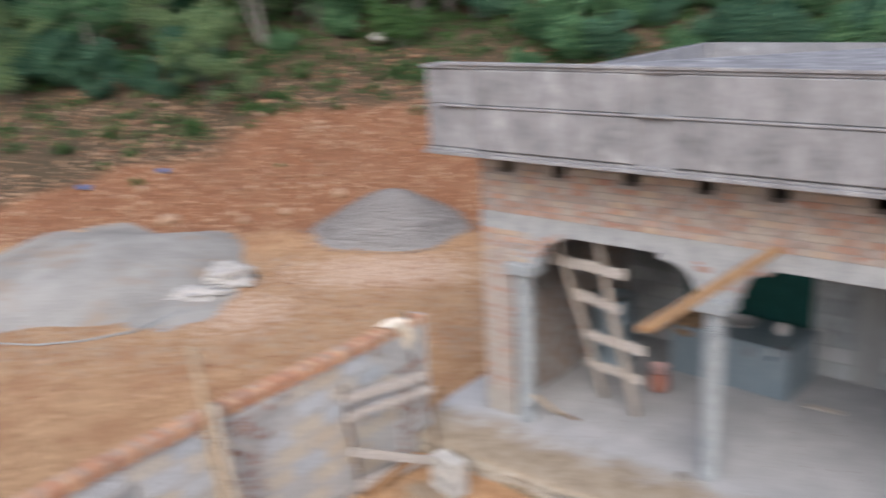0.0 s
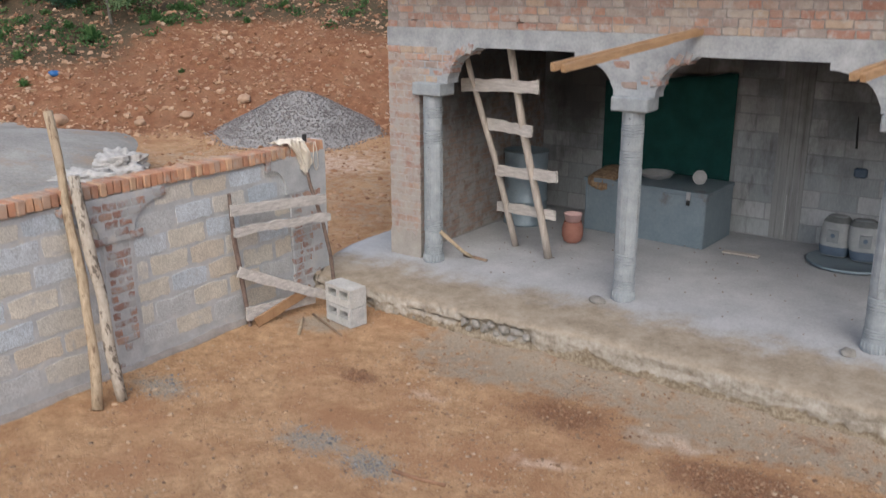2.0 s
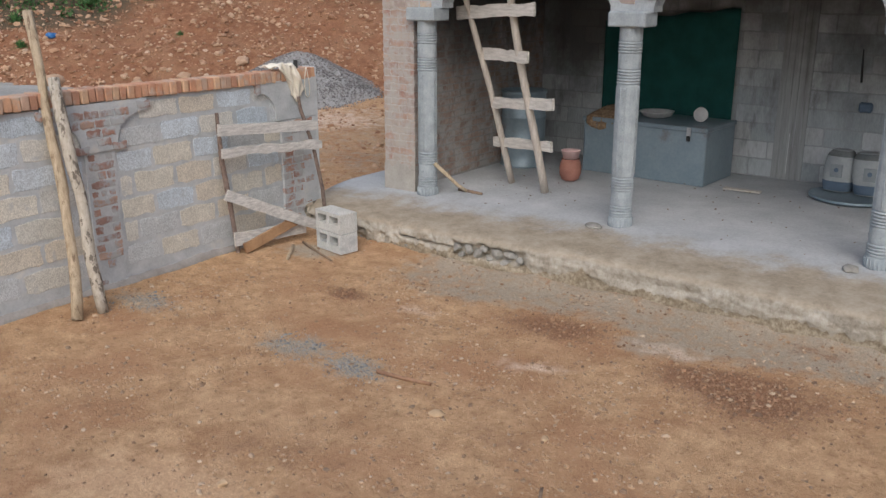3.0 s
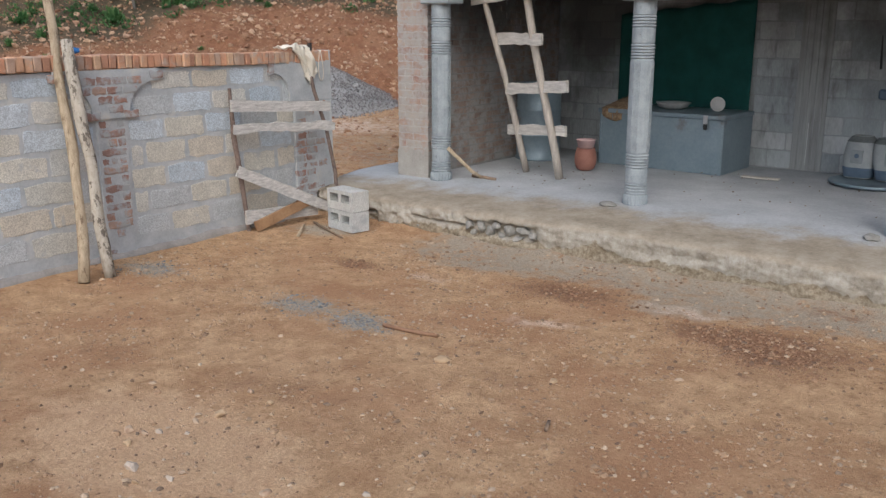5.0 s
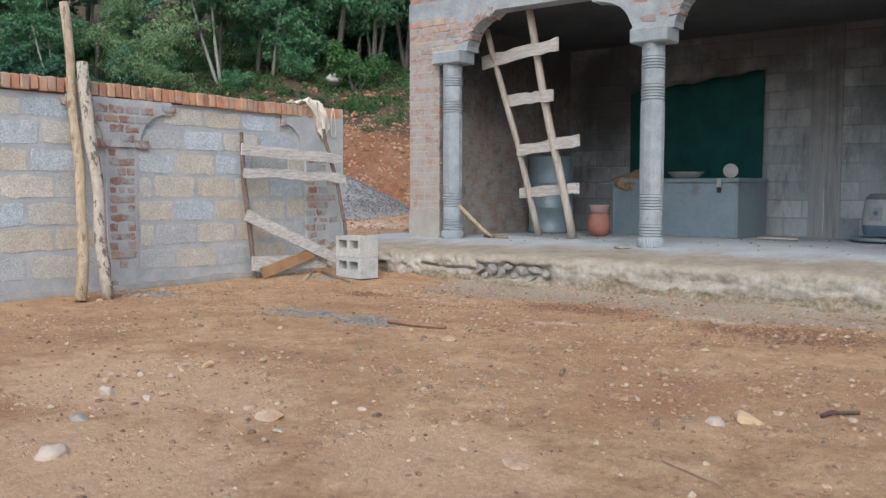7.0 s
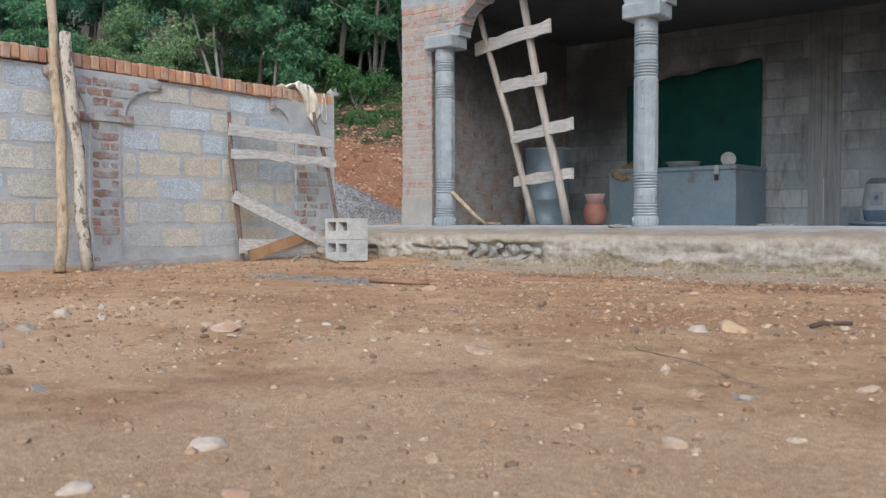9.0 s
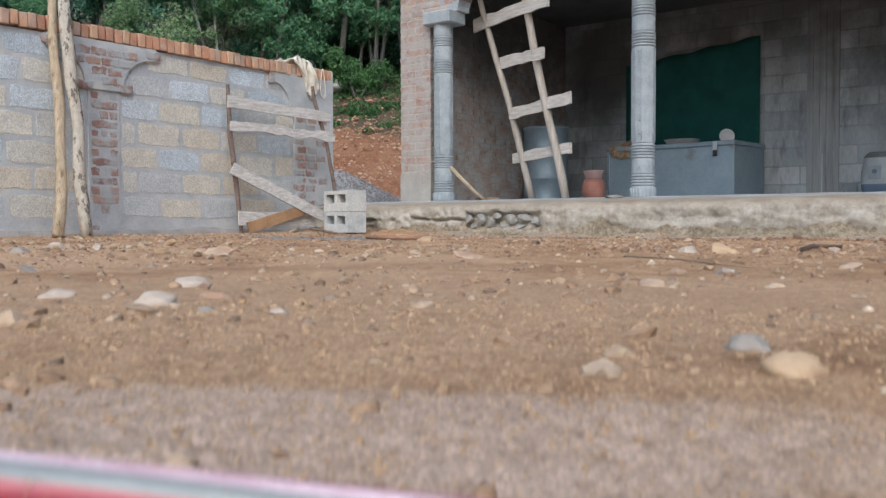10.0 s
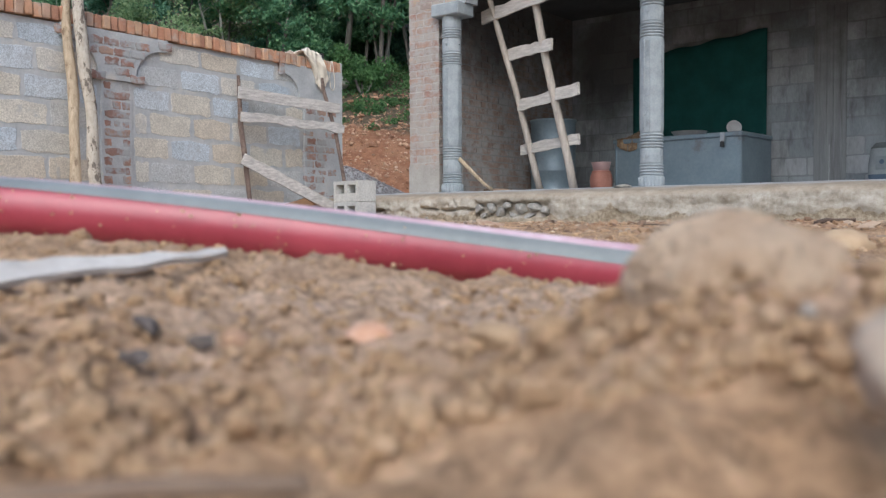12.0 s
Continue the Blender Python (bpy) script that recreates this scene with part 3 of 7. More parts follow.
def rocks_mesh(name, items, material, sub=1, seed=0, rough=0.22, soft=True):
    """Many uneven stones joined in one mesh; items: centre and three half-sizes."""
    rng = np.random.default_rng(seed)
    v0, f0 = ICO[sub]
    vs, fs = [], []
    for k, (c, r) in enumerate(items):
        bumpy = 1 + rng.uniform(-rough, rough, (len(v0), 1))
        an = rng.uniform(0, 2 * np.pi)
        tl = rng.uniform(-0.35, 0.35)
        q = v0 * bumpy * np.array(r)
        cz, sz, ct, st = np.cos(an), np.sin(an), np.cos(tl), np.sin(tl)
        q = q @ np.array([[ct, 0, -st], [0, 1, 0], [st, 0, ct]]).T
        q = q @ np.array([[cz, sz, 0], [-sz, cz, 0], [0, 0, 1]])
        vs.append(q + np.array(c))
        fs.append(f0 + k * len(v0))
    me = bpy.data.meshes.new(name)
    me.from_pydata(np.concatenate(vs).tolist(), [], np.concatenate(fs).tolist())
    me.materials.append(material)
    me.polygons.foreach_set("use_smooth", [soft] * len(me.polygons))
    return me


def single_rock(name, at, size, material, label, seed=0, category="stone", group="", sub=3, grit=0.0, lump=1.0):
    rng = np.random.default_rng(seed)
    v0, f0 = ICO[sub]
    q = []
    for v in v0:
        p = Vector(v)
        k = 1 + 0.32 * lump * noise.noise(p * 1.3 + Vector((seed * 7.1, 0, 0))) + 0.12 * lump * noise.noise(p * 3.1 + Vector((0, seed * 3.3, 0)))
        if grit:
            k += grit * (noise.noise(p * 9) + 0.7 * noise.noise(p * 19) + 0.5 * noise.noise(p * 37))
        q.append((v[0] * size[0] * k, v[1] * size[1] * k, v[2] * size[2] * k))
    me = bpy.data.meshes.new(name)
    me.from_pydata(q, [], f0.tolist())
    me.materials.append(material)
    me.polygons.foreach_set("use_smooth", [True] * len(me.polygons))
    ob = new(name, me)
    ob.matrix_basis = pose(*at, 0, 0, rng.uniform(0, 360))
    return tagged(ob, label, category, group)


def broken_stone(name, at, size, material, label, seed, category="stone", group=""):
    """An angular stone: the hull of random points in a flattened ball."""
    rng = random.Random(seed)
    bm = bmesh.new()
    for i in range(15):
        v = Vector((rng.gauss(0, 1), rng.gauss(0, 1), rng.gauss(0, 1))).normalized()
        bm.verts.new((v.x * size[0], v.y * size[1], v.z * size[2]))
    got = bmesh.ops.convex_hull(bm, input=bm.verts)
    bmesh.ops.delete(bm, geom=[v for v in bm.verts if not v.link_faces], context="VERTS")
    bmesh.ops.bevel(bm, geom=list(bm.edges), offset=min(size) * 0.06, segments=1, affect="EDGES")
    ob = part(name, bm, material)
    ob.matrix_basis = pose(*at, rng.uniform(-25, 25), rng.uniform(-22, 22), rng.uniform(-30, 30))
    return tagged(ob, label, category, group)


def brick_mesh(name, size, material, bevel=0.006, seed=0, jitter=0.004):
    bm = bmesh.new()
    box(bm, [-s / 2 for s in size], [s / 2 for s in size], bevel, None, jitter, random.Random(seed))
    return finish(name, bm, material)


def face_mesh(name, width, high, depth, material, seed, axis="x", proud=0.006, jag=0.006, rim=0.010):
    """A hand-made block: uneven outline, worn front edge, front towards -y (axis x) or +x (axis y)."""
    rng = random.Random(seed)
    w, h = width / 2, high / 2
    ring = []
    for (x0, z0), (x1, z1) in (((-w, -h), (w, -h)), ((w, -h), (w, h)), ((w, h), (-w, h)), ((-w, h), (-w, -h))):
        for k in (0.05, 0.28, 0.5, 0.72, 0.95):
            ring.append((x0 + (x1 - x0) * k + rng.uniform(-jag, jag), z0 + (z1 - z0) * k + rng.uniform(-jag, jag)))
    bm = bmesh.new()
    turn = (lambda x, y, z: (x, y, z)) if axis == "x" else (lambda x, y, z: (-y, x, z))
    back = [bm.verts.new(turn(x, depth / 2, z)) for x, z in ring]
    edge = [bm.verts.new(turn(x, -depth / 2 + proud, z)) for x, z in ring]
    front = [bm.verts.new(turn(x * (1 - rim / w), -depth / 2 + rng.uniform(-0.001, 0.001) * rim * 100, z * (1 - rim / h))) for x, z in ring]
    for a, b in ((back, edge), (edge, front)):
        for i in range(20):
            bm.faces.new((a[i], a[(i + 1) % 20], b[(i + 1) % 20], b[i]))
    bm.faces.new(front)
    bmesh.ops.recalc_face_normals(bm, faces=bm.faces)
    return finish(name, bm, material)


# ---- the lie of the land ----
C, S = math.cos(radians(35.15)), math.sin(radians(35.15))


def to_hill(x, y):
    """Plan coordinates turned so that the second one runs up the bank."""
    return C * x + S * y, 9.40 - S * x + C * y


def from_hill(px, py):
    return C * px - S * (py - 9.40), S * px + C * (py - 9.40)


def smooth(a, b, v):
    k = min(max((v - a) / (b - a), 0.0), 1.0)
    return k * k * (3 - 2 * k)


EYE_END = (5.654, -7.257)


PIPE_L, PIPE_R, PIPE_RAD = Vector((5.330, -7.084)), Vector((5.558, -6.889)), 0.0115


def along_pipe(x, y):
    """Metres along the pipe from its nearer end, and metres beyond it as seen from the resting eye."""
    d = (PIPE_R - PIPE_L).normalized()
    q = Vector((x, y)) - PIPE_L
    return q.dot(d), q.dot(Vector((-d.y, d.x)))


def pipe_bed(x, y):
    """Soil sloping down along the pipe."""
    u, v = along_pipe(x, y)
    if abs(u - 0.15) > 2.5 or abs(v) > 1.6:
        return 0.0
    fall = math.tanh((u - 0.15) / 0.24) * (1 - smooth(0.03, 0.24, v)) * (1 - smooth(0.9, 2.2, abs(u - 0.15)))
    ridge = 0.0065 * math.exp(-((v + 0.05) / 0.032) ** 2) * smooth(-0.12, 0.05, u) * (1 - smooth(0.45, 0.8, u))
    return ridge - 0.030 * fall * smooth(-0.30 if fall < 0 else -0.10, -0.06 if fall < 0 else 0.0, v)


def height(x, y):
    px, py = to_hill(x, y)
    v = Vector((x, y, 0))
    h = 0.18 * smooth(9.5, 15.5, py) + 0.17 * smooth(15, 18, py)
    bank = max(0.0, py - 17.5 - 0.5 * noise.noise(Vector((px * 0.25, 0, 3))))
    if bank > 0:
        h += 0.43 * bank * smooth(0, 1.6, bank) if bank < 9 else 0.43 * 9 + 0.30 * (min(bank, 140) - 9)
        far = smooth(0, 3, bank)
        h += far * (0.22 * noise.noise(v * 0.55) + 0.10 * noise.noise(v * 1.7) + 0.05 * noise.noise(v * 4.1))
    # unseen rise behind the camera, added to block low sky light
    if py < -12:
        h += 0.20 * (min(-12 - py, 60)) * smooth(0, 12, -12 - py)
    d = math.hypot(x - EYE_END[0], y - EYE_END[1])
    if d < 14:
        calm = smooth(0.15, 1.6, d)
        h += calm * (0.014 * noise.noise(v * 1.3) + 0.008 * noise.noise(v * 5.0))
        if d < 3.0:
            k = 1 - d / 3.0
            h += k * (0.004 * noise.noise(v * 28) + 0.0025 * noise.noise(v * 70))
            if d < 0.8:
                q = 1 - d / 0.8
                h += q * (0.0085 * abs(noise.noise(v * 48)) + 0.0052 * noise.noise(v * 105) + 0.0038 * abs(noise.noise(v * 190)) + 0.0012 * noise.noise(v * 420) - 0.0052)
        # soil rising under the pipe and the sunken stone
        h += 0.0215 * math.exp(-((x - 5.615) ** 2 + (y + 7.130) ** 2) / 0.00125)
        h += pipe_bed(x, y)
    # soil banked unevenly against the porch edge
    if -1.5 < y < -0.6 and -1 < x < 9.6:
        h += (0.030 + 0.030 * noise.noise(Vector((x * 2.3, 0, 6))) + 0.018 * noise.noise(Vector((x * 9, y * 9, 6)))) * math.exp(-((y + 0.98) / 0.12) ** 2)
    h -= 0.03 * smooth(-2.6, -1.2, y) * (1 - smooth(-0.5, 0.5, y)) * smooth(-0.2, 1.5, x)
    return h


def blob(x, y, cx, cy, rx, ry, rot=0):
    c, s = math.cos(radians(rot)), math.sin(radians(rot))
    dx, dy = x - cx, y - cy
    return math.exp(-(((c * dx + s * dy) / rx) ** 2 + ((-s * dx + c * dy) / ry) ** 2))


GREY_SPOTS = [(-0.32, -3.32, 0.42, 0.24, 0), (1.33, -3.28, 0.42, 0.24, 10), (1.88, -3.32, 0.34, 0.20, 0), (3.45, -1.76, 0.5, 0.3, 0),
              (1.6, -1.6, 0.6, 0.3, 5), (-0.2, -1.5, 0.5, 0.3, 20)]
PALE_SPOTS = [(5.24, -6.93, 0.42, 0.115, 36), (3.5, -1.8, 0.45, 0.2, 0), (5.615, -7.13, 0.045, 0.045, 0), (5.50, -7.10, 0.24, 0.14, 60), (1.58, -2.21, 0.25, 0.14, 10), (2.9, -2.6, 0.4, 0.15, 20)]
DUST_SPOTS = [(4.75, -6.25, 0.85, 0.55, -40), (5.2, -5.9, 0.5, 0.5, 0), (4.3, -6.7, 0.5, 0.4, 0), (5.45, -7.0, 0.3, 0.25, 0), (4.0, -5.3, 0.6, 0.35, -30), (2.3, -5.2, 0.9, 0.5, 0), (3.2, -5.9, 0.7, 0.4, 0)]
DAMP_SPOTS = [(3.9, -2.15, 0.5, 0.30, 0), (4.26, -2.30, 0.5, 0.40, 0), (2.65, -1.85, 0.55, 0.32, 0), (4.2, -2.1, 0.7, 0.36, 0), (0.87, -2.21, 0.28, 0.16, 0), (4.3, -2.7, 0.3, 0.2, 0), (2.3, -4.4, 0.8, 0.25, 20), (3.2, -3.6, 0.5, 0.2, -10), (1.0, -4.6, 0.5, 0.25, 10),
              (4.3, -5.6, 0.6, 0.2, 50), (4.4, -1.2, 0.5, 0.2, 0), (5.0, -4.0, 0.7, 0.25, 30), (3.9, -5.9, 0.4, 0.12, 30)]


def masks(x, y):
    px, py = to_hill(x, y)
    red = smooth(16.8, 18.5, py + 0.8 * noise.noise(Vector((x, y, 5)) * 0.6))
    red = max(red, 0.22 * smooth(9.5, 12, py))
    strip = 0.55 * smooth(-2.1, -1.4, y + 0.25 * noise.noise(Vector((x * 0.9, 0, 2)))) * smooth(0.2, 1.2, x) if y < -0.7 else 0.0
    strip = max(strip, 0.34 * smooth(9.8, 12, py) * (1 - smooth(16, 18, py)))
    grey = max([strip] + [0.62 * blob(x, y, *s) for s in GREY_SPOTS])
    damp = max([0.0] + [(0.64 if k < 5 else 0.40) * blob(x, y, *s) for k, s in enumerate(DAMP_SPOTS)])
    litter = smooth(20.5, 23.7, py + 1.8 * noise.noise(Vector((x, y, 9)) * 0.35) - 0.42 * min(px + 4, 0))
    # the added unseen rise is kept dark with the litter colour
    if py < -11:
        litter = 1.0
    return red, grey, damp, litter


def pale_mask(x, y):
    px, py = to_hill(x, y)
    return max([0.6 * blob(px, py, -2.5, 15.4, 2.6, 1.3), 0.5 * blob(px, py, -4.6, 13.6, 1.6, 1.4)] + [(0.5 if k else 1.3) * blob(x, y, *s) for k, s in enumerate(PALE_SPOTS)])


def lines(spans):
    out = []
    for a, b, step in spans:
        k = max(1, round((b - a) / step))
        out += [a + (b - a) * i / k for i in range(k)]
    return out + [spans[-1][1]]


def build_ground():
    xs = lines([(-400, -150, 50), (-150, -60, 10), (-60, -30, 1.5), (-30, -16, 0.6), (-16, -3, 0.25), (-3, 4.6, 0.08), (4.6, 5.2, 0.03), (5.2, 5.28, 0.010), (5.28, 5.72, 0.0042), (5.72, 5.9, 0.012), (5.9, 7, 0.06), (7, 12, 0.4), (12, 40, 2.5), (40, 150, 12), (150, 400, 50)])
    ys = lines([(-400, -150, 50), (-150, -40, 12), (-40, -12, 2), (-12, -8, 0.4), (-8, -7.4, 0.04), (-7.4, -7.27, 0.010), (-7.27, -6.85, 0.0042), (-6.85, -6.55, 0.010), (-6.55, -6, 0.03), (-6, -0.6, 0.07), (-0.6, 16, 0.25), (16, 34, 0.6), (34, 70, 2), (70, 150, 10), (150, 400, 50)])
    vs = [(x, y, height(x, y)) for y in ys for x in xs]
    nx = len(xs)
    fs = [(j * nx + i, j * nx + i + 1, (j + 1) * nx + i + 1, (j + 1) * nx + i) for j in range(len(ys) - 1) for i in range(nx - 1)]
    me = bpy.data.meshes.new("ground")
    me.from_pydata(vs, [], fs)
    me.materials.append(M_GROUND)
    me.polygons.foreach_set("use_smooth", [True] * len(me.polygons))
    at = me.color_attributes.new("mask", "FLOAT_COLOR", "POINT")
    at.data.foreach_set("color", np.array([masks(v[0], v[1]) for v in vs], dtype=np.float32).ravel())
    at = me.color_attributes.new("pale", "FLOAT_COLOR", "POINT")
    at.data.foreach_set("color", np.array([(pale_mask(v[0], v[1]), max(blob(v[0], v[1], *q) for q in DUST_SPOTS), 0, 1) for v in vs], dtype=np.float32).ravel())
    tagged(new("ground", me), "trodden reddish-brown earth yard rising to a bank", "ground", "", "structure")
    return np.array(xs), np.array(ys), np.array([v[2] for v in vs]).reshape(len(ys), nx)


GRID_X, GRID_Y, GRID_Z = build_ground()


def ground_z(x, y):
    """Height of the built ground sheet, between its grid lines."""
    i, j = int(np.searchsorted(GRID_X, x)) - 1, int(np.searchsorted(GRID_Y, y)) - 1
    u, v = (x - GRID_X[i]) / (GRID_X[i + 1] - GRID_X[i]), (y - GRID_Y[j]) / (GRID_Y[j + 1] - GRID_Y[j])
    return float((GRID_Z[j, i] * (1 - u) + GRID_Z[j, i + 1] * u) * (1 - v) + (GRID_Z[j + 1, i] * (1 - u) + GRID_Z[j + 1, i + 1] * u) * v)

# ---- the porch ----
FLOOR = 0.32
COL_X = [0.10 + 2.215 * i for i in range(5)]
COL_Y = 0.02
RIGHT = 9.6
BACK = 3.05


def edge_y(x):
    return -0.90 - 0.02 * math.sin(1.7 * x) - 0.03 * noise.noise(Vector((x * 2.2, 1.0, 0))) - 0.05 * smooth(2.5, 4.6, x)


def kerb_line(x):
    """Height at which the plaster on the porch edge has broken away."""
    return 0.062 + 0.075 * noise.noise(Vector((x * 2.3, 0, 11))) + 0.045 * noise.noise(Vector((x * 9, 0, 12))) + 0.03 * noise.noise(Vector((x * 27, 0, 13)))


def build_porch_floor():
    bm = bmesh.new()
    xs = lines([(-0.95, -0.4, 0.03), (-0.4, 2.0, 0.013), (2.0, 5.2, 0.03), (5.2, RIGHT, 0.4)])
    cols = []
    for x in xs:
        e = edge_y(x)
        wall = [(BACK + 0.1, FLOOR - 0.03), (1.2, FLOOR - 0.015), (0.3, FLOOR), (0.0, FLOOR - 0.003), (-0.35, FLOOR - 0.03)]
        prof = [(y, z + 0.004 * noise.noise(Vector((x * 3, y * 3, 0)))) for y, z in wall]
        prof.append((e + 0.18, FLOOR - 0.055 + 0.006 * noise.noise(Vector((x * 5, 2, 0)))))
        prof.append((e + 0.03, FLOOR - 0.072 + 0.014 * noise.noise(Vector((x * 6, 3, 0))) + 0.010 * noise.noise(Vector((x * 17, 5, 0)))))
        # a crack under the plaster lip, and a pocket of loose rubble where the lip has fallen
        crack = 0.118 + 0.020 * noise.noise(Vector((x * 3.1, 0, 4))) + 0.012 * noise.noise(Vector((x * 14, 0, 5)))
        split = (1 - smooth(1.5, 1.7, x)) * smooth(-0.05, 0.25, noise.noise(Vector((x * 4.3, 0, 8))) + 0.10)
        pocket = smooth(1.04, 1.14, x + 0.05 * noise.noise(Vector((x * 15, 0, 3)))) * (1 - smooth(1.76, 1.88, x))
        line = kerb_line(x)
        for z, out in ((0.228, 0.0), (0.205, -0.010), (0.185, -0.013), (0.17, -0.014), (0.155, -0.016), (0.145, -0.016), (0.135, -0.017), (0.125, -0.017), (0.115, -0.018), (0.105, -0.018), (0.095, -0.019), (0.08, -0.02), (0.06, -0.023), (0.045, -0.026), (0.025, -0.030), (0.0, -0.034), (-0.06, -0.035)):
            rag = 0.75 + 0.25 * (1 - smooth(1.5, 2.2, x))
            k = noise.noise(Vector((x * 7, z * 12, 7))) * 0.030 + noise.noise(Vector((x * 19, z * 26, 3))) * 0.016 + 0.012 * noise.noise(Vector((x * 40, z * 50, 2)))
            k = k * rag - 0.010 * smooth(line - 0.012, line + 0.012, z)
            rift = 0.070 * split * (1 - smooth(0.006, 0.020, abs(z - crack)))
            hole = 0.062 * pocket * smooth(0.03, 0.06, z) * (1 - smooth(0.165, 0.19, z + 0.03 * noise.noise(Vector((x * 9, 0, 6)))))
            prof.append((e + out + k * (1 - 0.5 * pocket) + max(rift, hole), z))
        cols.append([bm.verts.new((x + (0.25 * smooth(-0.2, -0.9, y) - 0.1 if x <= -0.9 else 0), y, z)) for y, z in prof])
    for a, b in zip(cols, cols[1:]):
        for k in range(len(a) - 1):
            bm.faces.new((a[k], a[k + 1], b[k + 1], b[k]))
    # the short side towards the gravel
    side = [bm.verts.new((v.co.x - 0.02, v.co.y, -0.06)) for v in cols[0]]
    for k in range(len(side) - 1):
        bm.faces.new((cols[0][k + 1], cols[0][k], side[k], side[k + 1]))
    bmesh.ops.recalc_face_normals(bm, faces=bm.faces)
    ob = structure("porch_floor", bm, M_FLOOR, "worn grey cement porch floor with a rough muddy edge", "floor", True)
    left = [smooth(-0.025, 0.025, v.co.z - kerb_line(v.co.x)) for v in ob.data.vertices]
    ob.data.color_attributes.new("plaster", "FLOAT_COLOR", "POINT").data.foreach_set("color", np.repeat(np.array(left, dtype=np.float32), 4))
    return ob


build_porch_floor()


def arch_outline(x0, x1, top):
    """One bay of the arcade: flat head, curved haunches with small steps."""
    a, b = x0 + 0.20, x1 - 0.20
    pts = [(x0, 2.24), (a, 2.24), (a, 2.29)]
    for k in range(1, 8):
        an = math.pi / 2 * k / 8
        pts.append((a + 0.02 + 0.33 * (1 - math.cos(an)), 2.30 + 0.27 * math.sin(an)))
    pts += [(a + 0.35, 2.61), (b - 0.40, 2.61), (b - 0.40, 2.55), (b - 0.35, 2.55)]
    for k in range(7, 0, -1):
        an = math.pi / 2 * k / 8
        pts.append((b - 0.02 - 0.33 * (1 - math.cos(an)), 2.29 + 0.25 * math.sin(an)))
    pts += [(b, 2.29), (b, 2.24), (x1, 2.24), (x1, top), (x0, top)]
    return pts


# joist holes under the roof
VENTS = [-0.10, 0.57, 1.40, 2.16, 2.85, 3.71, 4.5, 5.3]


def build_house():
    # arcade over the columns
    bm = bmesh.new()
    prism(bm, [(-0.465, 2.60), (COL_X[0] - 0.23, 2.60), (COL_X[0] - 0.23, 2.24), (COL_X[0], 2.24), (COL_X[0], 2.79), (-0.465, 2.79)], 0.0, 0.2)
    for x0, x1 in zip(COL_X, COL_X[1:]):
        prism(bm, arch_outline(x0, x1, 2.79), 0.0, 0.2)
    arcade = structure("arcade_wall", bm, M_PLASTER, "grey cement-rendered arcade of flattened arches over the porch", "wall")
    # core of the brick band above and the corner pier
    bm = bmesh.new()
    box(bm, (-0.455, 0.008, 2.79), (RIGHT, 0.19, 2.825))
    box(bm, (-0.455, 0.008, 2.895), (RIGHT, 0.19, 3.25))
    for a, b in ((-0.455, -0.15), (-0.07, 1.085), (1.167, RIGHT)):
        box(bm, (a, 0.008, 2.825), (b, 0.19, 2.895))
    box(bm, (-0.455, 0.008, 3.405), (RIGHT, 0.19, 3.47))
    stops = [-0.455] + [v + dv for v in VENTS for dv in (-0.095, 0.095)] + [RIGHT]
    for a, b in zip(stops[0::2], stops[1::2]):
        box(bm, (a, 0.008, 3.25), (b, 0.19, 3.405))
    band = structure("wall_front", bm, M_MORTAR_TAN, "brick wall band under the roof with open joist holes", "wall")
    bm = bmesh.new()
    box(bm, (-0.455, 0.0015, -0.05), (-0.062, 0.40, 2.598))
    pier = structure("corner_pier", bm, M_MORTAR_PIER, "brick corner pier rendered grey at the foot", "pier")
    bm = bmesh.new()
    rim = [(-0.468 + 0.414 * k / 18, 0.60 + 0.10 * noise.noise(Vector((k * 0.31, 4.0, 0))) + 0.035 * noise.noise(Vector((k * 1.3, 1.0, 0)))) for k in range(19)]
    prism(bm, [(-0.054, -0.05), (-0.468, -0.05)] + rim, -0.0035, 0.41)
    part("render_foot", bm, M_FOOT, pier, "grey rendered foot")
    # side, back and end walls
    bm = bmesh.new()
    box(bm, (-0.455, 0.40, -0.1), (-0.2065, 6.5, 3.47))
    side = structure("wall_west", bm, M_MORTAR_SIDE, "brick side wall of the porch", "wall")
    bm = bmesh.new()
    box(bm, (-0.212, BACK + 0.0088, -0.1), (RIGHT, BACK + 0.2, 3.47))
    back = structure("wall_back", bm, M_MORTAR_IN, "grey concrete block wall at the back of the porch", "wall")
    bm = bmesh.new()
    box(bm, (RIGHT, 0.012, -0.1), (RIGHT + 0.2, 6.5, 3.47))
    structure("wall_east", bm, M_PLASTER, "plain grey end wall of the porch", "wall")
    bm = bmesh.new()
    box(bm, (-0.2, BACK + 3.2, -0.1), (RIGHT, BACK + 3.4, 3.47))
    structure("wall_north", bm, M_PLASTER, "plain grey rear wall of the house", "wall")
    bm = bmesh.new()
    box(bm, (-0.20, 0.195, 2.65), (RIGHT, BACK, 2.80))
    structure("ceiling", bm, M_CEILING_SHADE, "raw concrete porch ceiling, coloured dark as in shade", "ceiling")
    bm = bmesh.new()
    box(bm, (-0.62, -0.30, 3.47), (RIGHT + 0.3, 6.7, 3.60))
    deck = [(0.7, -0.298), (3.9, 2.75), (RIGHT + 0.3, 6.0), (RIGHT + 0.3, -0.298)]
    lo = [bm.verts.new((x, y, 3.6)) for x, y in deck]
    hi = [bm.verts.new((x, y, 4.43)) for x, y in deck]
    bm.faces.new(hi)
    for k in range(4):
        bm.faces.new((lo[k], lo[(k + 1) % 4], hi[(k + 1) % 4], hi[k]))
    bmesh.ops.recalc_face_normals(bm, faces=bm.faces)
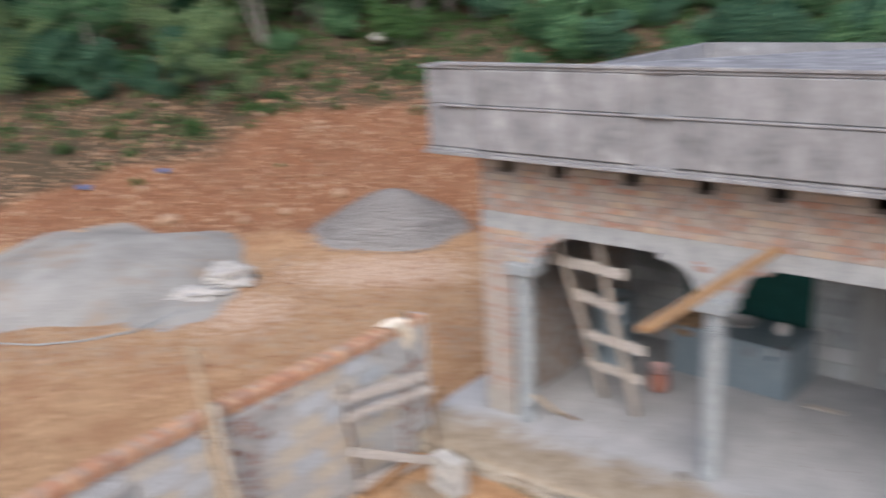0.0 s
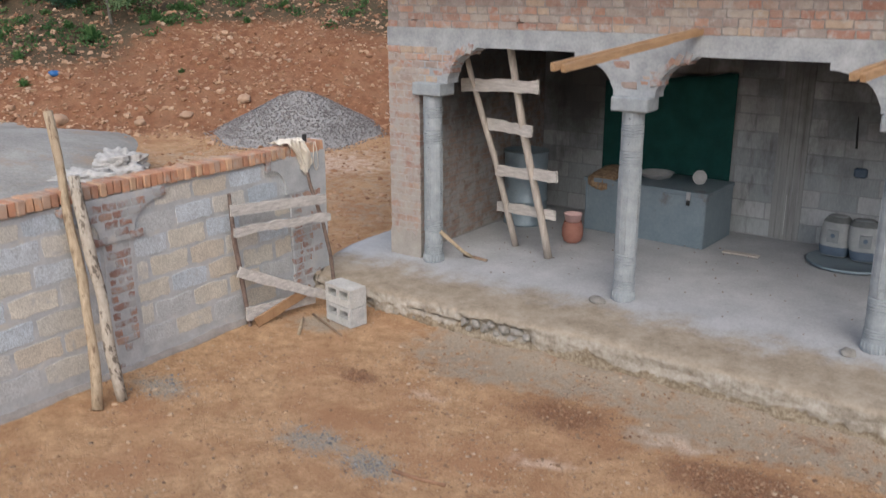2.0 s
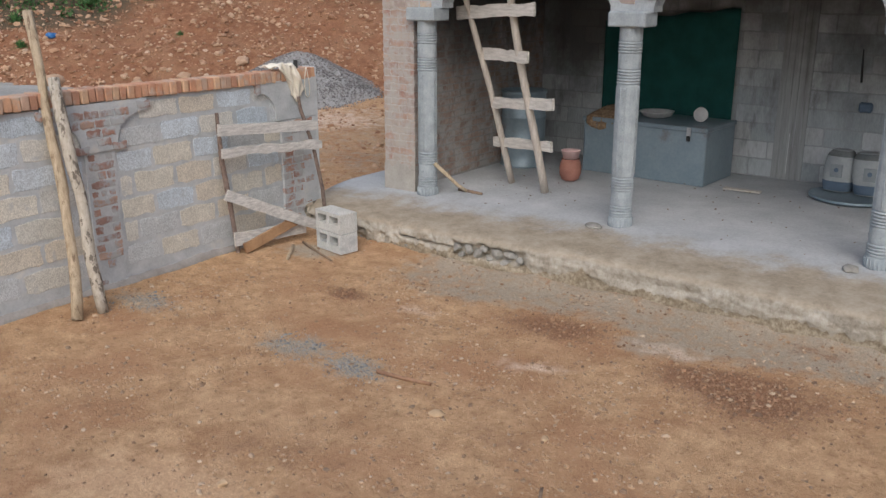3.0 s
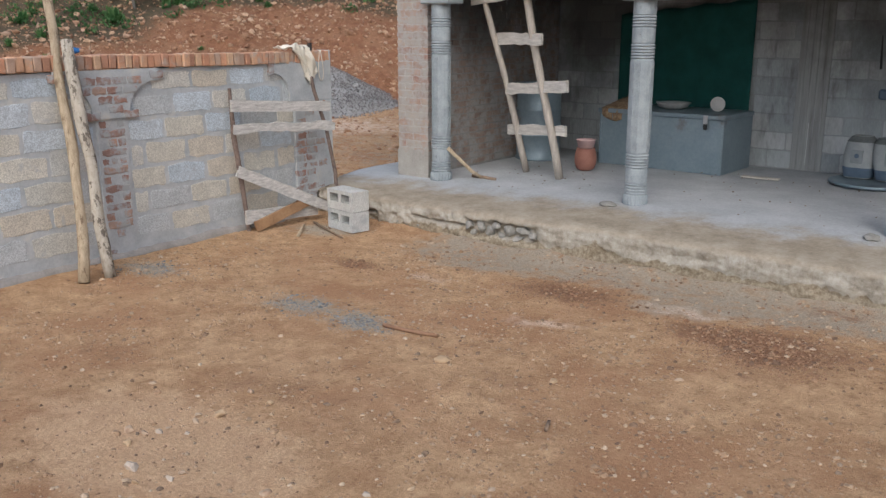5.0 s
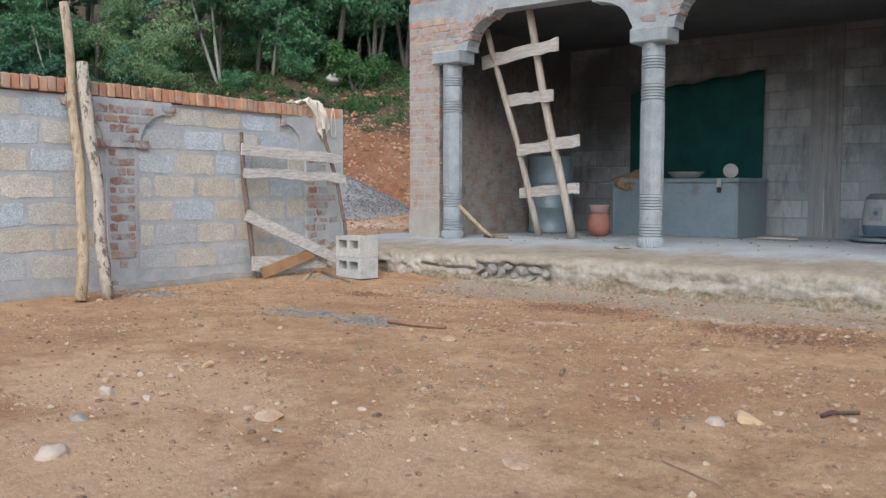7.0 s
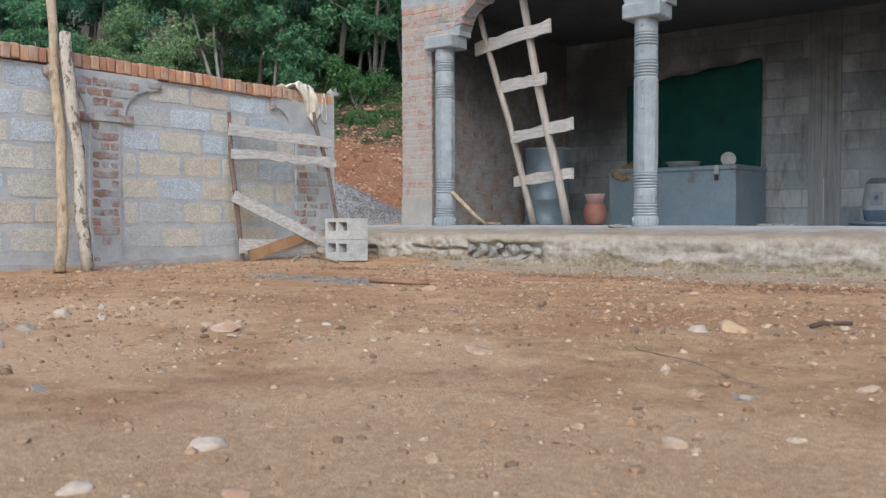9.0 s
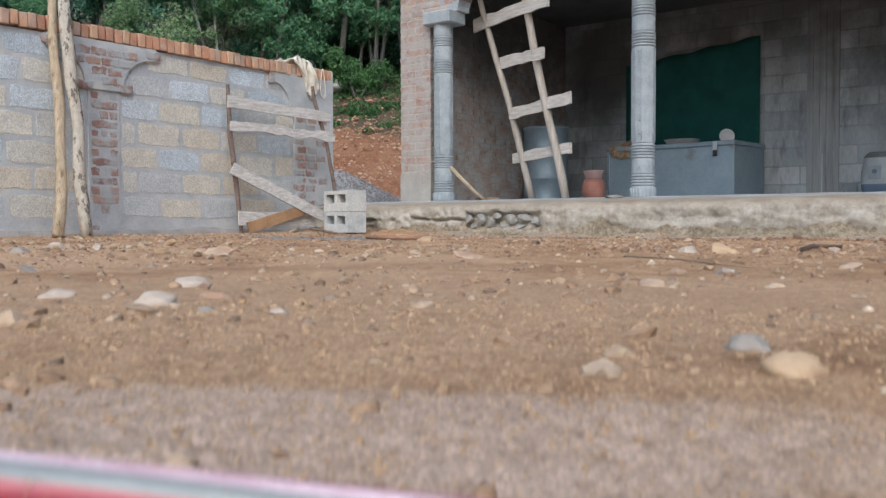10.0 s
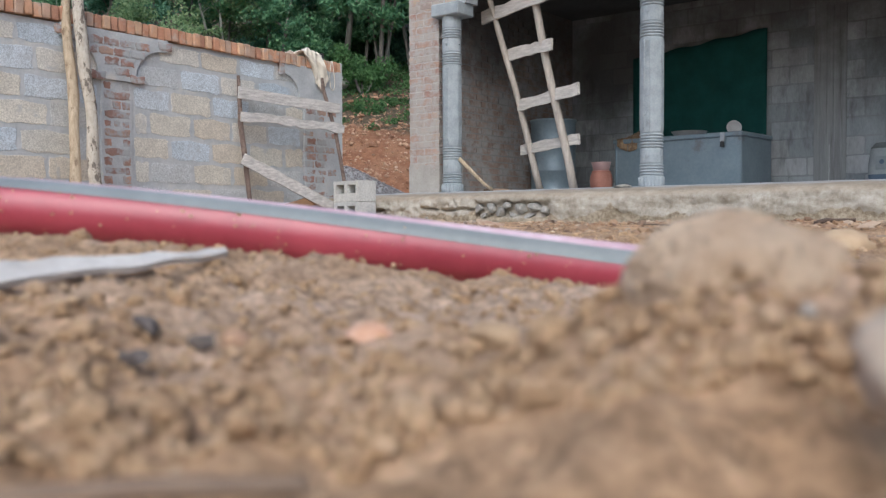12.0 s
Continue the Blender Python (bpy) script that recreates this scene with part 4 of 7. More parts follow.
    structure("roof_slab", bm, M_CONCRETE, "flat raw concrete roof slab", "roof")
    return pier, band, side, back


PIER, BAND, SIDE, BACKWALL = build_house()
# a cast column in the back wall, with the marks of its boards
rng = random.Random(23)
for k in range(5):
    bm = bmesh.new()
    box(bm, (2.862 + 0.068 * k, BACK - rng.uniform(0.004, 0.010), FLOOR - 0.04), (2.9285 + 0.068 * k, BACK + 0.02, 2.649), 0.002)
    part("board_mark", bm, M_CAST, BACKWALL, "board-marked cast concrete")
bm = bmesh.new()
tube(bm, [Vector((3.028 + 0.004 * noise.noise(Vector((k * 0.7, 0, 0))), BACK - 0.010, 0.36 + 0.47 * k / 12)) for k in range(13)], [0.0025 + 0.004 * abs(noise.noise(Vector((k * 1.1, 2, 0)))) for k in range(13)], 6)
part("lime_drip", bm, M_LIME, BACKWALL, "thin white lime drip", True)


def build_parapet():
    bm = bmesh.new()
    ya, yb = -0.42, -0.30
    # hollow box of the parapet
    box(bm, (-0.80, ya, 3.50), (RIGHT + 0.4, yb, 4.45))
    p = structure("parapet_front", bm, M_CONCRETE, "weathered grey concrete parapet with raised panels and mouldings", "parapet")
    for nm, lo, hi in (("parapet_west", (-0.80, yb, 3.50), (-0.68, 6.8, 4.10)), ("parapet_north", (-0.68, 6.7, 3.50), (RIGHT + 0.4, 6.8, 4.10))):
        bm = bmesh.new()
        box(bm, lo, hi)
        structure(nm, bm, M_CONCRETE, "plain weathered concrete parapet round the flat roof", "parapet")
    # panels proud of the face, strips between them left back
    edges = [(-0.17, 1.70), (2.06, 4.02), (4.37, 6.33), (6.69, 8.65)]
    for a, b in edges:
        for z0, z1 in ((3.575, 4.012), (4.04, 4.40)):
            bm = bmesh.new()
            box(bm, (a, ya - 0.045, z0), (b, ya + 0.01, z1), 0.01)
            part("panel", bm, M_CONCRETE, p)
    for a, b, z0, z1 in ((-0.76, -0.25, 3.575, 4.012), (-0.76, -0.25, 4.04, 4.40)):
        bm = bmesh.new()
        box(bm, (a, ya - 0.015, z0), (b, ya + 0.01, z1), 0.008)
        part("panel", bm, M_CONCRETE, p)
    for z0, z1, out in ((4.014, 4.038, 0.06), (4.405, 4.44, 0.035), (4.44, 4.475, 0.06), (3.49, 3.53, 0.05), (3.53, 3.56, 0.03)):
        bm = bmesh.new()
        box(bm, (-0.80 - out if out != 0.06 or z0 < 4 else -0.60, ya - out, z0), (RIGHT + 0.4, ya + 0.012, z1), 0.006)
        if z0 < 4.0:
            box(bm, (-0.80 - out, ya + 0.012, z0), (-0.792, 6.8, z1), 0.006)
        part("moulding", bm, M_CONCRETE, p)
    for k in range(9):
        bm = bmesh.new()
        box(bm, (3.85 + 0.3 * k, 0.0, 4.432 + 0.006 * (k % 2)), (4.148 + 0.3 * k, 1.3, 4.50 + 0.006 * (k % 2)), 0.004)
        tagged(part("roof_sheet", bm, M_WHITESACK, None), "white sheet lying flat on the roof", "roof sheet", "white roof sheets")
    return p


build_parapet()


def build_column():
    t = thing("column", "pale grey cast cement porch column with ringed bands", "column", (COL_X[0], COL_Y, FLOOR - 0.02), 0, "porch columns")
    h = 1.82
    prof = [(0.108, 0.0), (0.108, 0.10), (0.100, 0.104)]
    z = 0.13

    def rings(z0, count):
        out = []
        for i in range(count):
            out += [(0.0925, z0 + i * 0.026), (0.103, z0 + i * 0.026 + 0.005), (0.106, z0 + i * 0.026 + 0.011), (0.103, z0 + i * 0.026 + 0.017), (0.0925, z0 + i * 0.026 + 0.022)]
        return out

    prof += rings(0.11, 4) + [(0.099, 0.22), (0.099, 0.34)] + rings(0.35, 5) + [(0.100, 0.49), (0.100, 1.31)] + rings(1.32, 5) + [(0.100, 1.46), (0.100, 1.58)] + rings(1.59, 4) + [(0.100, 1.70), (0.100, h)]
    bm = bmesh.new()
    lathe(bm, prof, 96, shape=lambda a: 1 + 0.022 * max(-0.5, min(0.5, 2.2 * math.cos(4 * a))) - 0.007 * max(0.0, math.cos(24 * a)) ** 2)
    part("shaft", bm, M_COLUMN, t)
    bm = bmesh.new()
    box(bm, (-0.175, -0.13, h - 0.005), (0.175, 0.15, h + 0.125), 0.012)
    part("capital", bm, M_COLUMN, t)
    # fluting round the foot
    bm = bmesh.new()
    for k in range(22):
        a = 2 * math.pi * k / 22
        p = Vector((0.109 * math.cos(a), 0.109 * math.sin(a), 0))
        tube(bm, [p + Vector((0, 0, 0.012)), p + Vector((0, 0, 0.05)), p + Vector((0, 0, 0.092))], [0.0065] * 3, 6)
    part("fluting", bm, M_COLUMN, t, "", True)
    for an in (0, 90, -90):
        m = pose(0, 0, 0, 0, 0, an)
        # raised frame of the long panel
        for x in (-0.027, 0.027):
            bm = bmesh.new()
            tube(bm, [m @ Vector((x, -0.0985, 0.505 + 0.79 * k / 8)) for k in range(9)], [0.0045] * 9, 6)
            part("panel_edge", bm, M_COLUMN, t, "", True)
        # rosettes with curls between them
        for zc in (0.27, 0.56, 0.68, 0.80, 0.92, 1.04, 1.16, 1.27, 1.53, 1.755):
            bm = bmesh.new()
            ring = [m @ Vector((0.0135 * math.cos(2 * math.pi * k / 12), -0.1015, zc + 0.0155 * math.sin(2 * math.pi * k / 12))) for k in range(13)]
            tube(bm, ring, [0.0036] * 13, 6)
            tube(bm, [m @ Vector((0, -0.098, zc)), m @ Vector((0, -0.104, zc)), m @ Vector((0, -0.1065, zc))], [0.0075, 0.0065, 0.003], 8)
            part("rosette", bm, M_COLUMN, t, "", True)
            if 0.5 < zc < 1.2:
                bm = bmesh.new()
                pts = []
                for k in range(13):
                    q = k / 12
                    pts.append(m @ Vector((0.013 * math.sin(2 * math.pi * q), -0.1015, zc + 0.060 + 0.062 * (q - 0.5))))
                tube(bm, pts, [0.0036] * 13, 6)
                part("scroll", bm, M_COLUMN, t, "", True)
    for x in COL_X[1:]:
        copy_thing(t, pose(x, COL_Y, FLOOR - 0.02, 0, 0, 0))


build_column()


# ---- the boundary wall ----
WALL_X, WALL_END, WALL_FAR = -0.85, -0.66, -9.2
COURSE = 0.205


def build_yard_wall():
    bm = bmesh.new()
    # the core, left open where one block is missing
    for y0, y1, z0, z1 in ((WALL_FAR, WALL_END, -0.2, 1.17), (WALL_FAR, WALL_END, 1.34, 1.555), (WALL_FAR, -4.76, 1.17, 1.34), (-4.36, WALL_END, 1.17, 1.34)):
        box(bm, (WALL_X - 0.14, y0, z0), (WALL_X - 0.0065, y1, z1))
    box(bm, (WALL_X - 0.14, -4.76, 1.17), (WALL_X - 0.125, -4.36, 1.34))
    w = structure("boundary_wall", bm, M_MORTAR_WALL, "block boundary wall of grey and tan blocks with brick coping", "wall")
    # footing
    bm = bmesh.new()
    rows = []
    for i in range(171):
        y = WALL_END - 0.1 - i * 0.05
        out = 0.035 + 0.03 * noise.noise(Vector((0, y * 3, 0))) + 0.012 * noise.noise(Vector((0, y * 13, 0)))
        top = 0.040 + 0.03 * noise.noise(Vector((1, y * 2, 0))) + 0.012 * noise.noise(Vector((1, y * 11, 0)))
        rows.append([bm.verts.new(v) for v in ((WALL_X - 0.02, y, top + 0.012), (WALL_X + out * 0.5, y, top), (WALL_X + out, y, top * 0.45), (WALL_X + out * 1.5, y, -0.02), (WALL_X - 0.02, y, -0.1))])
    for a, b in zip(rows, rows[1:]):
        for k in range(4):
            bm.faces.new((a[k], a[k + 1], b[k + 1], b[k]))
    bmesh.ops.recalc_face_normals(bm, faces=bm.faces)
    part("footing", bm, M_MORTAR_TAN, w, "rough dusty cement footing", True)
    # pilaster with its spreading head, and the end post
    bm = bmesh.new()

    def head(yc, half, reach, sides):
        pts = [(yc - half, 1.17), (yc + half, 1.17)]
        if 1 in sides:
            pts += [(yc + half + 0.03, 1.17), (yc + half + 0.03, 1.22)]
            for k in range(1, 8):
                an = math.pi / 2 * k / 8
                pts.append((yc + half + 0.03 + (reach - 0.06) * (1 - math.cos(an)), 1.22 + 0.24 * math.sin(an)))
            pts += [(yc + half + reach, 1.46), (yc + half + reach, 1.56)]
        else:
            pts += [(yc + half, 1.56)]
        if -1 in sides:
            pts += [(yc - half - reach, 1.56), (yc - half - reach, 1.46)]
            for k in range(7, 0, -1):
                an = math.pi / 2 * k / 8
                pts.append((yc - half - 0.03 - (reach - 0.06) * (1 - math.cos(an)), 1.22 + 0.24 * math.sin(an)))
            pts += [(yc - half - 0.03, 1.22), (yc - half - 0.03, 1.17)]
        else:
            pts += [(yc - half, 1.56)]
        a = [bm.verts.new((WALL_X + 0.022, y, z)) for y, z in pts]
        b = [bm.verts.new((WALL_X - 0.02, y, z)) for y, z in pts]
        bm.faces.new(a)
        bm.faces.new(b[::-1])
        for i in range(len(a)):
            j = (i + 1) % len(a)
            bm.faces.new((a[j], a[i], b[i], b[j]))

    head(-3.23, 0.14, 0.34, (1, -1))
    head(-0.93, 0.28, 0.28, (-1,))
    bmesh.ops.recalc_face_normals(bm, faces=bm.faces)
    part("pilaster_head", bm, M_MORTAR_WALL, w, "grey cement pilaster heads")
    bm = bmesh.new()
    box(bm, (WALL_X - 0.02, -1.18, -0.05), (WALL_X + 0.016, WALL_END + 0.02, 1.17), 0.006)
    box(bm, (WALL_X - 0.16, WALL_END - 0.02, -0.05), (WALL_X + 0.02, WALL_END + 0.02, 1.66), 0.01)
    box(bm, (WALL_X - 0.02, -3.37, -0.05), (WALL_X + 0.004, -3.09, 1.17), 0.004)
    part("end_post", bm, M_MORTAR_WALL, w, "patchy grey rendered post")
    return w


WALL = build_yard_wall()


def wood_beam(x_wall, x_out, y_out, z_wall, z_out, seed):
    t = thing("roof_beam", "pair of sawn wooden joists jutting from the wall over a column", "beam", (0, 0, 0), 0, "jutting joists")
    for k, dx in enumerate((-0.022, 0.022)):
        bm = bmesh.new()
        plank(bm, (x_wall + dx, 0.25, z_wall), (x_out + dx * 1.2, y_out + 0.06 * k, z_out - 0.012 * k), 0.052, 0.036, (0, 0, 1), 0.004, seed + k, 1.0, 10)
        part("joist", bm, M_WOOD_Y, t)
    return t


wood_beam(2.90, 2.56, -2.0, 2.84, 2.66, 3)
wood_beam(4.85, 4.40, -1.6, 2.84, 2.66, 9)


# ---- leaning poles ----
def pole(name, base, bow, top, r0, r1, mat, label, seed):
    rng = random.Random(seed)
    pts, rad = [], []
    for i in range(15):
        k = i / 14
        p = Vector(base).lerp(Vector(top), k)
        p += Vector((0.0, 0.020 * math.sin(5.5 * k + seed) + 0.008 * math.sin(17 * k), 0.012 * math.sin(7 * k + seed))) * min(1, 4 * k * (1 - k) + 0.15)
        p.y += bow * 4 * k * (1 - k)
        pts.append(p)
        rad.append((r0 + (r1 - r0) * k) * (1 + 0.07 * math.sin(13 * k + seed)))
    bm = bmesh.new()
    tube(bm, pts, rad, 14, 0.09, rng)
    ob = part(name, bm, mat, None, "", True)
    return tagged(ob, label, "pole", "leaning poles")


pole("wooden_pole", (-0.42, -3.87, 0.0), 0.055, (-1.00, -3.605, 2.28), 0.042, 0.034, M_POLE, "long peeled crooked wooden pole leaning on the wall", 1)
pole("wooden_pole", (-0.40, -3.65, 0.0), -0.015, (-0.76, -3.60, 1.80), 0.044, 0.046, M_POLE_BARK, "shorter bark-flecked wooden pole leaning on the wall", 5)


# ---- the broken gate at the wall's end ----
def build_gate():
    t = thing("broken_gate", "broken plank gate tied to rusty stakes at the wall's end", "gate", (0, 0, 0))

    def on(y, out=0.0):
        k = (y + 2.05) / 1.08
        return -0.77 + 0.22 * k + out

    bm = bmesh.new()
    tube(bm, [(on(-2.05), -2.05, 1.35), (on(-2.03), -2.03, 0.9), (on(-1.99), -1.99, 0.55), (on(-1.93), -1.93, 0.0)], [0.018, 0.022, 0.024, 0.024], 9, 0.2, random.Random(1))
    part("stake", bm, M_RUST, t)
    bm = bmesh.new()
    tube(bm, [(on(-1.17), -1.17, 1.42), (on(-1.15), -1.15, 1.30), (on(-1.02), -1.02, 0.9), (on(-0.93), -0.93, 0.45), (on(-0.9), -0.9, 0.02)], [0.016, 0.018, 0.02, 0.02, 0.02], 8, 0.15, random.Random(2))
    part("stake", bm, M_RUST, t)
    rows = [((on(-2.07, 0.03), -2.07, 1.195), (on(-1.0, 0.03), -1.00, 1.128), 0.105, 0.004, M_WOOD_G), ((on(-2.05, 0.03), -2.05, 0.985), (on(-0.95, 0.03), -0.95, 0.935), 0.092, 0.017, M_WOOD_G),
            ((on(-2.05, 0.05), -2.05, 0.590), (on(-1.12, 0.16), -1.06, 0.105), 0.105, 0.004, M_WOOD_G), ((on(-1.98, 0.03), -1.98, 0.14), (on(-1.2, 0.05), -1.2, 0.12), 0.13, 0.003, M_WOOD_G),
            ((on(-1.95, 0.10), -1.93, 0.052), (on(-1.38, 0.11), -1.28, 0.24), 0.10, 0.003, M_BROWNWOOD)]
    for k, (a, b, w, r, mt) in enumerate(rows):
        bm = bmesh.new()
        plank(bm, a, b, w, 0.028, (0, 0, 1), r, 20 + k, 0.92, 12)
        part("board", bm, mt, t, "brown board end" if mt is M_BROWNWOOD else "")
    return t


build_gate()


def build_hollow_block(m, first=None):
    if first:
        return copy_thing(first, m)
    t = thing("concrete_block", "grey hollow concrete block lying on its side, stacked", "block", (0, 0, 0), 0, "stacked hollow blocks")
    # the two cells face the yard
    W2, D, H = 0.39, 0.20, 0.19
    bm = bmesh.new()
        # one closed skin: a front with two openings, cells going in, plain other sides
    xs = [-W2 / 2, -W2 / 2 + 0.042, -0.022, 0.022, W2 / 2 - 0.042, W2 / 2]
    zs = [0, 0.075, 0.155, H]
    front = [[bm.verts.new((x, -D / 2, z)) for x in xs] for z in zs]
    rear = [[bm.verts.new((x, D / 2, z)) for x in xs] for z in zs]
    for i in range(3):
        for j in range(5):
            bm.faces.new((rear[i][j], rear[i + 1][j], rear[i + 1][j + 1], rear[i][j + 1]))
            if i == 1 and j in (1, 3):
                ring = [front[1][j], front[1][j + 1], front[2][j + 1], front[2][j]]
                deep = [bm.verts.new(v.co + Vector((0, D * 0.85, 0))) for v in ring]
                for k in range(4):
                    bm.faces.new((ring[k], ring[(k + 1) % 4], deep[(k + 1) % 4], deep[k]))
                bm.faces.new(deep)
            else:
                bm.faces.new((front[i][j], front[i][j + 1], front[i + 1][j + 1], front[i + 1][j]))
    for j in range(5):
        bm.faces.new((front[0][j + 1], front[0][j], rear[0][j], rear[0][j + 1]))
        bm.faces.new((front[3][j], front[3][j + 1], rear[3][j + 1], rear[3][j]))
    for i in range(3):
        bm.faces.new((front[i][0], front[i + 1][0], rear[i + 1][0], rear[i][0]))
        bm.faces.new((front[i + 1][5], front[i][5], rear[i][5], rear[i + 1][5]))
    bmesh.ops.recalc_face_normals(bm, faces=bm.faces)
    part("shell", bm, M_BLOCK_GREY, t)
    t.matrix_basis = m
    return t


b1 = build_hollow_block(pose(-0.03, -1.31, 0.005, 0, 0, -12))
build_hollow_block(pose(-0.035, -1.305, 0.20, 0, 0, -10.5), b1)


def build_rag():
    """Cloth thrown over the wall's end."""
    rng = random.Random(4)
    bm = bmesh.new()
    nu, nv = 26, 44
    grid = []
    for i in range(nu):
        k = i / (nu - 1)
        row = []
        for j in range(nv):
            q = j / (nv - 1)
            y = -1.20 + 0.30 * q - 0.10 * (1 - k)
            y += (0.5 - q) * 0.13 * smooth(0.2, 0.7, k) + 0.05 * smooth(0.3, 0.8, k)
            if k < 0.45:
                x, z = WALL_X - 0.13 + 0.20 * (k / 0.45), 1.700 + 0.04 * noise.noise(Vector((q * 5, k * 6, 7))) + 0.02 * noise.noise(Vector((q * 13, k * 13, 2)))
            else:
                d = (k - 0.45) / 0.55
                x, z = WALL_X + 0.05 + 0.055 * noise.noise(Vector((q * 6 + d * 0.9, d * 1.3, 0))) + 0.020 * noise.noise(Vector((q * 15 - d, d * 2.5, 3))), 1.685 - 0.36 * d * (0.62 + 0.36 * math.sin(q * 2.9 + 0.15) + 0.02 * math.sin(q * 23))
                y += 0.03 * d
            row.append(bm.verts.new((x + rng.uniform(-0.0015, 0.0015), y + 0.012 * math.sin(9 * k), z)))
        grid.append(row)
    for a, b in zip(grid, grid[1:]):
        for j in range(nv - 1):
            bm.faces.new((a[j], a[j + 1], b[j + 1], b[j]))
    ob = part("rag", bm, M_CLOTH, None, "", True)
    ob.modifiers.new("thickness", "SOLIDIFY").thickness = 0.005
    tagged(ob, "cream cloth rag hung over the wall's end", "cloth")
    bm = bmesh.new()
    tube(bm, [(WALL_X - 0.05, -0.87, 1.65), (WALL_X - 0.05, -0.87, 1.735)], [0.022, 0.022], 8)
    tagged(part("pipe_stub", bm, M_BLACK, None), "short black pipe stub on top of the wall post", "pipe")


build_rag()
bm = bmesh.new()
tube(bm, [(WALL_X + 0.03, -0.80 + 0.035 * math.sin(k * 0.5), 1.66 - 0.30 * math.sin(math.pi * k / 12) ** 1.0) for k in range(13)], [0.0045] * 13, 6)
tagged(part("cord", bm, M_CLOTH, None, "", True), "thin white cord looped over the wall's end post", "cord")


def stick(pts, r, label, mat=M_TWIG, name="stick", group="loose sticks"):
    bm = bmesh.new()
    tube(bm, pts, [r * (1 - 0.25 * i / len(pts)) for i in range(len(pts))], 7, 0.12, random.Random(len(label)))
    tagged(part(name, bm, mat, None, "", True), label, "stick", group)


def lay(x, y, up=0.0):
    return (x, y, ground_z(x, y) + up)


stick([lay(2.08, -3.30, 0.016), lay(2.27, -3.28, 0.015), lay(2.48, -3.25, 0.013)], 0.0135, "straight reddish-brown stick lying on the yard soil", M_REDSTICK)
stick([lay(-0.17, -1.85, 0.01), lay(-0.28, -1.70, 0.02), lay(-0.38, -1.56, 0.03)], 0.016, "short pale broken stick by the gate", M_POLE)
stick([lay(-0.38, -1.42, 0.03), lay(-0.1, -1.53, 0.02), lay(0.17, -1.62, 0.01)], 0.012, "grey bent stick beside the stacked blocks")
stick([lay(4.79, -4.04, 0.008), lay(4.82, -4.00, 0.016), lay(4.84, -3.99, 0.012), lay(4.90, -3.95, 0.010)], 0.009, "dark broken twig on the soil", M_DARKTWIG)
stick([lay(3.70, -4.02, 0.01), lay(3.66, -3.92, 0.012)], 0.010, "short dark twig on the soil")
stick([lay(4.55, -4.9, 0.008), lay(4.75, -5.0, 0.012), lay(4.95, -5.2, 0.01), lay(5.02, -5.22, 0.006)], 0.0022, "thin crooked twig on the soil")
stick([(0.20, 0.0, 0.66), (0.36, 0.22, FLOOR + 0.08), (0.42, 0.30, FLOOR + 0.01)], 0.022, "pale stick leaning on the porch column", M_POLE)
stick([(0.30, 0.32, FLOOR + 0.015), (0.62, 0.28, FLOOR + 0.012)], 0.018, "dry stick lying on the porch floor")


# ---- on the porch ----
def build_ladder():
    t = thing("ladder", "home-made pole ladder with pale nailed board rungs", "ladder", (0, 0, 0))
    A0, A1 = Vector((0.565, 1.00, FLOOR)), Vector((0.315, 0.33, 2.50))
    B0, B1 = Vector((1.105, 0.78, FLOOR)), Vector((0.90, 0.22, 2.62))
    for k, (p, q) in enumerate(((A0, A1), (B0, B1))):
        pts = []
        for i in range(11):
            f = i / 10
            pts.append(p.lerp(q, f) + Vector((0.022 * math.sin(4 * f + k * 2.2), 0, 0.0)) * (4 * f * (1 - f)))
        bm = bmesh.new()
        tube(bm, pts, [(0.038, 0.045)[k] - 0.008 * i / 10 for i in range(11)], 12, 0.05, random.Random(k))
        part("rail", bm, M_WOOD_V, t, "", True)
    for k, (a, b, w) in enumerate((((0.16, 0.43, 2.18), (1.24, 0.15, 2.24), 0.13), ((0.40, 0.54, 1.77), (1.10, 0.30, 1.77), 0.12), ((0.46, 0.66, 1.24), (1.36, 0.38, 1.315), 0.12), ((0.38, 0.85, 0.79), (1.24, 0.60, 0.845), 0.11))):
        bm = bmesh.new()
        plank(bm, Vector(a) + Vector((0, 0.05, 0)), Vector(b) + Vector((0, 0.05, 0)), w, 0.028, (0, 0, 1), 0.010, 40 + k, 0.9, 9)
        part("rung", bm, M_WOOD_R, t)


build_ladder()


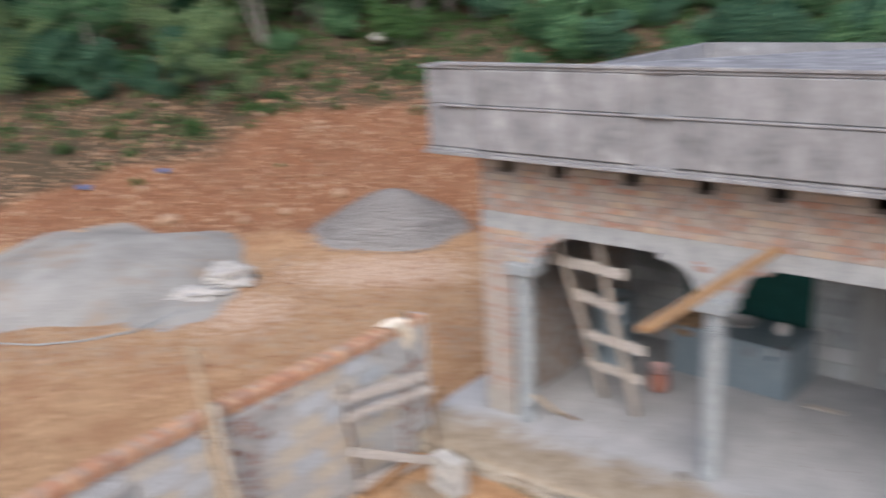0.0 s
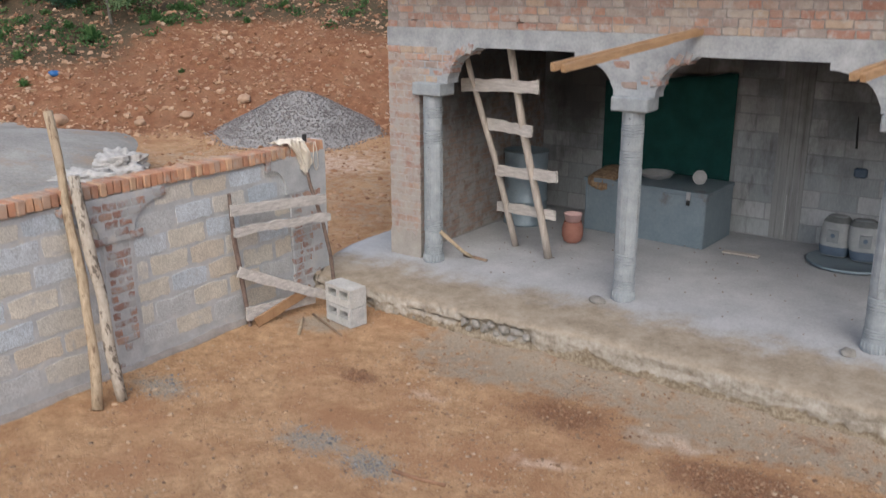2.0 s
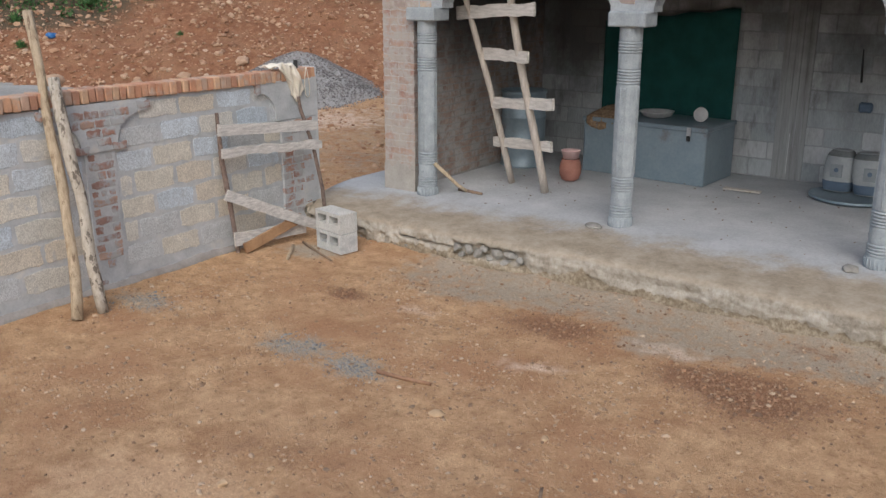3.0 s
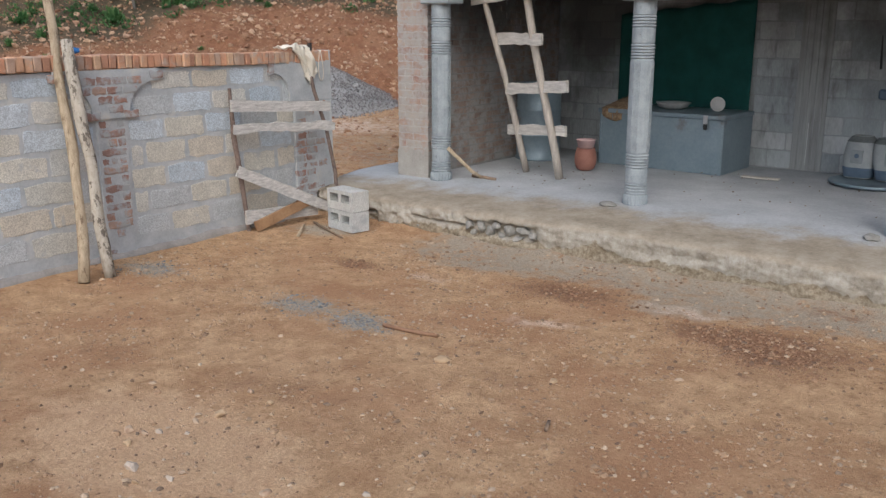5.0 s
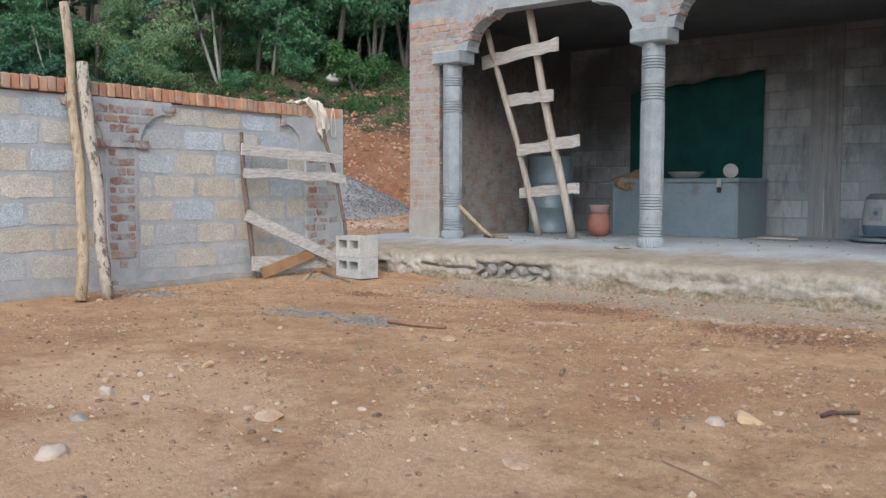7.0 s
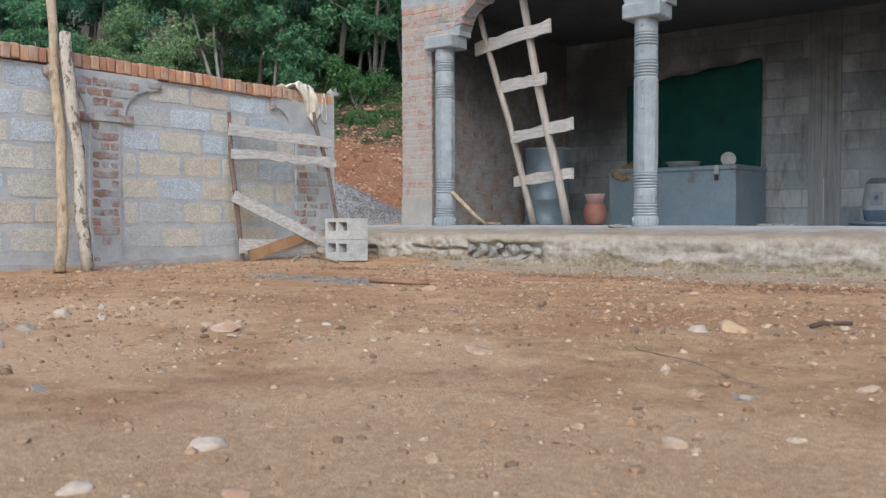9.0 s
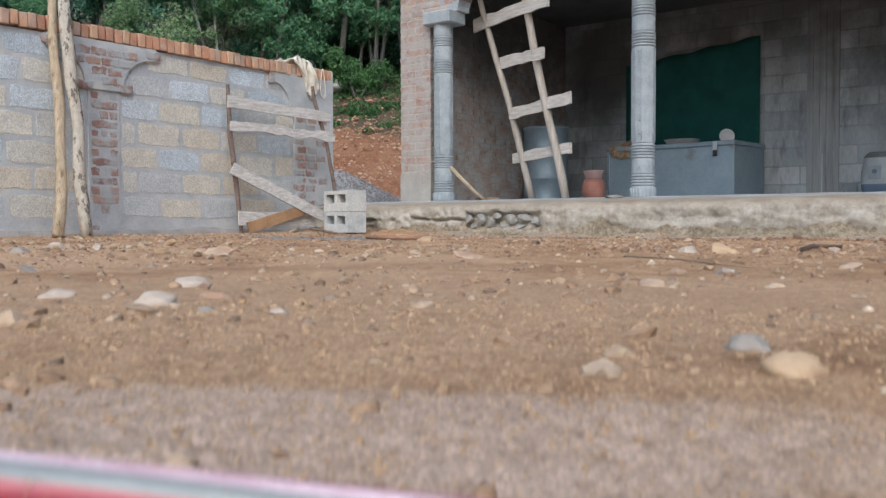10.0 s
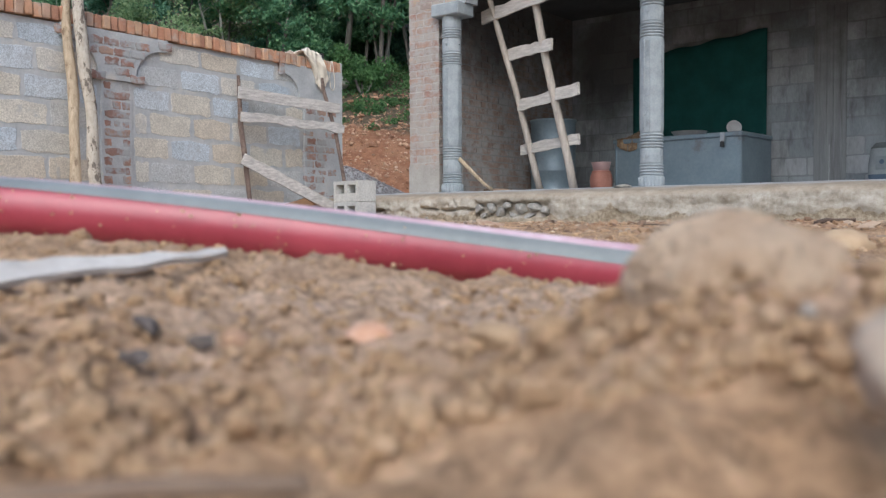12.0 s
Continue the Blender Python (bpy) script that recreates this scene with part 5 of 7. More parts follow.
def build_chest():
    t = thing("storage_chest", "large grey painted metal chest standing on the porch", "chest", (0, 0, 0))
    x0, x1, y0, y1, z0, z1 = 0.89, 2.435, 2.13, 2.93, FLOOR - 0.022, 0.955
    bm = bmesh.new()
    box(bm, (x0, y0, z0), (x1, y1, z1 - 0.05), 0.008)
    part("body", bm, M_GALV, t)
    bm = bmesh.new()
    box(bm, (x0 - 0.015, y0 - 0.02, z1 - 0.05), (x1 + 0.015, y1, z1), 0.008)
    part("lid", bm, M_GALV, t)
    for x in (x0 + 0.012, x1 - 0.03):
        bm = bmesh.new()
        box(bm, (x, y0 - 0.008, z0 + 0.01), (x + 0.02, y0 + 0.002, z1 - 0.06), 0.002)
        part("edge_strip", bm, M_GALV, t)
    bm = bmesh.new()
    box(bm, (2.21, y0 - 0.034, z1 - 0.10), (2.26, y0 - 0.02, z1 - 0.005), 0.003)
    hs = part("hasp", bm, M_STEEL, t, "steel hasp")
    bm = bmesh.new()
    box(bm, (2.215, y0 - 0.045, z1 - 0.16), (2.255, y0 - 0.022, z1 - 0.10), 0.006)
    part("padlock", bm, M_BLACK, hs)
    t.matrix_basis = pose(1.6, 2.6, 0, 0, 0, -4.5) @ pose(-1.6, -2.6, 0)
    # what lies on it
    bm = bmesh.new()
    lathe(bm, [(0.10, 0.0), (0.16, 0.02), (0.20, 0.07), (0.205, 0.075), (0.195, 0.07), (0.15, 0.025), (0.09, 0.012)], 28, (1.62, 2.55, z1 + 0.002))
    tagged(part("basin", bm, M_TIN, None, "", True), "shallow metal basin standing on the chest", "basin")
    bm = bmesh.new()
    lathe(bm, [(0.02, 0.0), (0.082, 0.002), (0.093, 0.014), (0.097, 0.012), (0.086, -0.006), (0.02, -0.008)], 26)
    dish = tagged(part("tin_dish", bm, M_TIN, None, "", True), "round pale tin dish propped upright on the chest", "dish")
    dish.matrix_basis = pose(2.16, 2.50, z1 + 0.083, 78, 0, 30) @ Matrix.Scale(0.86, 4)
    rng = random.Random(6)
    bm = bmesh.new()
    grid = []
    for i in range(14):
        row = []
        for j in range(12):
            k, q = i / 13, j / 11
            x, y = 0.90 + 0.36 * q, 2.62 - 0.36 * k
            z = z1 + 0.02 + 0.075 * math.sin(math.pi * q) * math.sin(math.pi * min(1, k + 0.15)) + rng.uniform(0, 0.02)
            if k > 0.72:
                d = (k - 0.72) / 0.28
                y, z = 2.17 - 0.015 * math.sin(q * 14), z1 + 0.015 - 0.16 * d * (0.35 + 0.65 * math.sin(math.pi * min(1, q * 0.9 + 0.1)))
            row.append(bm.verts.new((x, y, z)))
        grid.append(row)
    for a, b in zip(grid, grid[1:]):
        for j in range(11):
            bm.faces.new((a[j], a[j + 1], b[j + 1], b[j]))
    cl = part("patterned_cloth", bm, M_BROWNCLOTH, None, "", True)
    cl.modifiers.new("thickness", "SOLIDIFY").thickness = 0.01
    tagged(cl, "crumpled brown patterned cloth hanging over the chest's edge", "cloth")


build_chest()


def build_drum():
    t = thing("steel_drum", "tall grey steel drum standing against the side wall", "drum", (0.10, 2.05, FLOOR - 0.02))
    bm = bmesh.new()
    lathe(bm, [(0.27, 0.0), (0.282, 0.01), (0.282, 0.03), (0.27, 0.04), (0.27, 0.29), (0.28, 0.30), (0.28, 0.32), (0.27, 0.33), (0.27, 0.59), (0.28, 0.60), (0.28, 0.62), (0.27, 0.63), (0.27, 0.89), (0.282, 0.90), (0.282, 0.93), (0.262, 0.93), (0.26, 0.90)], 32)
    part("shell", bm, M_GALV, t, "", True)


build_drum()


POT_X, POT_Y = 1.03, 1.52


def build_pot():
    t = thing("clay_pot", "upright red clay jar with a pink tub stood on it", "pot", (POT_X, POT_Y, FLOOR - 0.01))
    bm = bmesh.new()
    lathe(bm, [(0.07, 0.0), (0.10, 0.02), (0.122, 0.08), (0.125, 0.15), (0.115, 0.21), (0.10, 0.24), (0.105, 0.25), (0.09, 0.25), (0.085, 0.235)], 28)
    part("body", bm, M_CLAY, t, "", True)
    bm = bmesh.new()
    lathe(bm, [(0.085, 0.0), (0.108, 0.09), (0.115, 0.095), (0.105, 0.092), (0.08, 0.01)], 26, (0, 0, 0.252))
    part("tub", bm, M_PINK, t, "pink plastic tub", True)


build_pot()


def sack(name, at, w, d, h, lean, label, seed):
    rng = random.Random(seed)
    t = thing(name, label, "sack", at, rng.uniform(-10, 10), "standing sacks")

    def prof(k):
        return 0.92 + 0.16 * math.sin(math.pi * min(1, k * 1.1)) - (0.30 * ((k - 0.82) / 0.18) ** 2 if k > 0.82 else 0)

    def body(k0, k1, grow):
        bm = bmesh.new()
        rings = []
        steps = 10
        for i in range(steps + 1):
            k = k0 + (k1 - k0) * i / steps
            ring = []
            for j in range(28):
                an = 2 * math.pi * j / 28
                c, s = math.cos(an), math.sin(an)
                sx = math.copysign(abs(c) ** 0.7, c) * w / 2 * prof(k) * grow
                sy = math.copysign(abs(s) ** 0.7, s) * d / 2 * prof(k) * grow
                wr = 1 + 0.035 * noise.noise(Vector((c * 3 + seed, s * 3, k * 6)))
                ring.append(bm.verts.new((sx * wr + lean * k * h, sy * wr, k * h)))
            rings.append(ring)
        for a, b in zip(rings, rings[1:]):
            for j in range(28):
                bm.faces.new((a[j], a[(j + 1) % 28], b[(j + 1) % 28], b[j]))
        bm.faces.new(rings[0][::-1])
        bm.faces.new(rings[-1])
        return bm

    part("bag", body(0.0, 1.0, 1.0), M_BAG, t, "", True)
    part("band", body(0.03, 0.26, 1.02), M_SACKBLUE, t, "blue printed band", True)
    part("mouth", body(0.86, 0.99, 1.02), M_SACKTOP, t, "dark crumpled mouth", True)
    # printed panel on the front, with a dull spot in it
    y = -d / 2 * prof(0.52) * 1.03
    bm = bmesh.new()
    box(bm, (-0.060, -0.003, -0.068), (0.060, 0.03, 0.068), 0.002)
    panel = part("printed_panel", bm, M_BAGPRINT, t, "dull grey printed panel")
    panel.matrix_basis = pose(lean * 0.52 * h, y, 0.52 * h)
    bm = bmesh.new()
    lathe(bm, [(0.020, -0.01), (0.024, 0.004), (0.022, 0.006)], 18)
    ob = part("printed_spot", bm, M_SACKBLUE, panel)
    ob.matrix_basis = pose(0, 0, 0.01, 90, 0, 0)
    return t


sack("feed_sack", (3.70, 2.55, FLOOR + 0.03), 0.30, 0.24, 0.44, 0.02, "pale sack with blue bands standing on a round lid", 1)
sack("feed_sack", (4.03, 2.50, FLOOR + 0.03), 0.32, 0.24, 0.44, -0.12, "pale sack with blue bands leaning against its neighbour", 2)
bm = bmesh.new()
lathe(bm, [(0.36, 0.0), (0.42, 0.008), (0.43, 0.035), (0.41, 0.04), (0.40, 0.03), (0.05, 0.028)], 36, (3.87, 2.42, FLOOR - 0.012))
tagged(part("round_lid", bm, M_GALV, None, "", True), "large round grey metal lid lying on the porch floor", "lid")
bm = bmesh.new()
box(bm, (2.62, 2.06, FLOOR - 0.012), (3.02, 2.15, FLOOR + 0.006), 0.004)
tagged(part("flat_board", bm, M_WOOD_X, None), "thin pale board lying on the porch floor", "board")

# green cloth over an opening in the back wall
bm = bmesh.new()
grid = []
for i in range(15):
    z = 2.20 - 1.34 * i / 14
    grid.append([bm.verts.new((0.70 + 1.66 * j / 40, BACK - 0.05 + 0.012 * math.sin(j * 0.9) * (i / 14) - 0.004 * math.sin(j * 2.3), z - 0.17 * (1 - j / 40) * (1 - i / 14) + 0.012 * math.sin(j * 0.55))) for j in range(41)])
for a, b in zip(grid, grid[1:]):
    for j in range(40):
        bm.faces.new((a[j], a[j + 1], b[j + 1], b[j]))
ob = part("shade_cloth", bm, M_GREEN, None, "", True)
ob.modifiers.new("thickness", "SOLIDIFY").thickness = 0.006
tagged(ob, "dark green shade cloth hung on the back wall", "curtain")
# small things on the back wall
bm = bmesh.new()
tube(bm, [(3.69, BACK - 0.02, 1.80), (3.70, BACK - 0.025, 1.62), (3.71, BACK - 0.02, 1.45)], [0.006, 0.012, 0.012], 6)
tagged(part("hanging_cord", bm, M_BLACK, None), "short dark cord hanging on the block wall", "cord")
bm = bmesh.new()
box(bm, (3.72, BACK - 0.06, 1.13), (3.86, BACK - 0.005, 1.24), 0.02)
tagged(part("blue_cup", bm, M_SACKBLUE, None), "small blue cup hung on the block wall", "cup")
bm = bmesh.new()
for k in range(7):
    an = k * 0.9
    plank(bm, (4.80, -0.06, FLOOR - 0.02), (4.80 + 0.09 * math.cos(an), -0.06 + 0.09 * math.sin(an), FLOOR + 0.05 + 0.01 * k), 0.03, 0.004, (0.3, 0.2, 1), 0.003, k)
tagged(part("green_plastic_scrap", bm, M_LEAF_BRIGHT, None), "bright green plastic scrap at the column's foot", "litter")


# ---- behind the wall: gravel, sand, sacks ----
def hill_point(px, py, up=0.0):
    x, y = from_hill(px, py)
    return x, y, height(x, y) + up


def cone(k):
    """A cone's profile with a blunt top."""
    return max(0.0, 1 - (math.sqrt(k * k + 0.012) - 0.1095) / (math.sqrt(1.012) - 0.1095))


def mound(name, cx, cy, rx, ry, h, material, label, seed, sharp, category, nr=26, na=64, base=None):
    bm = bmesh.new()
    rings = []
    for i in range(nr + 1):
        k = i / nr
        ring = []
        for j in range(na):
            an = 2 * math.pi * j / na
            edge = 1 + (0.16 if base is not None else 0.30) * noise.noise(Vector((math.cos(an) * 1.9, math.sin(an) * 1.9, seed)))
            px, py = cx + rx * k * edge * math.cos(an), cy + ry * k * edge * math.sin(an)
            x, y = from_hill(px, py)
            prof = cone(k) if sharp >= 1 else 1 - k ** (1 / sharp)
            low = min(height(x, y), base) if base is not None else height(x, y)
            z = low + h * prof * (1 + 0.06 * noise.noise(Vector((px, py, seed)) * 1.6)) + 0.018 * noise.noise(Vector((px, py, seed)) * 9) * (1 - k) - 0.02 * k
            ring.append(bm.verts.new((x, y, z)))
            if i == 0:
                break
        rings.append(ring)
    for j in range(na):
        bm.faces.new((rings[0][0], rings[1][j], rings[1][(j + 1) % na]))
    for a, b in zip(rings[1:], rings[2:]):
        for j in range(na):
            bm.faces.new((a[j], b[j], b[(j + 1) % na], a[(j + 1) % na]))
    bmesh.ops.recalc_face_normals(bm, faces=bm.faces)
    ob = part(name, bm, material, None, "", True)
    return tagged(ob, label, category)


heap = mound("gravel_mound", -2.62, 18.05, 1.75, 1.6, 0.80, M_GRAVEL, "conical heap of crushed grey stone on the bare earth", 3, 1.05, "gravel heap", base=0.37)
rng = random.Random(11)
items = []
for i in range(7000):
    k, an = math.sqrt(rng.random()), rng.uniform(0, 2 * math.pi)
    if k > 0.93 and rng.random() < 0.5:
        k *= 1.08
    edge = 1 + 0.16 * noise.noise(Vector((math.cos(an) * 1.9, math.sin(an) * 1.9, 3)))
    px, py = -2.62 + 1.75 * k * edge * math.cos(an), 18.05 + 1.6 * k * edge * math.sin(an)
    x, y = from_hill(px, py)
    r = rng.uniform(0.010, 0.021)
    z = min(height(x, y), 0.37) + 0.80 * cone(k) * (1 + 0.06 * noise.noise(Vector((px, py, 3)) * 1.6))
    if z > height(x, y) - 0.02:
        items.append(((x, y, max(height(x, y), z) + 0.010), (r, r * 0.8, r * 0.7)))
ob = new("loose_gravel", rocks_mesh("loose_gravel", items, M_CHIP, 1, 5))
ob.parent = heap
tagged(ob, "loose grey stone chippings", "", "", "stuff")

mound("sand_mound", -8.2, 15.6, 3.2, 2.6, 0.50, M_SAND, "broad low heap of grey cement sand behind the wall", 8, 0.55, "sand heap", 30, 72)
mound("sand_mound", -5.9, 14.2, 1.1, 1.5, 0.08, M_SAND, "thin spill of grey cement sand on the earth", 18, 0.6, "sand heap", 16, 48)


def white_sack(px, py, sx, sy, sz, rot, seed, label):
    v0, f0 = ICO[5]
    q = []
    for v in v0:
        p = Vector(v)
        k = 1 + 0.55 * noise.noise(p * 2.0 + Vector((seed, 0, 0))) + 0.22 * noise.noise(p * 5.0 + Vector((0, seed, 0))) + 0.13 * noise.noise(p * 8 + Vector((0, 0, seed))) + 0.05 * noise.noise(p * 16 + Vector((seed, 0, 3)))
        q.append((v[0] * sx * k, v[1] * sy * k, max(v[2], -0.5) * sz * k))
    me = bpy.data.meshes.new("empty_sack")
    me.from_pydata(q, [], f0.tolist())
    me.materials.append(M_WHITESACK)
    me.polygons.foreach_set("use_smooth", [True] * len(me.polygons))
    ob = new("empty_sack", me)
    x, y, z = hill_point(px, py, sz * 0.45)
    ob.matrix_basis = pose(x, y, z, 0, 0, rot)
    tagged(ob, label, "sack", "empty sacks")


white_sack(-5.25, 15.05, 0.44, 0.36, 0.22, 15, 2, "crumpled white woven sack lying by the sand heap")
white_sack(-5.55, 14.25, 0.46, 0.26, 0.13, 50, 5, "flat white woven sack at the sand heap's edge")
bm = bmesh.new()
tube(bm, [hill_point(-8.5, 12.5, 0.02), hill_point(-7.6, 12.35, 0.03), hill_point(-6.9, 12.5, 0.02), hill_point(-6.2, 12.8, 0.03), hill_point(-5.7, 13.4, 0.04), hill_point(-5.5, 13.9, 0.03)], [0.012, 0.016, 0.014, 0.02, 0.03, 0.02], 8, 0.3, random.Random(3))
tagged(part("rolled_tarp", bm, M_BAG, None, "", True), "pale rolled sheet edge along the sand heap", "tarp")
for px, py, mt, lab, nm in ((-8.2, 19.8, M_BLUE, "blue plastic scrap on the earth bank", "plastic_scrap"), (-9.9, 19.2, M_BLUE, "small blue plastic scrap on the earth bank", "plastic_scrap"), (-3.62, 25.0, M_WHITESACK, "white plastic bag caught in the bushes", "plastic_bag")):
    x, y, z = hill_point(px, py, 0.05)
    single_rock(nm, (x, y, z + (0.35 if nm == "plastic_bag" else 0)), (0.11, 0.09, 0.07) if nm == "plastic_scrap" else (0.26, 0.2, 0.16), mt, lab, int(px * -7), "litter")

# ---- stones ----
rng = random.Random(21)
items_s, items_b = [], []
for i in range(24000):
    x, y = rng.uniform(-0.8, 6.8), rng.uniform(-7.9, -1.0)
    r = 0.0046 * (1 + rng.expovariate(1.05))
    r = min(r, 0.024)
    d = math.hypot(x - EYE_END[0], y - EYE_END[1])
    if d < 2.4 and rng.random() < 0.62:
        continue
    if d < 0.35:
        r = min(r, 0.006)
    if noise.noise(Vector((x * 0.9, y * 0.9, 4))) < rng.uniform(-0.5, 0.25):
        continue
    (items_b if r > 0.012 else items_s).append(((x, y, ground_z(x, y) + r * 0.05), (r, r * rng.uniform(0.6, 0.95), r * rng.uniform(0.4, 0.7))))
tagged(new("pebbles", rocks_mesh("pebbles", items_s, M_PEBBLE, 1, 1)), "small pebbles strewn over the yard soil", "pebbles", "", "stuff")
tagged(new("pebbles", rocks_mesh("pebbles", items_b, M_PEBBLE, 1, 2, 0.30, False)), "larger pebbles strewn over the yard soil", "pebbles", "", "stuff")
items = []
for i in range(34000):
    px, py = rng.uniform(-14, 6), rng.uniform(10.5, 25)
    r = min(0.010 * (1 + rng.expovariate(0.62)), 0.12) * (1.0 if py > 16.5 else 0.6)
    if py > 16.5 and rng.random() < 0.35 + 0.9 * noise.noise(Vector((px * 0.5, py * 0.8, 2))):
        continue
    if py < 16.5 and rng.random() < 0.35:
        continue
    x, y = from_hill(px, py)
    if x > -0.9 and y > -0.9:
        continue
    items.append(((x, y, height(x, y) + r * 0.15), (r, r * rng.uniform(0.6, 0.95), r * rng.uniform(0.5, 0.8))))
tagged(new("bank_stones", rocks_mesh("bank_stones", items, M_ROCK, 1, 3, 0.38, False)), "stones strewn over the red earth bank", "stones", "", "stuff")
items = []
for i in range(5200):
    px, py = rng.uniform(-13, 3), rng.uniform(17.4, 23.5)
    if rng.random() > 0.15 + 1.5 * max(0.0, noise.noise(Vector((px * 0.55, py * 0.75, 6))) + 0.18) * (1 - smooth(21.0, 23.5, py)):
        continue
    if px < -6.5 and py > 20.4 and rng.random() < 0.75:
        continue
    r = min(0.026 * (1 + rng.expovariate(1.5)), 0.085)
    x, y = from_hill(px, py)
    if x < -0.9 or y < -0.9:
        items.append(((x, y, height(x, y) + r * 0.1), (r, r * rng.uniform(0.65, 0.95), r * rng.uniform(0.5, 0.8))))
tagged(new("bank_stones", rocks_mesh("bank_stones", items, M_BANKSTONE, 1, 33, 0.34, False)), "tan fist-sized stones lying thickly on the earth bank", "stones", "", "stuff")
for k, (px, py, r) in enumerate(((-7.65, 18.3, 0.22), (-3.9, 18.9, 0.16), (-5.0, 18.4, 0.15), (-0.8, 20.6, 0.17), (-2.3, 22.0, 0.17), (-5.9, 18.2, 0.14), (-9.5, 17.9, 0.15), (-0.3, 19.7, 0.13))):
    single_rock("rock", hill_point(px, py, r * 0.2), (r, r * 0.8, r * 0.6), M_REDROCK, "rounded tan rock on the earth bank", k, "rock", "bank rocks")
YARD_STONES = [(4.44, -6.29, 0.034, M_WHITESTONE), (4.70, -6.53, 0.032, M_WHITESTONE), (4.50, -6.55, 0.026, M_WHITESTONE), (4.69, -6.43, 0.022, M_STONE), (4.92, -6.52, 0.014, M_WHITESTONE),
               (4.99, -6.35, 0.018, M_STONE), (4.83, -6.55, 0.012, M_GREYSTONE), (4.22, -5.20, 0.050, M_STONE), (4.51, -4.34, 0.045, M_WHITESTONE), (4.60, -4.25, 0.065, M_TANSTONE),
               (3.38, -4.96, 0.022, M_WHITESTONE), (3.19, -5.25, 0.062, M_STONE), (3.03, -5.20, 0.030, M_STONE), (3.35, -5.35, 0.030, M_WHITESTONE), (3.0, -5.97, 0.06, M_WHITESTONE), (3.97, -3.02, 0.035, M_STONE), (2.74, -3.55, 0.05, M_TANSTONE),
               (5.20, -5.14, 0.03, M_STONE), (5.04, -5.8, 0.03, M_STONE), (5.0, -5.34, 0.028, M_GREYSTONE), (4.9, -5.36, 0.024, M_STONE), (5.48, -6.53, 0.028, M_TANSTONE), (5.42, -6.45, 0.024, M_GREYSTONE),
               (2.62, -4.17, 0.025, M_WHITESTONE), (3.42, -3.45, 0.03, M_TANSTONE), (3.75, -6.21, 0.03, M_GREYSTONE), (2.69, -5.70, 0.04, M_GREYSTONE), (1.64, -4.75, 0.03, M_STONE)]


def d_eye(x, y):
    return math.hypot(x - EYE_END[0], y - EYE_END[1])


for k, (x, y, r, mt) in enumerate(YARD_STONES):
    nm = {M_WHITESTONE: "whitish", M_STONE: "pale pinkish", M_TANSTONE: "tan", M_GREYSTONE: "grey"}[mt]
    if k % 2 and d_eye(x, y) > 1.5:
        broken_stone("stone", lay(x, y, r * 0.1), (r, r * 0.7, r * 0.38), mt, nm + " broken stone lying on the yard soil", k, "stone", "yard stones")
    else:
        single_rock("stone", lay(x, y, -r * 0.02), (r, r * 0.75, r * 0.5), mt, nm + " rounded stone lying on the yard soil", k, "stone", "yard stones")
CHIPS = [(2.05, -5.18, 0.031), (2.19, -5.11, 0.025), (2.14, -5.16, 0.025), (2.17, -5.27, 0.030), (2.24, -4.93, 0.023), (2.31, -5.04, 0.019), (2.19, -4.88, 0.023), (2.28, -4.82, 0.037), (2.49, -5.18, 0.016), (2.40, -5.41, 0.039), (2.48, -5.49, 0.023), (2.53, -5.48, 0.022), (2.62, -5.31, 0.023), (2.62, -5.37, 0.022), (2.20, -4.54, 0.024), (2.37, -4.56, 0.026), (2.62, -4.18, 0.021), (2.23, -3.88, 0.013), (1.66, -3.81, 0.021), (2.97, -5.34, 0.021), (2.45, -5.67, 0.022)]
for k, (x, y, r) in enumerate(CHIPS):
    broken_stone("stone", lay(x, y, r * 0.22), (r * 1.15, r * 0.85, r * 0.6), (M_STONE, M_WHITESTONE, M_STONE, M_TANSTONE)[k % 4], "flat broken stone chip lying on the yard soil", 130 + k, "stone", "yard stones")
# rubble at the broken end of the porch edge
rng = random.Random(64)
for k, (x, z, rx, rz) in enumerate(((1.11, 0.115, 0.052, 0.042), (1.17, 0.060, 0.036, 0.026), (1.235, 0.125, 0.050, 0.046), (1.33, 0.085, 0.055, 0.046), (1.40, 0.150, 0.042, 0.026),
                                    (1.45, 0.070, 0.042, 0.032), (1.53, 0.120, 0.058, 0.042), (1.67, 0.130, 0.066, 0.040), (1.63, 0.058, 0.055, 0.026), (1.78, 0.095, 0.042, 0.036))):
    broken_stone("rubble_stone", (x, edge_y(x) + 0.016 + rng.uniform(-0.010, 0.012), z), (rx * 1.22, 0.045, rz * 1.22), M_KERBSTONE, "grey broken stone set in the porch edge", 60 + k, "stone", "porch edge rubble")
for k in range(9):
    x = -0.28 + 0.135 * k + rng.uniform(-0.04, 0.04)
    r = rng.uniform(0.018, 0.032)
    broken_stone("rubble_stone", (x, edge_y(x) - 0.012 + rng.uniform(-0.012, 0.006), 0.045 + rng.uniform(-0.015, 0.02)), (r * 1.2, r * 0.9, r * 0.8), M_KERBSTONE, "small grey broken stone in the porch edge", 85 + k, "stone", "porch edge rubble")

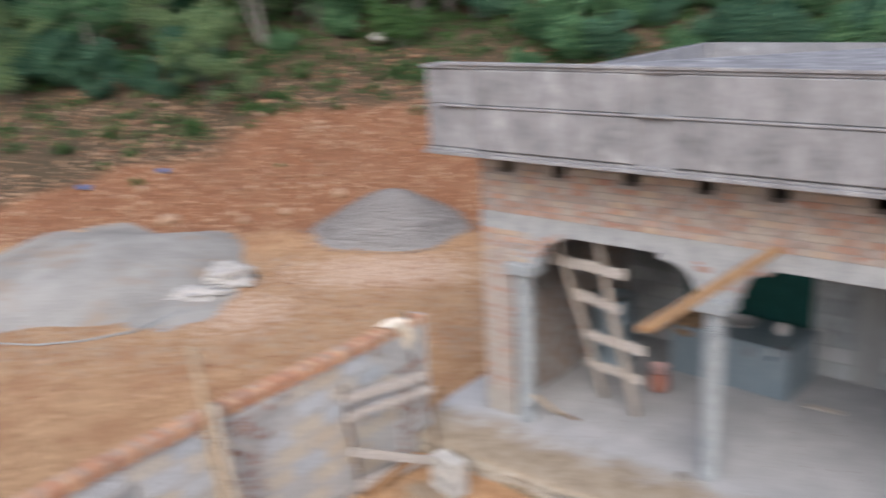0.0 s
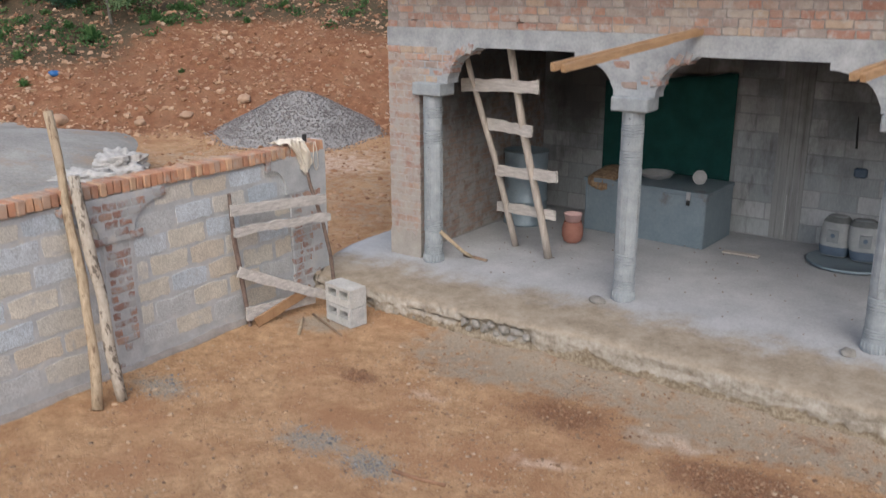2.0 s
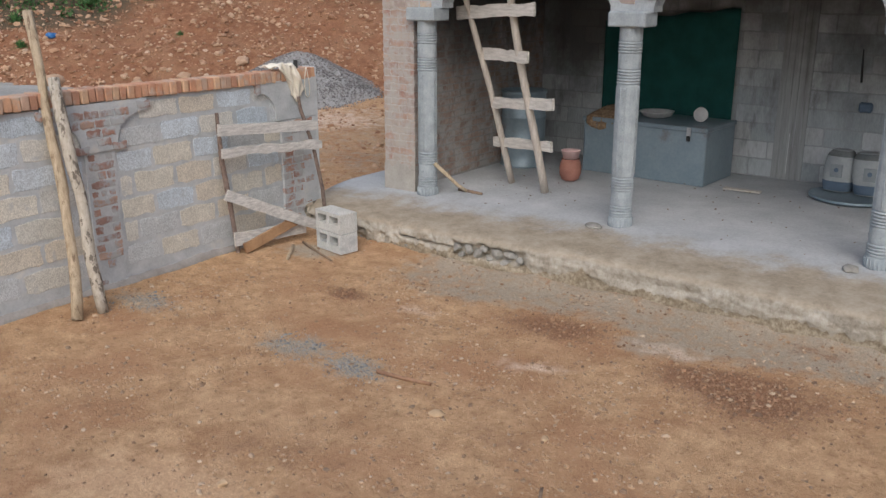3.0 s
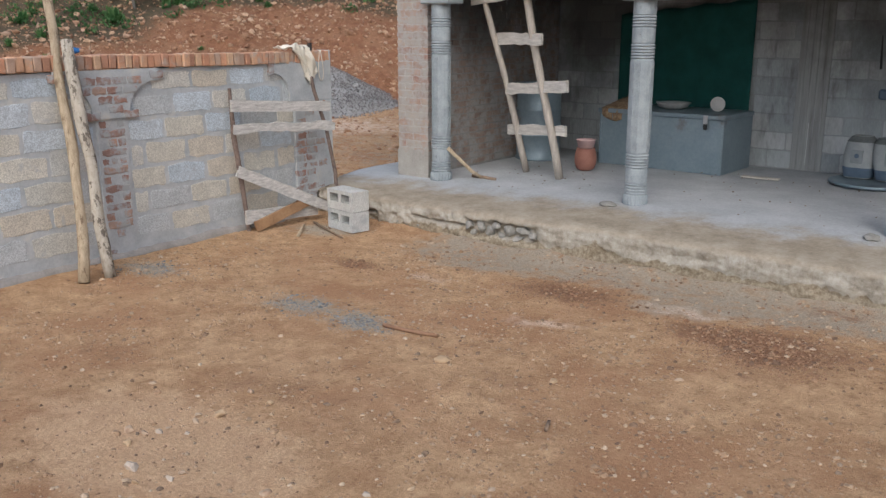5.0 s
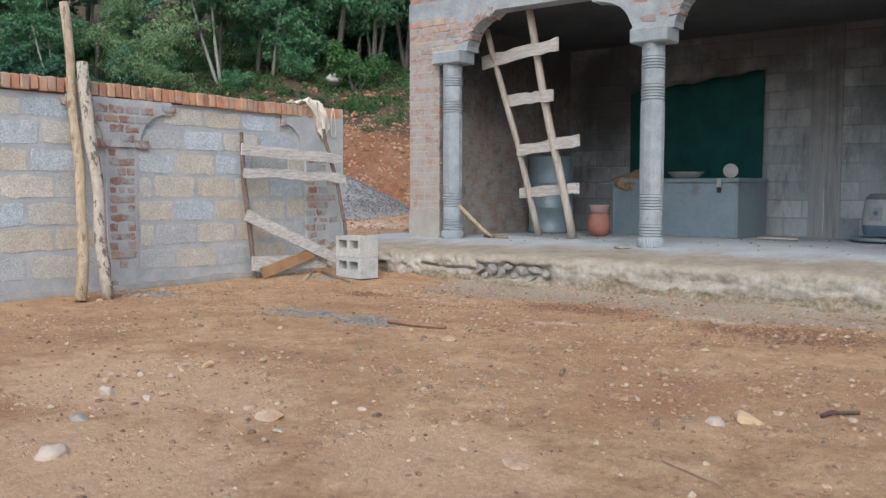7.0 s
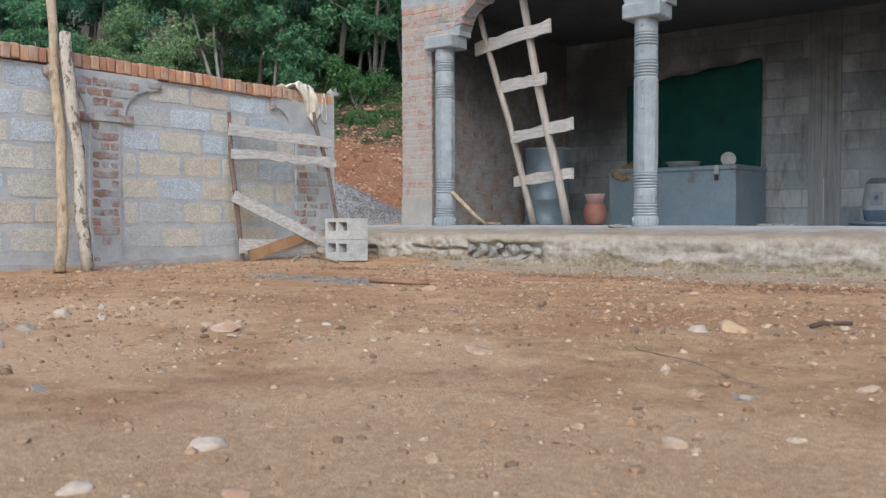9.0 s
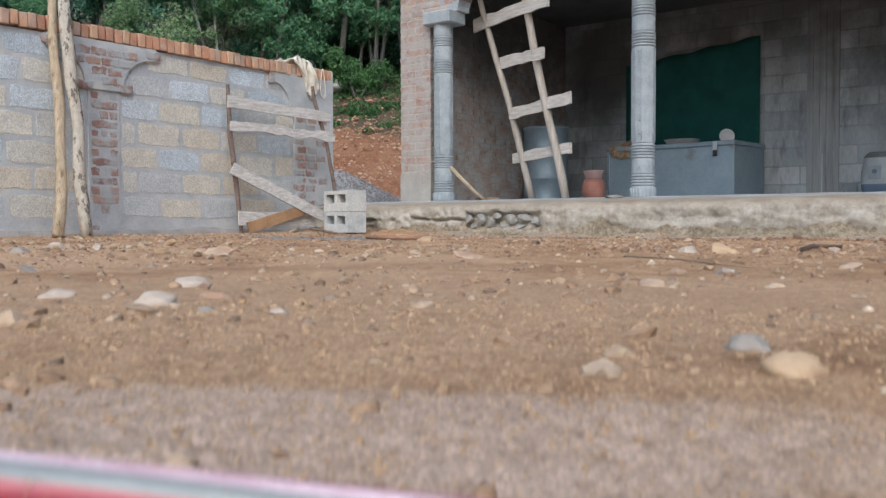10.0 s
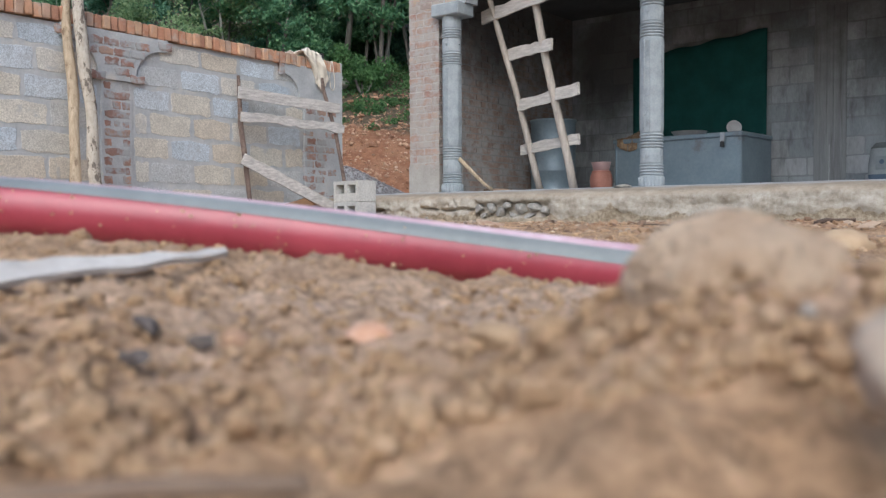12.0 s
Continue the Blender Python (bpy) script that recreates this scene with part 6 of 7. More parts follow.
# litter on the porch floor
rng = random.Random(52)
items = []
for i in range(130):
    x, y = rng.uniform(-0.3, 5.2), rng.uniform(-0.75, 2.2)
    r = rng.uniform(0.006, 0.014)
    z = FLOOR - 0.003 if y > 0 else FLOOR - 0.003 - 0.078 * (-y / 0.75)
    items.append(((x, y, z + 0.002), (r, r * 0.7, r * 0.4)))
tagged(new("floor_litter", rocks_mesh("floor_litter", items, M_DARKCLOD, 1, 28, 0.3)), "droppings and straw bits on the porch floor", "litter", "", "stuff")
single_rock("flat_stone", (2.12, -0.14, FLOOR - 0.008), (0.11, 0.07, 0.02), M_KERBSTONE, "flat pale stone at the column's foot", 90)
single_rock("flat_stone", (4.36, -0.16, FLOOR - 0.005), (0.08, 0.06, 0.03), M_KERBSTONE, "rough pale stone at the column's foot", 91)

# dark crumbs and droppings scattered over the soil
rng = random.Random(45)
items = []
for i in range(16000):
    x, y = rng.uniform(-0.6, 6.2), rng.uniform(-6.9, -1.05)
    near = max(blob(x, y, *s) for s in DAMP_SPOTS[:5])
    if rng.random() > 0.055 + 0.9 * near + 0.35 * max(0, noise.noise(Vector((x * 1.4, y * 1.4, 12)))):
        continue
    if math.hypot(x - EYE_END[0], y - EYE_END[1]) < 2.6 and rng.random() < 0.88:
        continue
    r = 0.004 * (1 + rng.expovariate(1.3))
    items.append(((x, y, ground_z(x, y) + r * 0.2), (r, r * 0.8, r * 0.6)))
clods = []
for i in range(1500):
    sp = DAMP_SPOTS[rng.choice((0, 1, 1, 1, 2, 2, 4))]
    x, y = rng.gauss(sp[0], sp[2] * 0.5), rng.gauss(sp[1], sp[3] * 0.5)
    r = 0.004 * (1 + rng.expovariate(1.2))
    if y < -1.02:
        clods.append(((x, y, ground_z(x, y) + r * 0.2), (r, r * 0.85, r * 0.7)))
tagged(new("red_clods", rocks_mesh("red_clods", clods, M_REDCLOD, 1, 29, 0.35, False)), "reddish clods broken out of the damp hollows", "soil", "", "stuff")
# blue-grey chips spilled near the stick and along the wall's foot
chips = []
for i in range(1500):
    s = GREY_SPOTS[rng.choice((0, 0, 1, 2, 2, 2, 1))]
    x, y = rng.gauss(s[0], s[2] * 0.42), rng.gauss(s[1], s[3] * 0.45)
    r = 0.0035 * (1 + rng.expovariate(1.6))
    chips.append(((x, y, ground_z(x, y) + r * 0.2), (r, r * 0.8, r * 0.5)))
tagged(new("spilled_chips", rocks_mesh("spilled_chips", chips, M_TEALCHIP, 1, 19, 0.3, False)), "spill of fine blue-grey stone chips on the soil", "gravel", "", "stuff")
tagged(new("dark_crumbs", rocks_mesh("dark_crumbs", items, M_DARKCLOD, 1, 18, 0.3)), "dark brown soil crumbs and droppings on the yard", "soil", "", "stuff")

# ---- right by the resting camera ----
E_X, E_Y = EYE_END


def ahead(px, d):
    """A spot d metres from the resting eye, towards the bearing given by px."""
    t = (px - 784) / 1555.0
    f = Vector((-0.615, 0.789, 0))
    r = Vector((0.789, 0.615, 0))
    v = (f + r * t).normalized()
    return E_X + v.x * d, E_Y + v.y * d


def build_pipe():
    t = thing("water_pipe", "red plastic water pipe with a grey stripe lying on soil", "pipe", (0, 0, 0))
    d = (PIPE_R - PIPE_L).normalized()
    level = Vector((d.y, -d.x, 0))

    def axis(u):
        q = PIPE_L + d * u
        z = PIPE_RAD + 0.0005 - 0.030 * math.tanh((u - 0.15) / 0.24) * (1 - smooth(0.9, 2.2, abs(u - 0.15)))
        return Vector((q.x, q.y, z))

    def skin(u, a, r=PIPE_RAD):
        """A point of the pipe's surface, a radians up from the side that faces the yard's near end."""
        return axis(u) + (level * math.cos(a) + Vector((0, 0, 1)) * math.sin(a)) * r

    us = [-2.4 + 0.2 * i for i in range(11)] + [-0.3 + 0.03 * i for i in range(34)] + [0.9 + 0.2 * i for i in range(10)]
    bm = bmesh.new()
    tube(bm, [axis(u) for u in us], [PIPE_RAD] * len(us), 32)
    part("tube", bm, M_PIPE, t, "", True)
    bm = bmesh.new()
    rows = []
    for u in us:
        mid = radians(max(27.0, min(64.0, 56 - 105 * u)))
        rows.append([bm.verts.new(skin(u, mid + a, PIPE_RAD + 0.0003)) for a in (-0.29, -0.15, 0.0, 0.15, 0.29)])
    for a, b in zip(rows, rows[1:]):
        for k in range(4):
            bm.faces.new((a[k], a[k + 1], b[k + 1], b[k]))
    part("stripe", bm, M_STRIPE, t, "grey stripe", True)
    # the worn crest's sky highlight, painted as a pale strip beside the stripe
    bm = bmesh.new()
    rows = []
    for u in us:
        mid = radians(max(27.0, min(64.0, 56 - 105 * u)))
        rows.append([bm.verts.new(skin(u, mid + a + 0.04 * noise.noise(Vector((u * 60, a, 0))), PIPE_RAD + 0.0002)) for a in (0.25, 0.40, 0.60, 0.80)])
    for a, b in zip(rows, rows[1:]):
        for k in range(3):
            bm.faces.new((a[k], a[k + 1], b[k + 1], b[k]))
    part("crest_highlight", bm, M_CREST_GLINT, t, "pale highlight painted along the worn crest", True)
    # specks of soil clinging to it
    rng = random.Random(8)
    specks = []
    for i in range(420):
        p = skin(rng.uniform(-0.5, 0.9), rng.gauss(-0.25, 0.7), PIPE_RAD)
        r = rng.uniform(0.0003, 0.0010)
        specks.append((p[:], (r, r * 0.8, r * 0.6)))
    ob = new("soil_speck", rocks_mesh("soil_speck", specks, M_CLOD, 1, 12, 0.3))
    ob.parent = t
    tagged(ob, "clinging soil crumbs", "", "", "stuff")


build_pipe()
x, y = ahead(1316, 0.132)
caked = single_rock("earthy_stone", (x, y, 0.0140), (0.0196, 0.0150, 0.0114), M_CAKED, "soil-caked stone half sunk in the earth", 71, "stone", "", 5, 0.050, 0.40)
rng = random.Random(15)
crust = []
for i in range(1800):
    v = caked.data.vertices[rng.randrange(len(caked.data.vertices))].co
    w = caked.data.vertices[rng.randrange(len(caked.data.vertices))].co
    p = (v + (w - v).normalized() * rng.uniform(0, 0.004)) * rng.uniform(0.985, 1.01)
    r = rng.uniform(0.0003, 0.0010)
    crust.append((p[:], (r, r * 0.9, r * 0.75)))
ob = new("crust", rocks_mesh("crust", crust, M_CRUST, 1, 13, 0.35))
ob.parent = caked
tagged(ob, "crumbly soil crust", "", "", "stuff")
x, y = ahead(1650, 0.088)
single_rock("stone", (x, y, 0.0112), (0.0054, 0.0050, 0.0056), M_WHITESTONE, "white stone half sunk in the soil", 72, "stone", "yard stones")
x, y = ahead(650, 0.16)
single_rock("stone", (x, y, height(x, y) + 0.0026), (0.0060, 0.005, 0.004), M_ORANGESTONE, "small orange-brown pebble in the soil", 73, "stone", "yard stones")
for k, (c, d, size, mt, lab) in enumerate(((415, 0.155, (0.0026, 0.0024, 0.0020), M_STONE, "small dull pebble in the soil"),
                                           (885, 0.150, (0.0068, 0.0040, 0.0026), M_TANSTONE, "flat yellowish pebble in the soil"), (960, 0.135, (0.0038, 0.0030, 0.0024), M_STONE, "small dull pebble in the soil"),
                                           (1440, 0.112, (0.0013, 0.0011, 0.0011), M_GREYSTONE, "small grey pebble by the sunken stone"))):
    x, y = ahead(c, d)
    single_rock("pebble", (x, y, height(x, y) + size[2] * 0.55), size, mt, lab, 80 + k, "stone", "yard stones")
# ragged dark bits of bark
for k, (c, d, size) in enumerate(((195, 0.150, (0.0062, 0.0022, 0.0018)), (258, 0.166, (0.0062, 0.0022, 0.0020)), (235, 0.143, (0.0062, 0.0018, 0.0014)), (352, 0.156, (0.0034, 0.0022, 0.0018)))):
    x, y = ahead(c, d)
    broken_stone("bark_bit", (x, y, height(x, y) + size[2] * 0.7 + 0.0012), size, M_BARKBIT, "ragged dark bit of bark on the soil", 81 + k, "bark", "bits of bark")
a, b = ahead(-120, 0.23), ahead(400, 0.27)
bm = bmesh.new()
plank(bm, (*a, height(*a) + 0.004), (*b, height(*b) + 0.003), 0.0098, 0.002, (-0.615, 0.789, 0.45), 0.0008, 5, 0.22, 14)
tagged(part("wood_splinter", bm, M_SPLINTER, None), "pale flat wood splinter lying on the soil", "splinter")
a, b, c = ahead(-150, 0.084), ahead(250, 0.083), ahead(540, 0.080)
stick([(*p, max(height(*p) + 0.0012, 0.0)) for p in (a, b, c)], 0.0012, "dark damp twig pressed into the soil", M_TWIG)
rng = random.Random(31)
items = []
for i in range(19000):
    c, d = rng.uniform(-500, 2100), 0.10 + 1.1 * rng.random() ** 2.3
    x, y = ahead(c, d)
    r = min(0.0005 * (1 + rng.expovariate(0.95)), 0.0036) * (0.7 + 0.9 * d)
    items.append(((x, y, height(x, y) + r * 0.2), (r, r * 0.85, r * 0.7)))
tagged(new("soil_crumbs", rocks_mesh("soil_crumbs", items, M_CLOD, 1, 8, 0.40)), "loose crumbs of brown soil", "soil", "", "stuff")


# ---- trees and bushes ----
def leaf_cloud(centres, per, leaf, rng, flat=0.7):
    """Small bent leaves round each centre (x, y, z, radius)."""
    vs, fs = [], []
    for cx, cy, cz, r in centres:
        for i in range(per):
            an, u = rng.uniform(0, 2 * math.pi), rng.uniform(-1, 1)
            k = r * rng.random() ** 0.45
            s = math.sqrt(1 - u * u)
            p = Vector((cx + k * s * math.cos(an), cy + k * s * math.sin(an), cz + k * u * flat))
            n = Vector((rng.uniform(-1, 1) + 0.6 * s * math.cos(an), rng.uniform(-1, 1) + 0.6 * s * math.sin(an), rng.uniform(-0.3, 1.2)))
            d = n.cross(Vector((rng.uniform(-1, 1), rng.uniform(-1, 1), rng.uniform(-1, 1)))).normalized()
            e = d.cross(n).normalized()
            L = leaf * rng.uniform(0.6, 1.3)
            up = d.cross(e) * (L * 0.12)
            b = len(vs)
            vs += [p - d * L * 0.5, p + e * L * 0.26 + up, p + d * L * 0.5, p - e * L * 0.26 + up]
            fs += [(b, b + 1, b + 2), (b, b + 2, b + 3)]
    return vs, fs


def build_tree(seed, h, spread, leaf_mat, bark, label, per=95, leaf=0.17, stems=1, clear=0.35, group="trees on the bank"):
    rng = random.Random(seed)
    t = thing("tree", label, "tree", (0, 0, 0), 0, group)
    centres = []
    bm = bmesh.new()
    for st in range(stems):
        lean = Vector((rng.uniform(-0.12, 0.12), rng.uniform(-0.12, 0.12), 0)) * (1 + st)
        trunk = []
        for i in range(9):
            k = i / 8
            trunk.append(Vector((0.15 * st * math.cos(st * 2.1), 0.15 * st * math.sin(st * 2.1), 0)) + lean * h * k + Vector((0.09 * math.sin(4 * k + seed), 0.09 * math.cos(3 * k + seed), h * 0.85 * k - 0.15)))
        r0 = (0.017 if stems == 1 else 0.012) * h ** 0.9
        tube(bm, trunk, [r0 * (1 - 0.82 * i / 8) for i in range(9)], 9, 0.06, rng)
        limbs = 9 if stems == 1 else 6
        for i in range(limbs):
            k = clear + (0.95 - clear) * (i + rng.random() * 0.6) / limbs
            a = trunk[min(8, int(k * 8))]
            an = rng.uniform(0, 2 * math.pi)
            L = spread * (1.15 - 0.6 * k) * rng.uniform(0.7, 1.15)
            b = a + Vector((L * math.cos(an), L * math.sin(an), L * rng.uniform(0.25, 0.75)))
            mid = a.lerp(b, 0.5) + Vector((0, 0, 0.08 * L))
            tube(bm, [a, mid, b], [r0 * 0.42 * (1.05 - k), r0 * 0.26 * (1.05 - k) + 0.004, 0.006], 6, 0.05, rng)
            for q in (0.45, 0.7, 0.9, 1.05):
                p = a.lerp(b, q)
                rr = spread * rng.uniform(0.20, 0.36)
                centres.append((p.x + rng.uniform(-0.3, 0.3) * spread, p.y + rng.uniform(-0.3, 0.3) * spread, p.z + rng.uniform(-0.15, 0.25) * spread, rr))
        top = trunk[-1]
        centres += [(top.x + rng.uniform(-0.3, 0.3) * spread, top.y + rng.uniform(-0.3, 0.3) * spread, top.z + rng.uniform(-0.2, 0.5) * spread, spread * 0.32) for _ in range(5)]
    part("trunk", bm, bark, t, "", True)
    vs, fs = leaf_cloud(centres, per, leaf, rng)
    me = bpy.data.meshes.new("crown")
    me.from_pydata([v[:] for v in vs], [], fs)
    me.materials.append(leaf_mat)
    ob = new("crown", me)
    ob.parent = t
    return t


def build_bush(seed, r, leaf_mat, label, per=150, leaf=0.10):
    rng = random.Random(seed)
    t = thing("bush", label, "bush", (0, 0, 0), 0, "bushes on the bank")
    bm = bmesh.new()
    centres = []
    for i in range(7):
        an = rng.uniform(0, 2 * math.pi)
        b = Vector((r * 0.7 * math.cos(an), r * 0.7 * math.sin(an), r * rng.uniform(0.6, 1.3)))
        tube(bm, [Vector((0, 0, -0.1)), b * 0.5 + Vector((0, 0, 0.1 * r)), b], [0.02 * r + 0.004, 0.014 * r + 0.003, 0.004], 5)
        centres += [(*(b * q)[:2], (b * q).z + 0.05, r * rng.uniform(0.25, 0.42)) for q in (0.5, 0.8, 1.0)]
    part("stem", bm, M_BARK, t)
    vs, fs = leaf_cloud(centres, per, leaf, rng, 0.85)
    me = bpy.data.meshes.new("foliage")
    me.from_pydata([v[:] for v in vs], [], fs)
    me.materials.append(leaf_mat)
    ob = new("foliage", me)
    ob.parent = t
    return t


def build_tuft(seed, r):
    """A leafy weed: many arching leaves from one root."""
    rng = random.Random(seed)
    t = thing("weed_clump", "bright green leafy weed growing on the red earth", "weed", (0, 0, 0), 0, "weeds on the bank")
    vs, fs = [], []
    for i in range(150):
        an, tilt = rng.uniform(0, 2 * math.pi), rng.uniform(0.15, 1.35)
        L, w = r * rng.uniform(0.5, 1.25), r * rng.uniform(0.05, 0.10)
        root = Vector((rng.uniform(-0.22, 0.22) * r, rng.uniform(-0.22, 0.22) * r, rng.uniform(0, 0.25) * r))
        d = Vector((math.cos(an) * math.sin(tilt), math.sin(an) * math.sin(tilt), math.cos(tilt)))
        s = Vector((-math.sin(an), math.cos(an), 0))
        mid = root + d * L * 0.55
        tip = root + d * L + Vector((0, 0, -0.28 * L * math.sin(tilt)))
        b = len(vs)
        vs += [root, mid - s * w, mid + s * w, tip]
        fs += [(b, b + 1, b + 2), (b + 1, b + 3, b + 2)]
    me = bpy.data.meshes.new("leaves")
    me.from_pydata([v[:] for v in vs], [], fs)
    me.materials.append(M_LEAF_BRIGHT)
    ob = new("leaves", me)
    ob.parent = t
    return t


def place(t, px, py, scale=1.0, first=False, rz=0.0, rng=None):
    x, y, z = hill_point(px, py)
    m = pose(x, y, z - 0.05, 0, 0, rz)
    if first:
        t.matrix_basis = m @ Matrix.Diagonal((scale, scale, scale, 1))
        return t
    o = copy_thing(t, m)
    o.scale = (scale, scale, scale)
    return o


rng = random.Random(77)
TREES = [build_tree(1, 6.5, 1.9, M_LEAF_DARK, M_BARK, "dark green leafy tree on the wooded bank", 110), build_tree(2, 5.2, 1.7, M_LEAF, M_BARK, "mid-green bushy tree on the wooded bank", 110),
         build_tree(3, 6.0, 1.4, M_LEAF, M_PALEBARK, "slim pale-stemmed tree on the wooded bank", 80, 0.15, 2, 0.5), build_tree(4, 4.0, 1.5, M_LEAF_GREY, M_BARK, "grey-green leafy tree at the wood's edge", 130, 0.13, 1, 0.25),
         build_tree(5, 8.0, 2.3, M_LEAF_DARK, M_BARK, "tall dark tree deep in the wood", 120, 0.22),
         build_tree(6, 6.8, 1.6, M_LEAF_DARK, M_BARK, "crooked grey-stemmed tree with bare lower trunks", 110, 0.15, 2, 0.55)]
# trees that stand out at the wood's edge, then the wood behind
SPOTS = [(5, -2.45, 26.2, 0.9, 75), (5, -1.75, 27.0, 1.0, 190), (2, -0.9, 26.6, 0.85, 75), (3, -9.4, 24.4, 0.75, 3), (1, -5.6, 25.7, 0.8, 9), (0, -13.9, 26.0, 0.9, 50), (1, -0.4, 28.4, 1.0, 100), (3, -7.65, 22.4, 0.72, 20), (2, -7.0, 25.6, 0.95, 40), (1, -3.4, 27.5, 0.9, 10), (0, -1.6, 27.6, 0.9, 70), (3, -7.4, 26.6, 1.0, 130), (0, -10.6, 25.6, 0.85, 200), (1, -12.3, 24.4, 0.75, 15), (2, -10.9, 23.6, 0.6, 75), (3, -13.3, 22.9, 0.7, 310)]
used = set()
for i, px, py, sc, rz in SPOTS:
    place(TREES[i], px, py, sc, i not in used, rz)
    used.add(i)
for k in range(85):
    py = 26.0 + 20 * rng.random() ** 1.3
    px = rng.uniform(-22, 18) * (0.7 + py / 90)
    i = rng.choice((0, 0, 1, 4, 4, 1, 2))
    place(TREES[i], px, py, rng.uniform(0.75, 1.15), i not in used, rng.uniform(0, 360))
    used.add(i)
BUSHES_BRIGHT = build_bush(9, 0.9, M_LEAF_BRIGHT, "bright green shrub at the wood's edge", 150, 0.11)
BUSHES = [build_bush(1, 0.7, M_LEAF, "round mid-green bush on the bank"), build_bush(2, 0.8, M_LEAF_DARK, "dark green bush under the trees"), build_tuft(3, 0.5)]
BUSHES.append(BUSHES_BRIGHT)
B_SPOTS = [(2, -7.9, 21.5, 0.8, 0), (3, -3.0, 24.9, 1.05, 40), (2, -8.75, 19.5, 0.4, 80), (2, -9.2, 20.4, 0.5, 10), (2, -10.1, 21.4, 0.7, 200), (2, -6.6, 22.3, 0.6, 50), (2, -5.4, 19.8, 0.28, 99), (2, -5.8, 22.6, 0.5, 17), (2, -3.6, 23.0, 0.5, 140), (2, -4.4, 22.2, 0.35, 60), (2, -8.6, 21.9, 0.45, 33), (2, -9.7, 19.9, 0.4, 73), (2, -11.0, 20.6, 0.7, 12), (1, -9.1, 22.9, 0.6, 30), (1, -9.9, 23.4, 0.75, 130), (1, -8.6, 23.7, 0.7, 240), (1, -10.9, 22.8, 0.6, 77), (2, -6.1, 22.8, 0.5, 20), (2, -6.9, 22.3, 0.45, 120), (2, -5.6, 23.8, 0.55, 220), (2, -3.0, 23.9, 0.6, 320),
           (2, -2.5, 23.7, 0.5, 45), (2, -3.5, 23.5, 0.4, 145), (0, -4.8, 25.4, 0.8, 245), (0, -6.4, 25.0, 0.7, 95)]
used = set()
for i, px, py, sc, rz in B_SPOTS:
    place(BUSHES[i], px, py, sc, i not in used, rz)
    used.add(i)
for k in range(130):
    py = 23.6 + 10 * rng.random() ** 1.5
    px = rng.uniform(-18, 18)
    i = rng.choice((0, 1, 1, 0))
    if -4.6 < px < -0.6 and py < 27.5:
        continue
    place(BUSHES[i], px, py, rng.uniform(0.6, 1.5), i not in used, rng.uniform(0, 360))
    used.add(i)
# low weeds and grass on the bank
cent = []
for k in range(3600):
    px, py = rng.uniform(-16, 14), 20.5 + 13 * rng.random()
    if py < 23.6 + 1.2 * noise.noise(Vector((px * 0.6, 0, 8))) and rng.random() < (0.62 + 0.5 * noise.noise(Vector((px * 0.8, py * 0.8, 3))) if py - 0.42 * min(px + 4, 0) > 22.4 else 0.97):
        continue
    x, y, z = hill_point(px, py)
    cent.append((x, y, z + 0.06, rng.uniform(0.14, 0.36)))
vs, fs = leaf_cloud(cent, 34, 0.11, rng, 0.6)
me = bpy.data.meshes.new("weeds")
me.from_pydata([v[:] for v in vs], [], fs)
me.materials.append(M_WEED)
tagged(new("weeds", me), "low green weeds and grass covering the bank's top", "weeds", "", "stuff")
# far wood on the slope
cent = []
for k in range(900):
    py = 48 + 75 * rng.random()
    px = rng.uniform(-70, 70)
    x, y, z = hill_point(px, py)
    cent.append((x, y, z + rng.uniform(0.8, 2.6), rng.uniform(1.0, 2.2)))
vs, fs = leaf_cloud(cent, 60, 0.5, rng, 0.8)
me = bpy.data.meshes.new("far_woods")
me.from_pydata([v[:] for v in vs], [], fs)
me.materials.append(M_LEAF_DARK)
tagged(new("far_woods", me), "dark green woods on the far slope", "woods", "", "stuff")


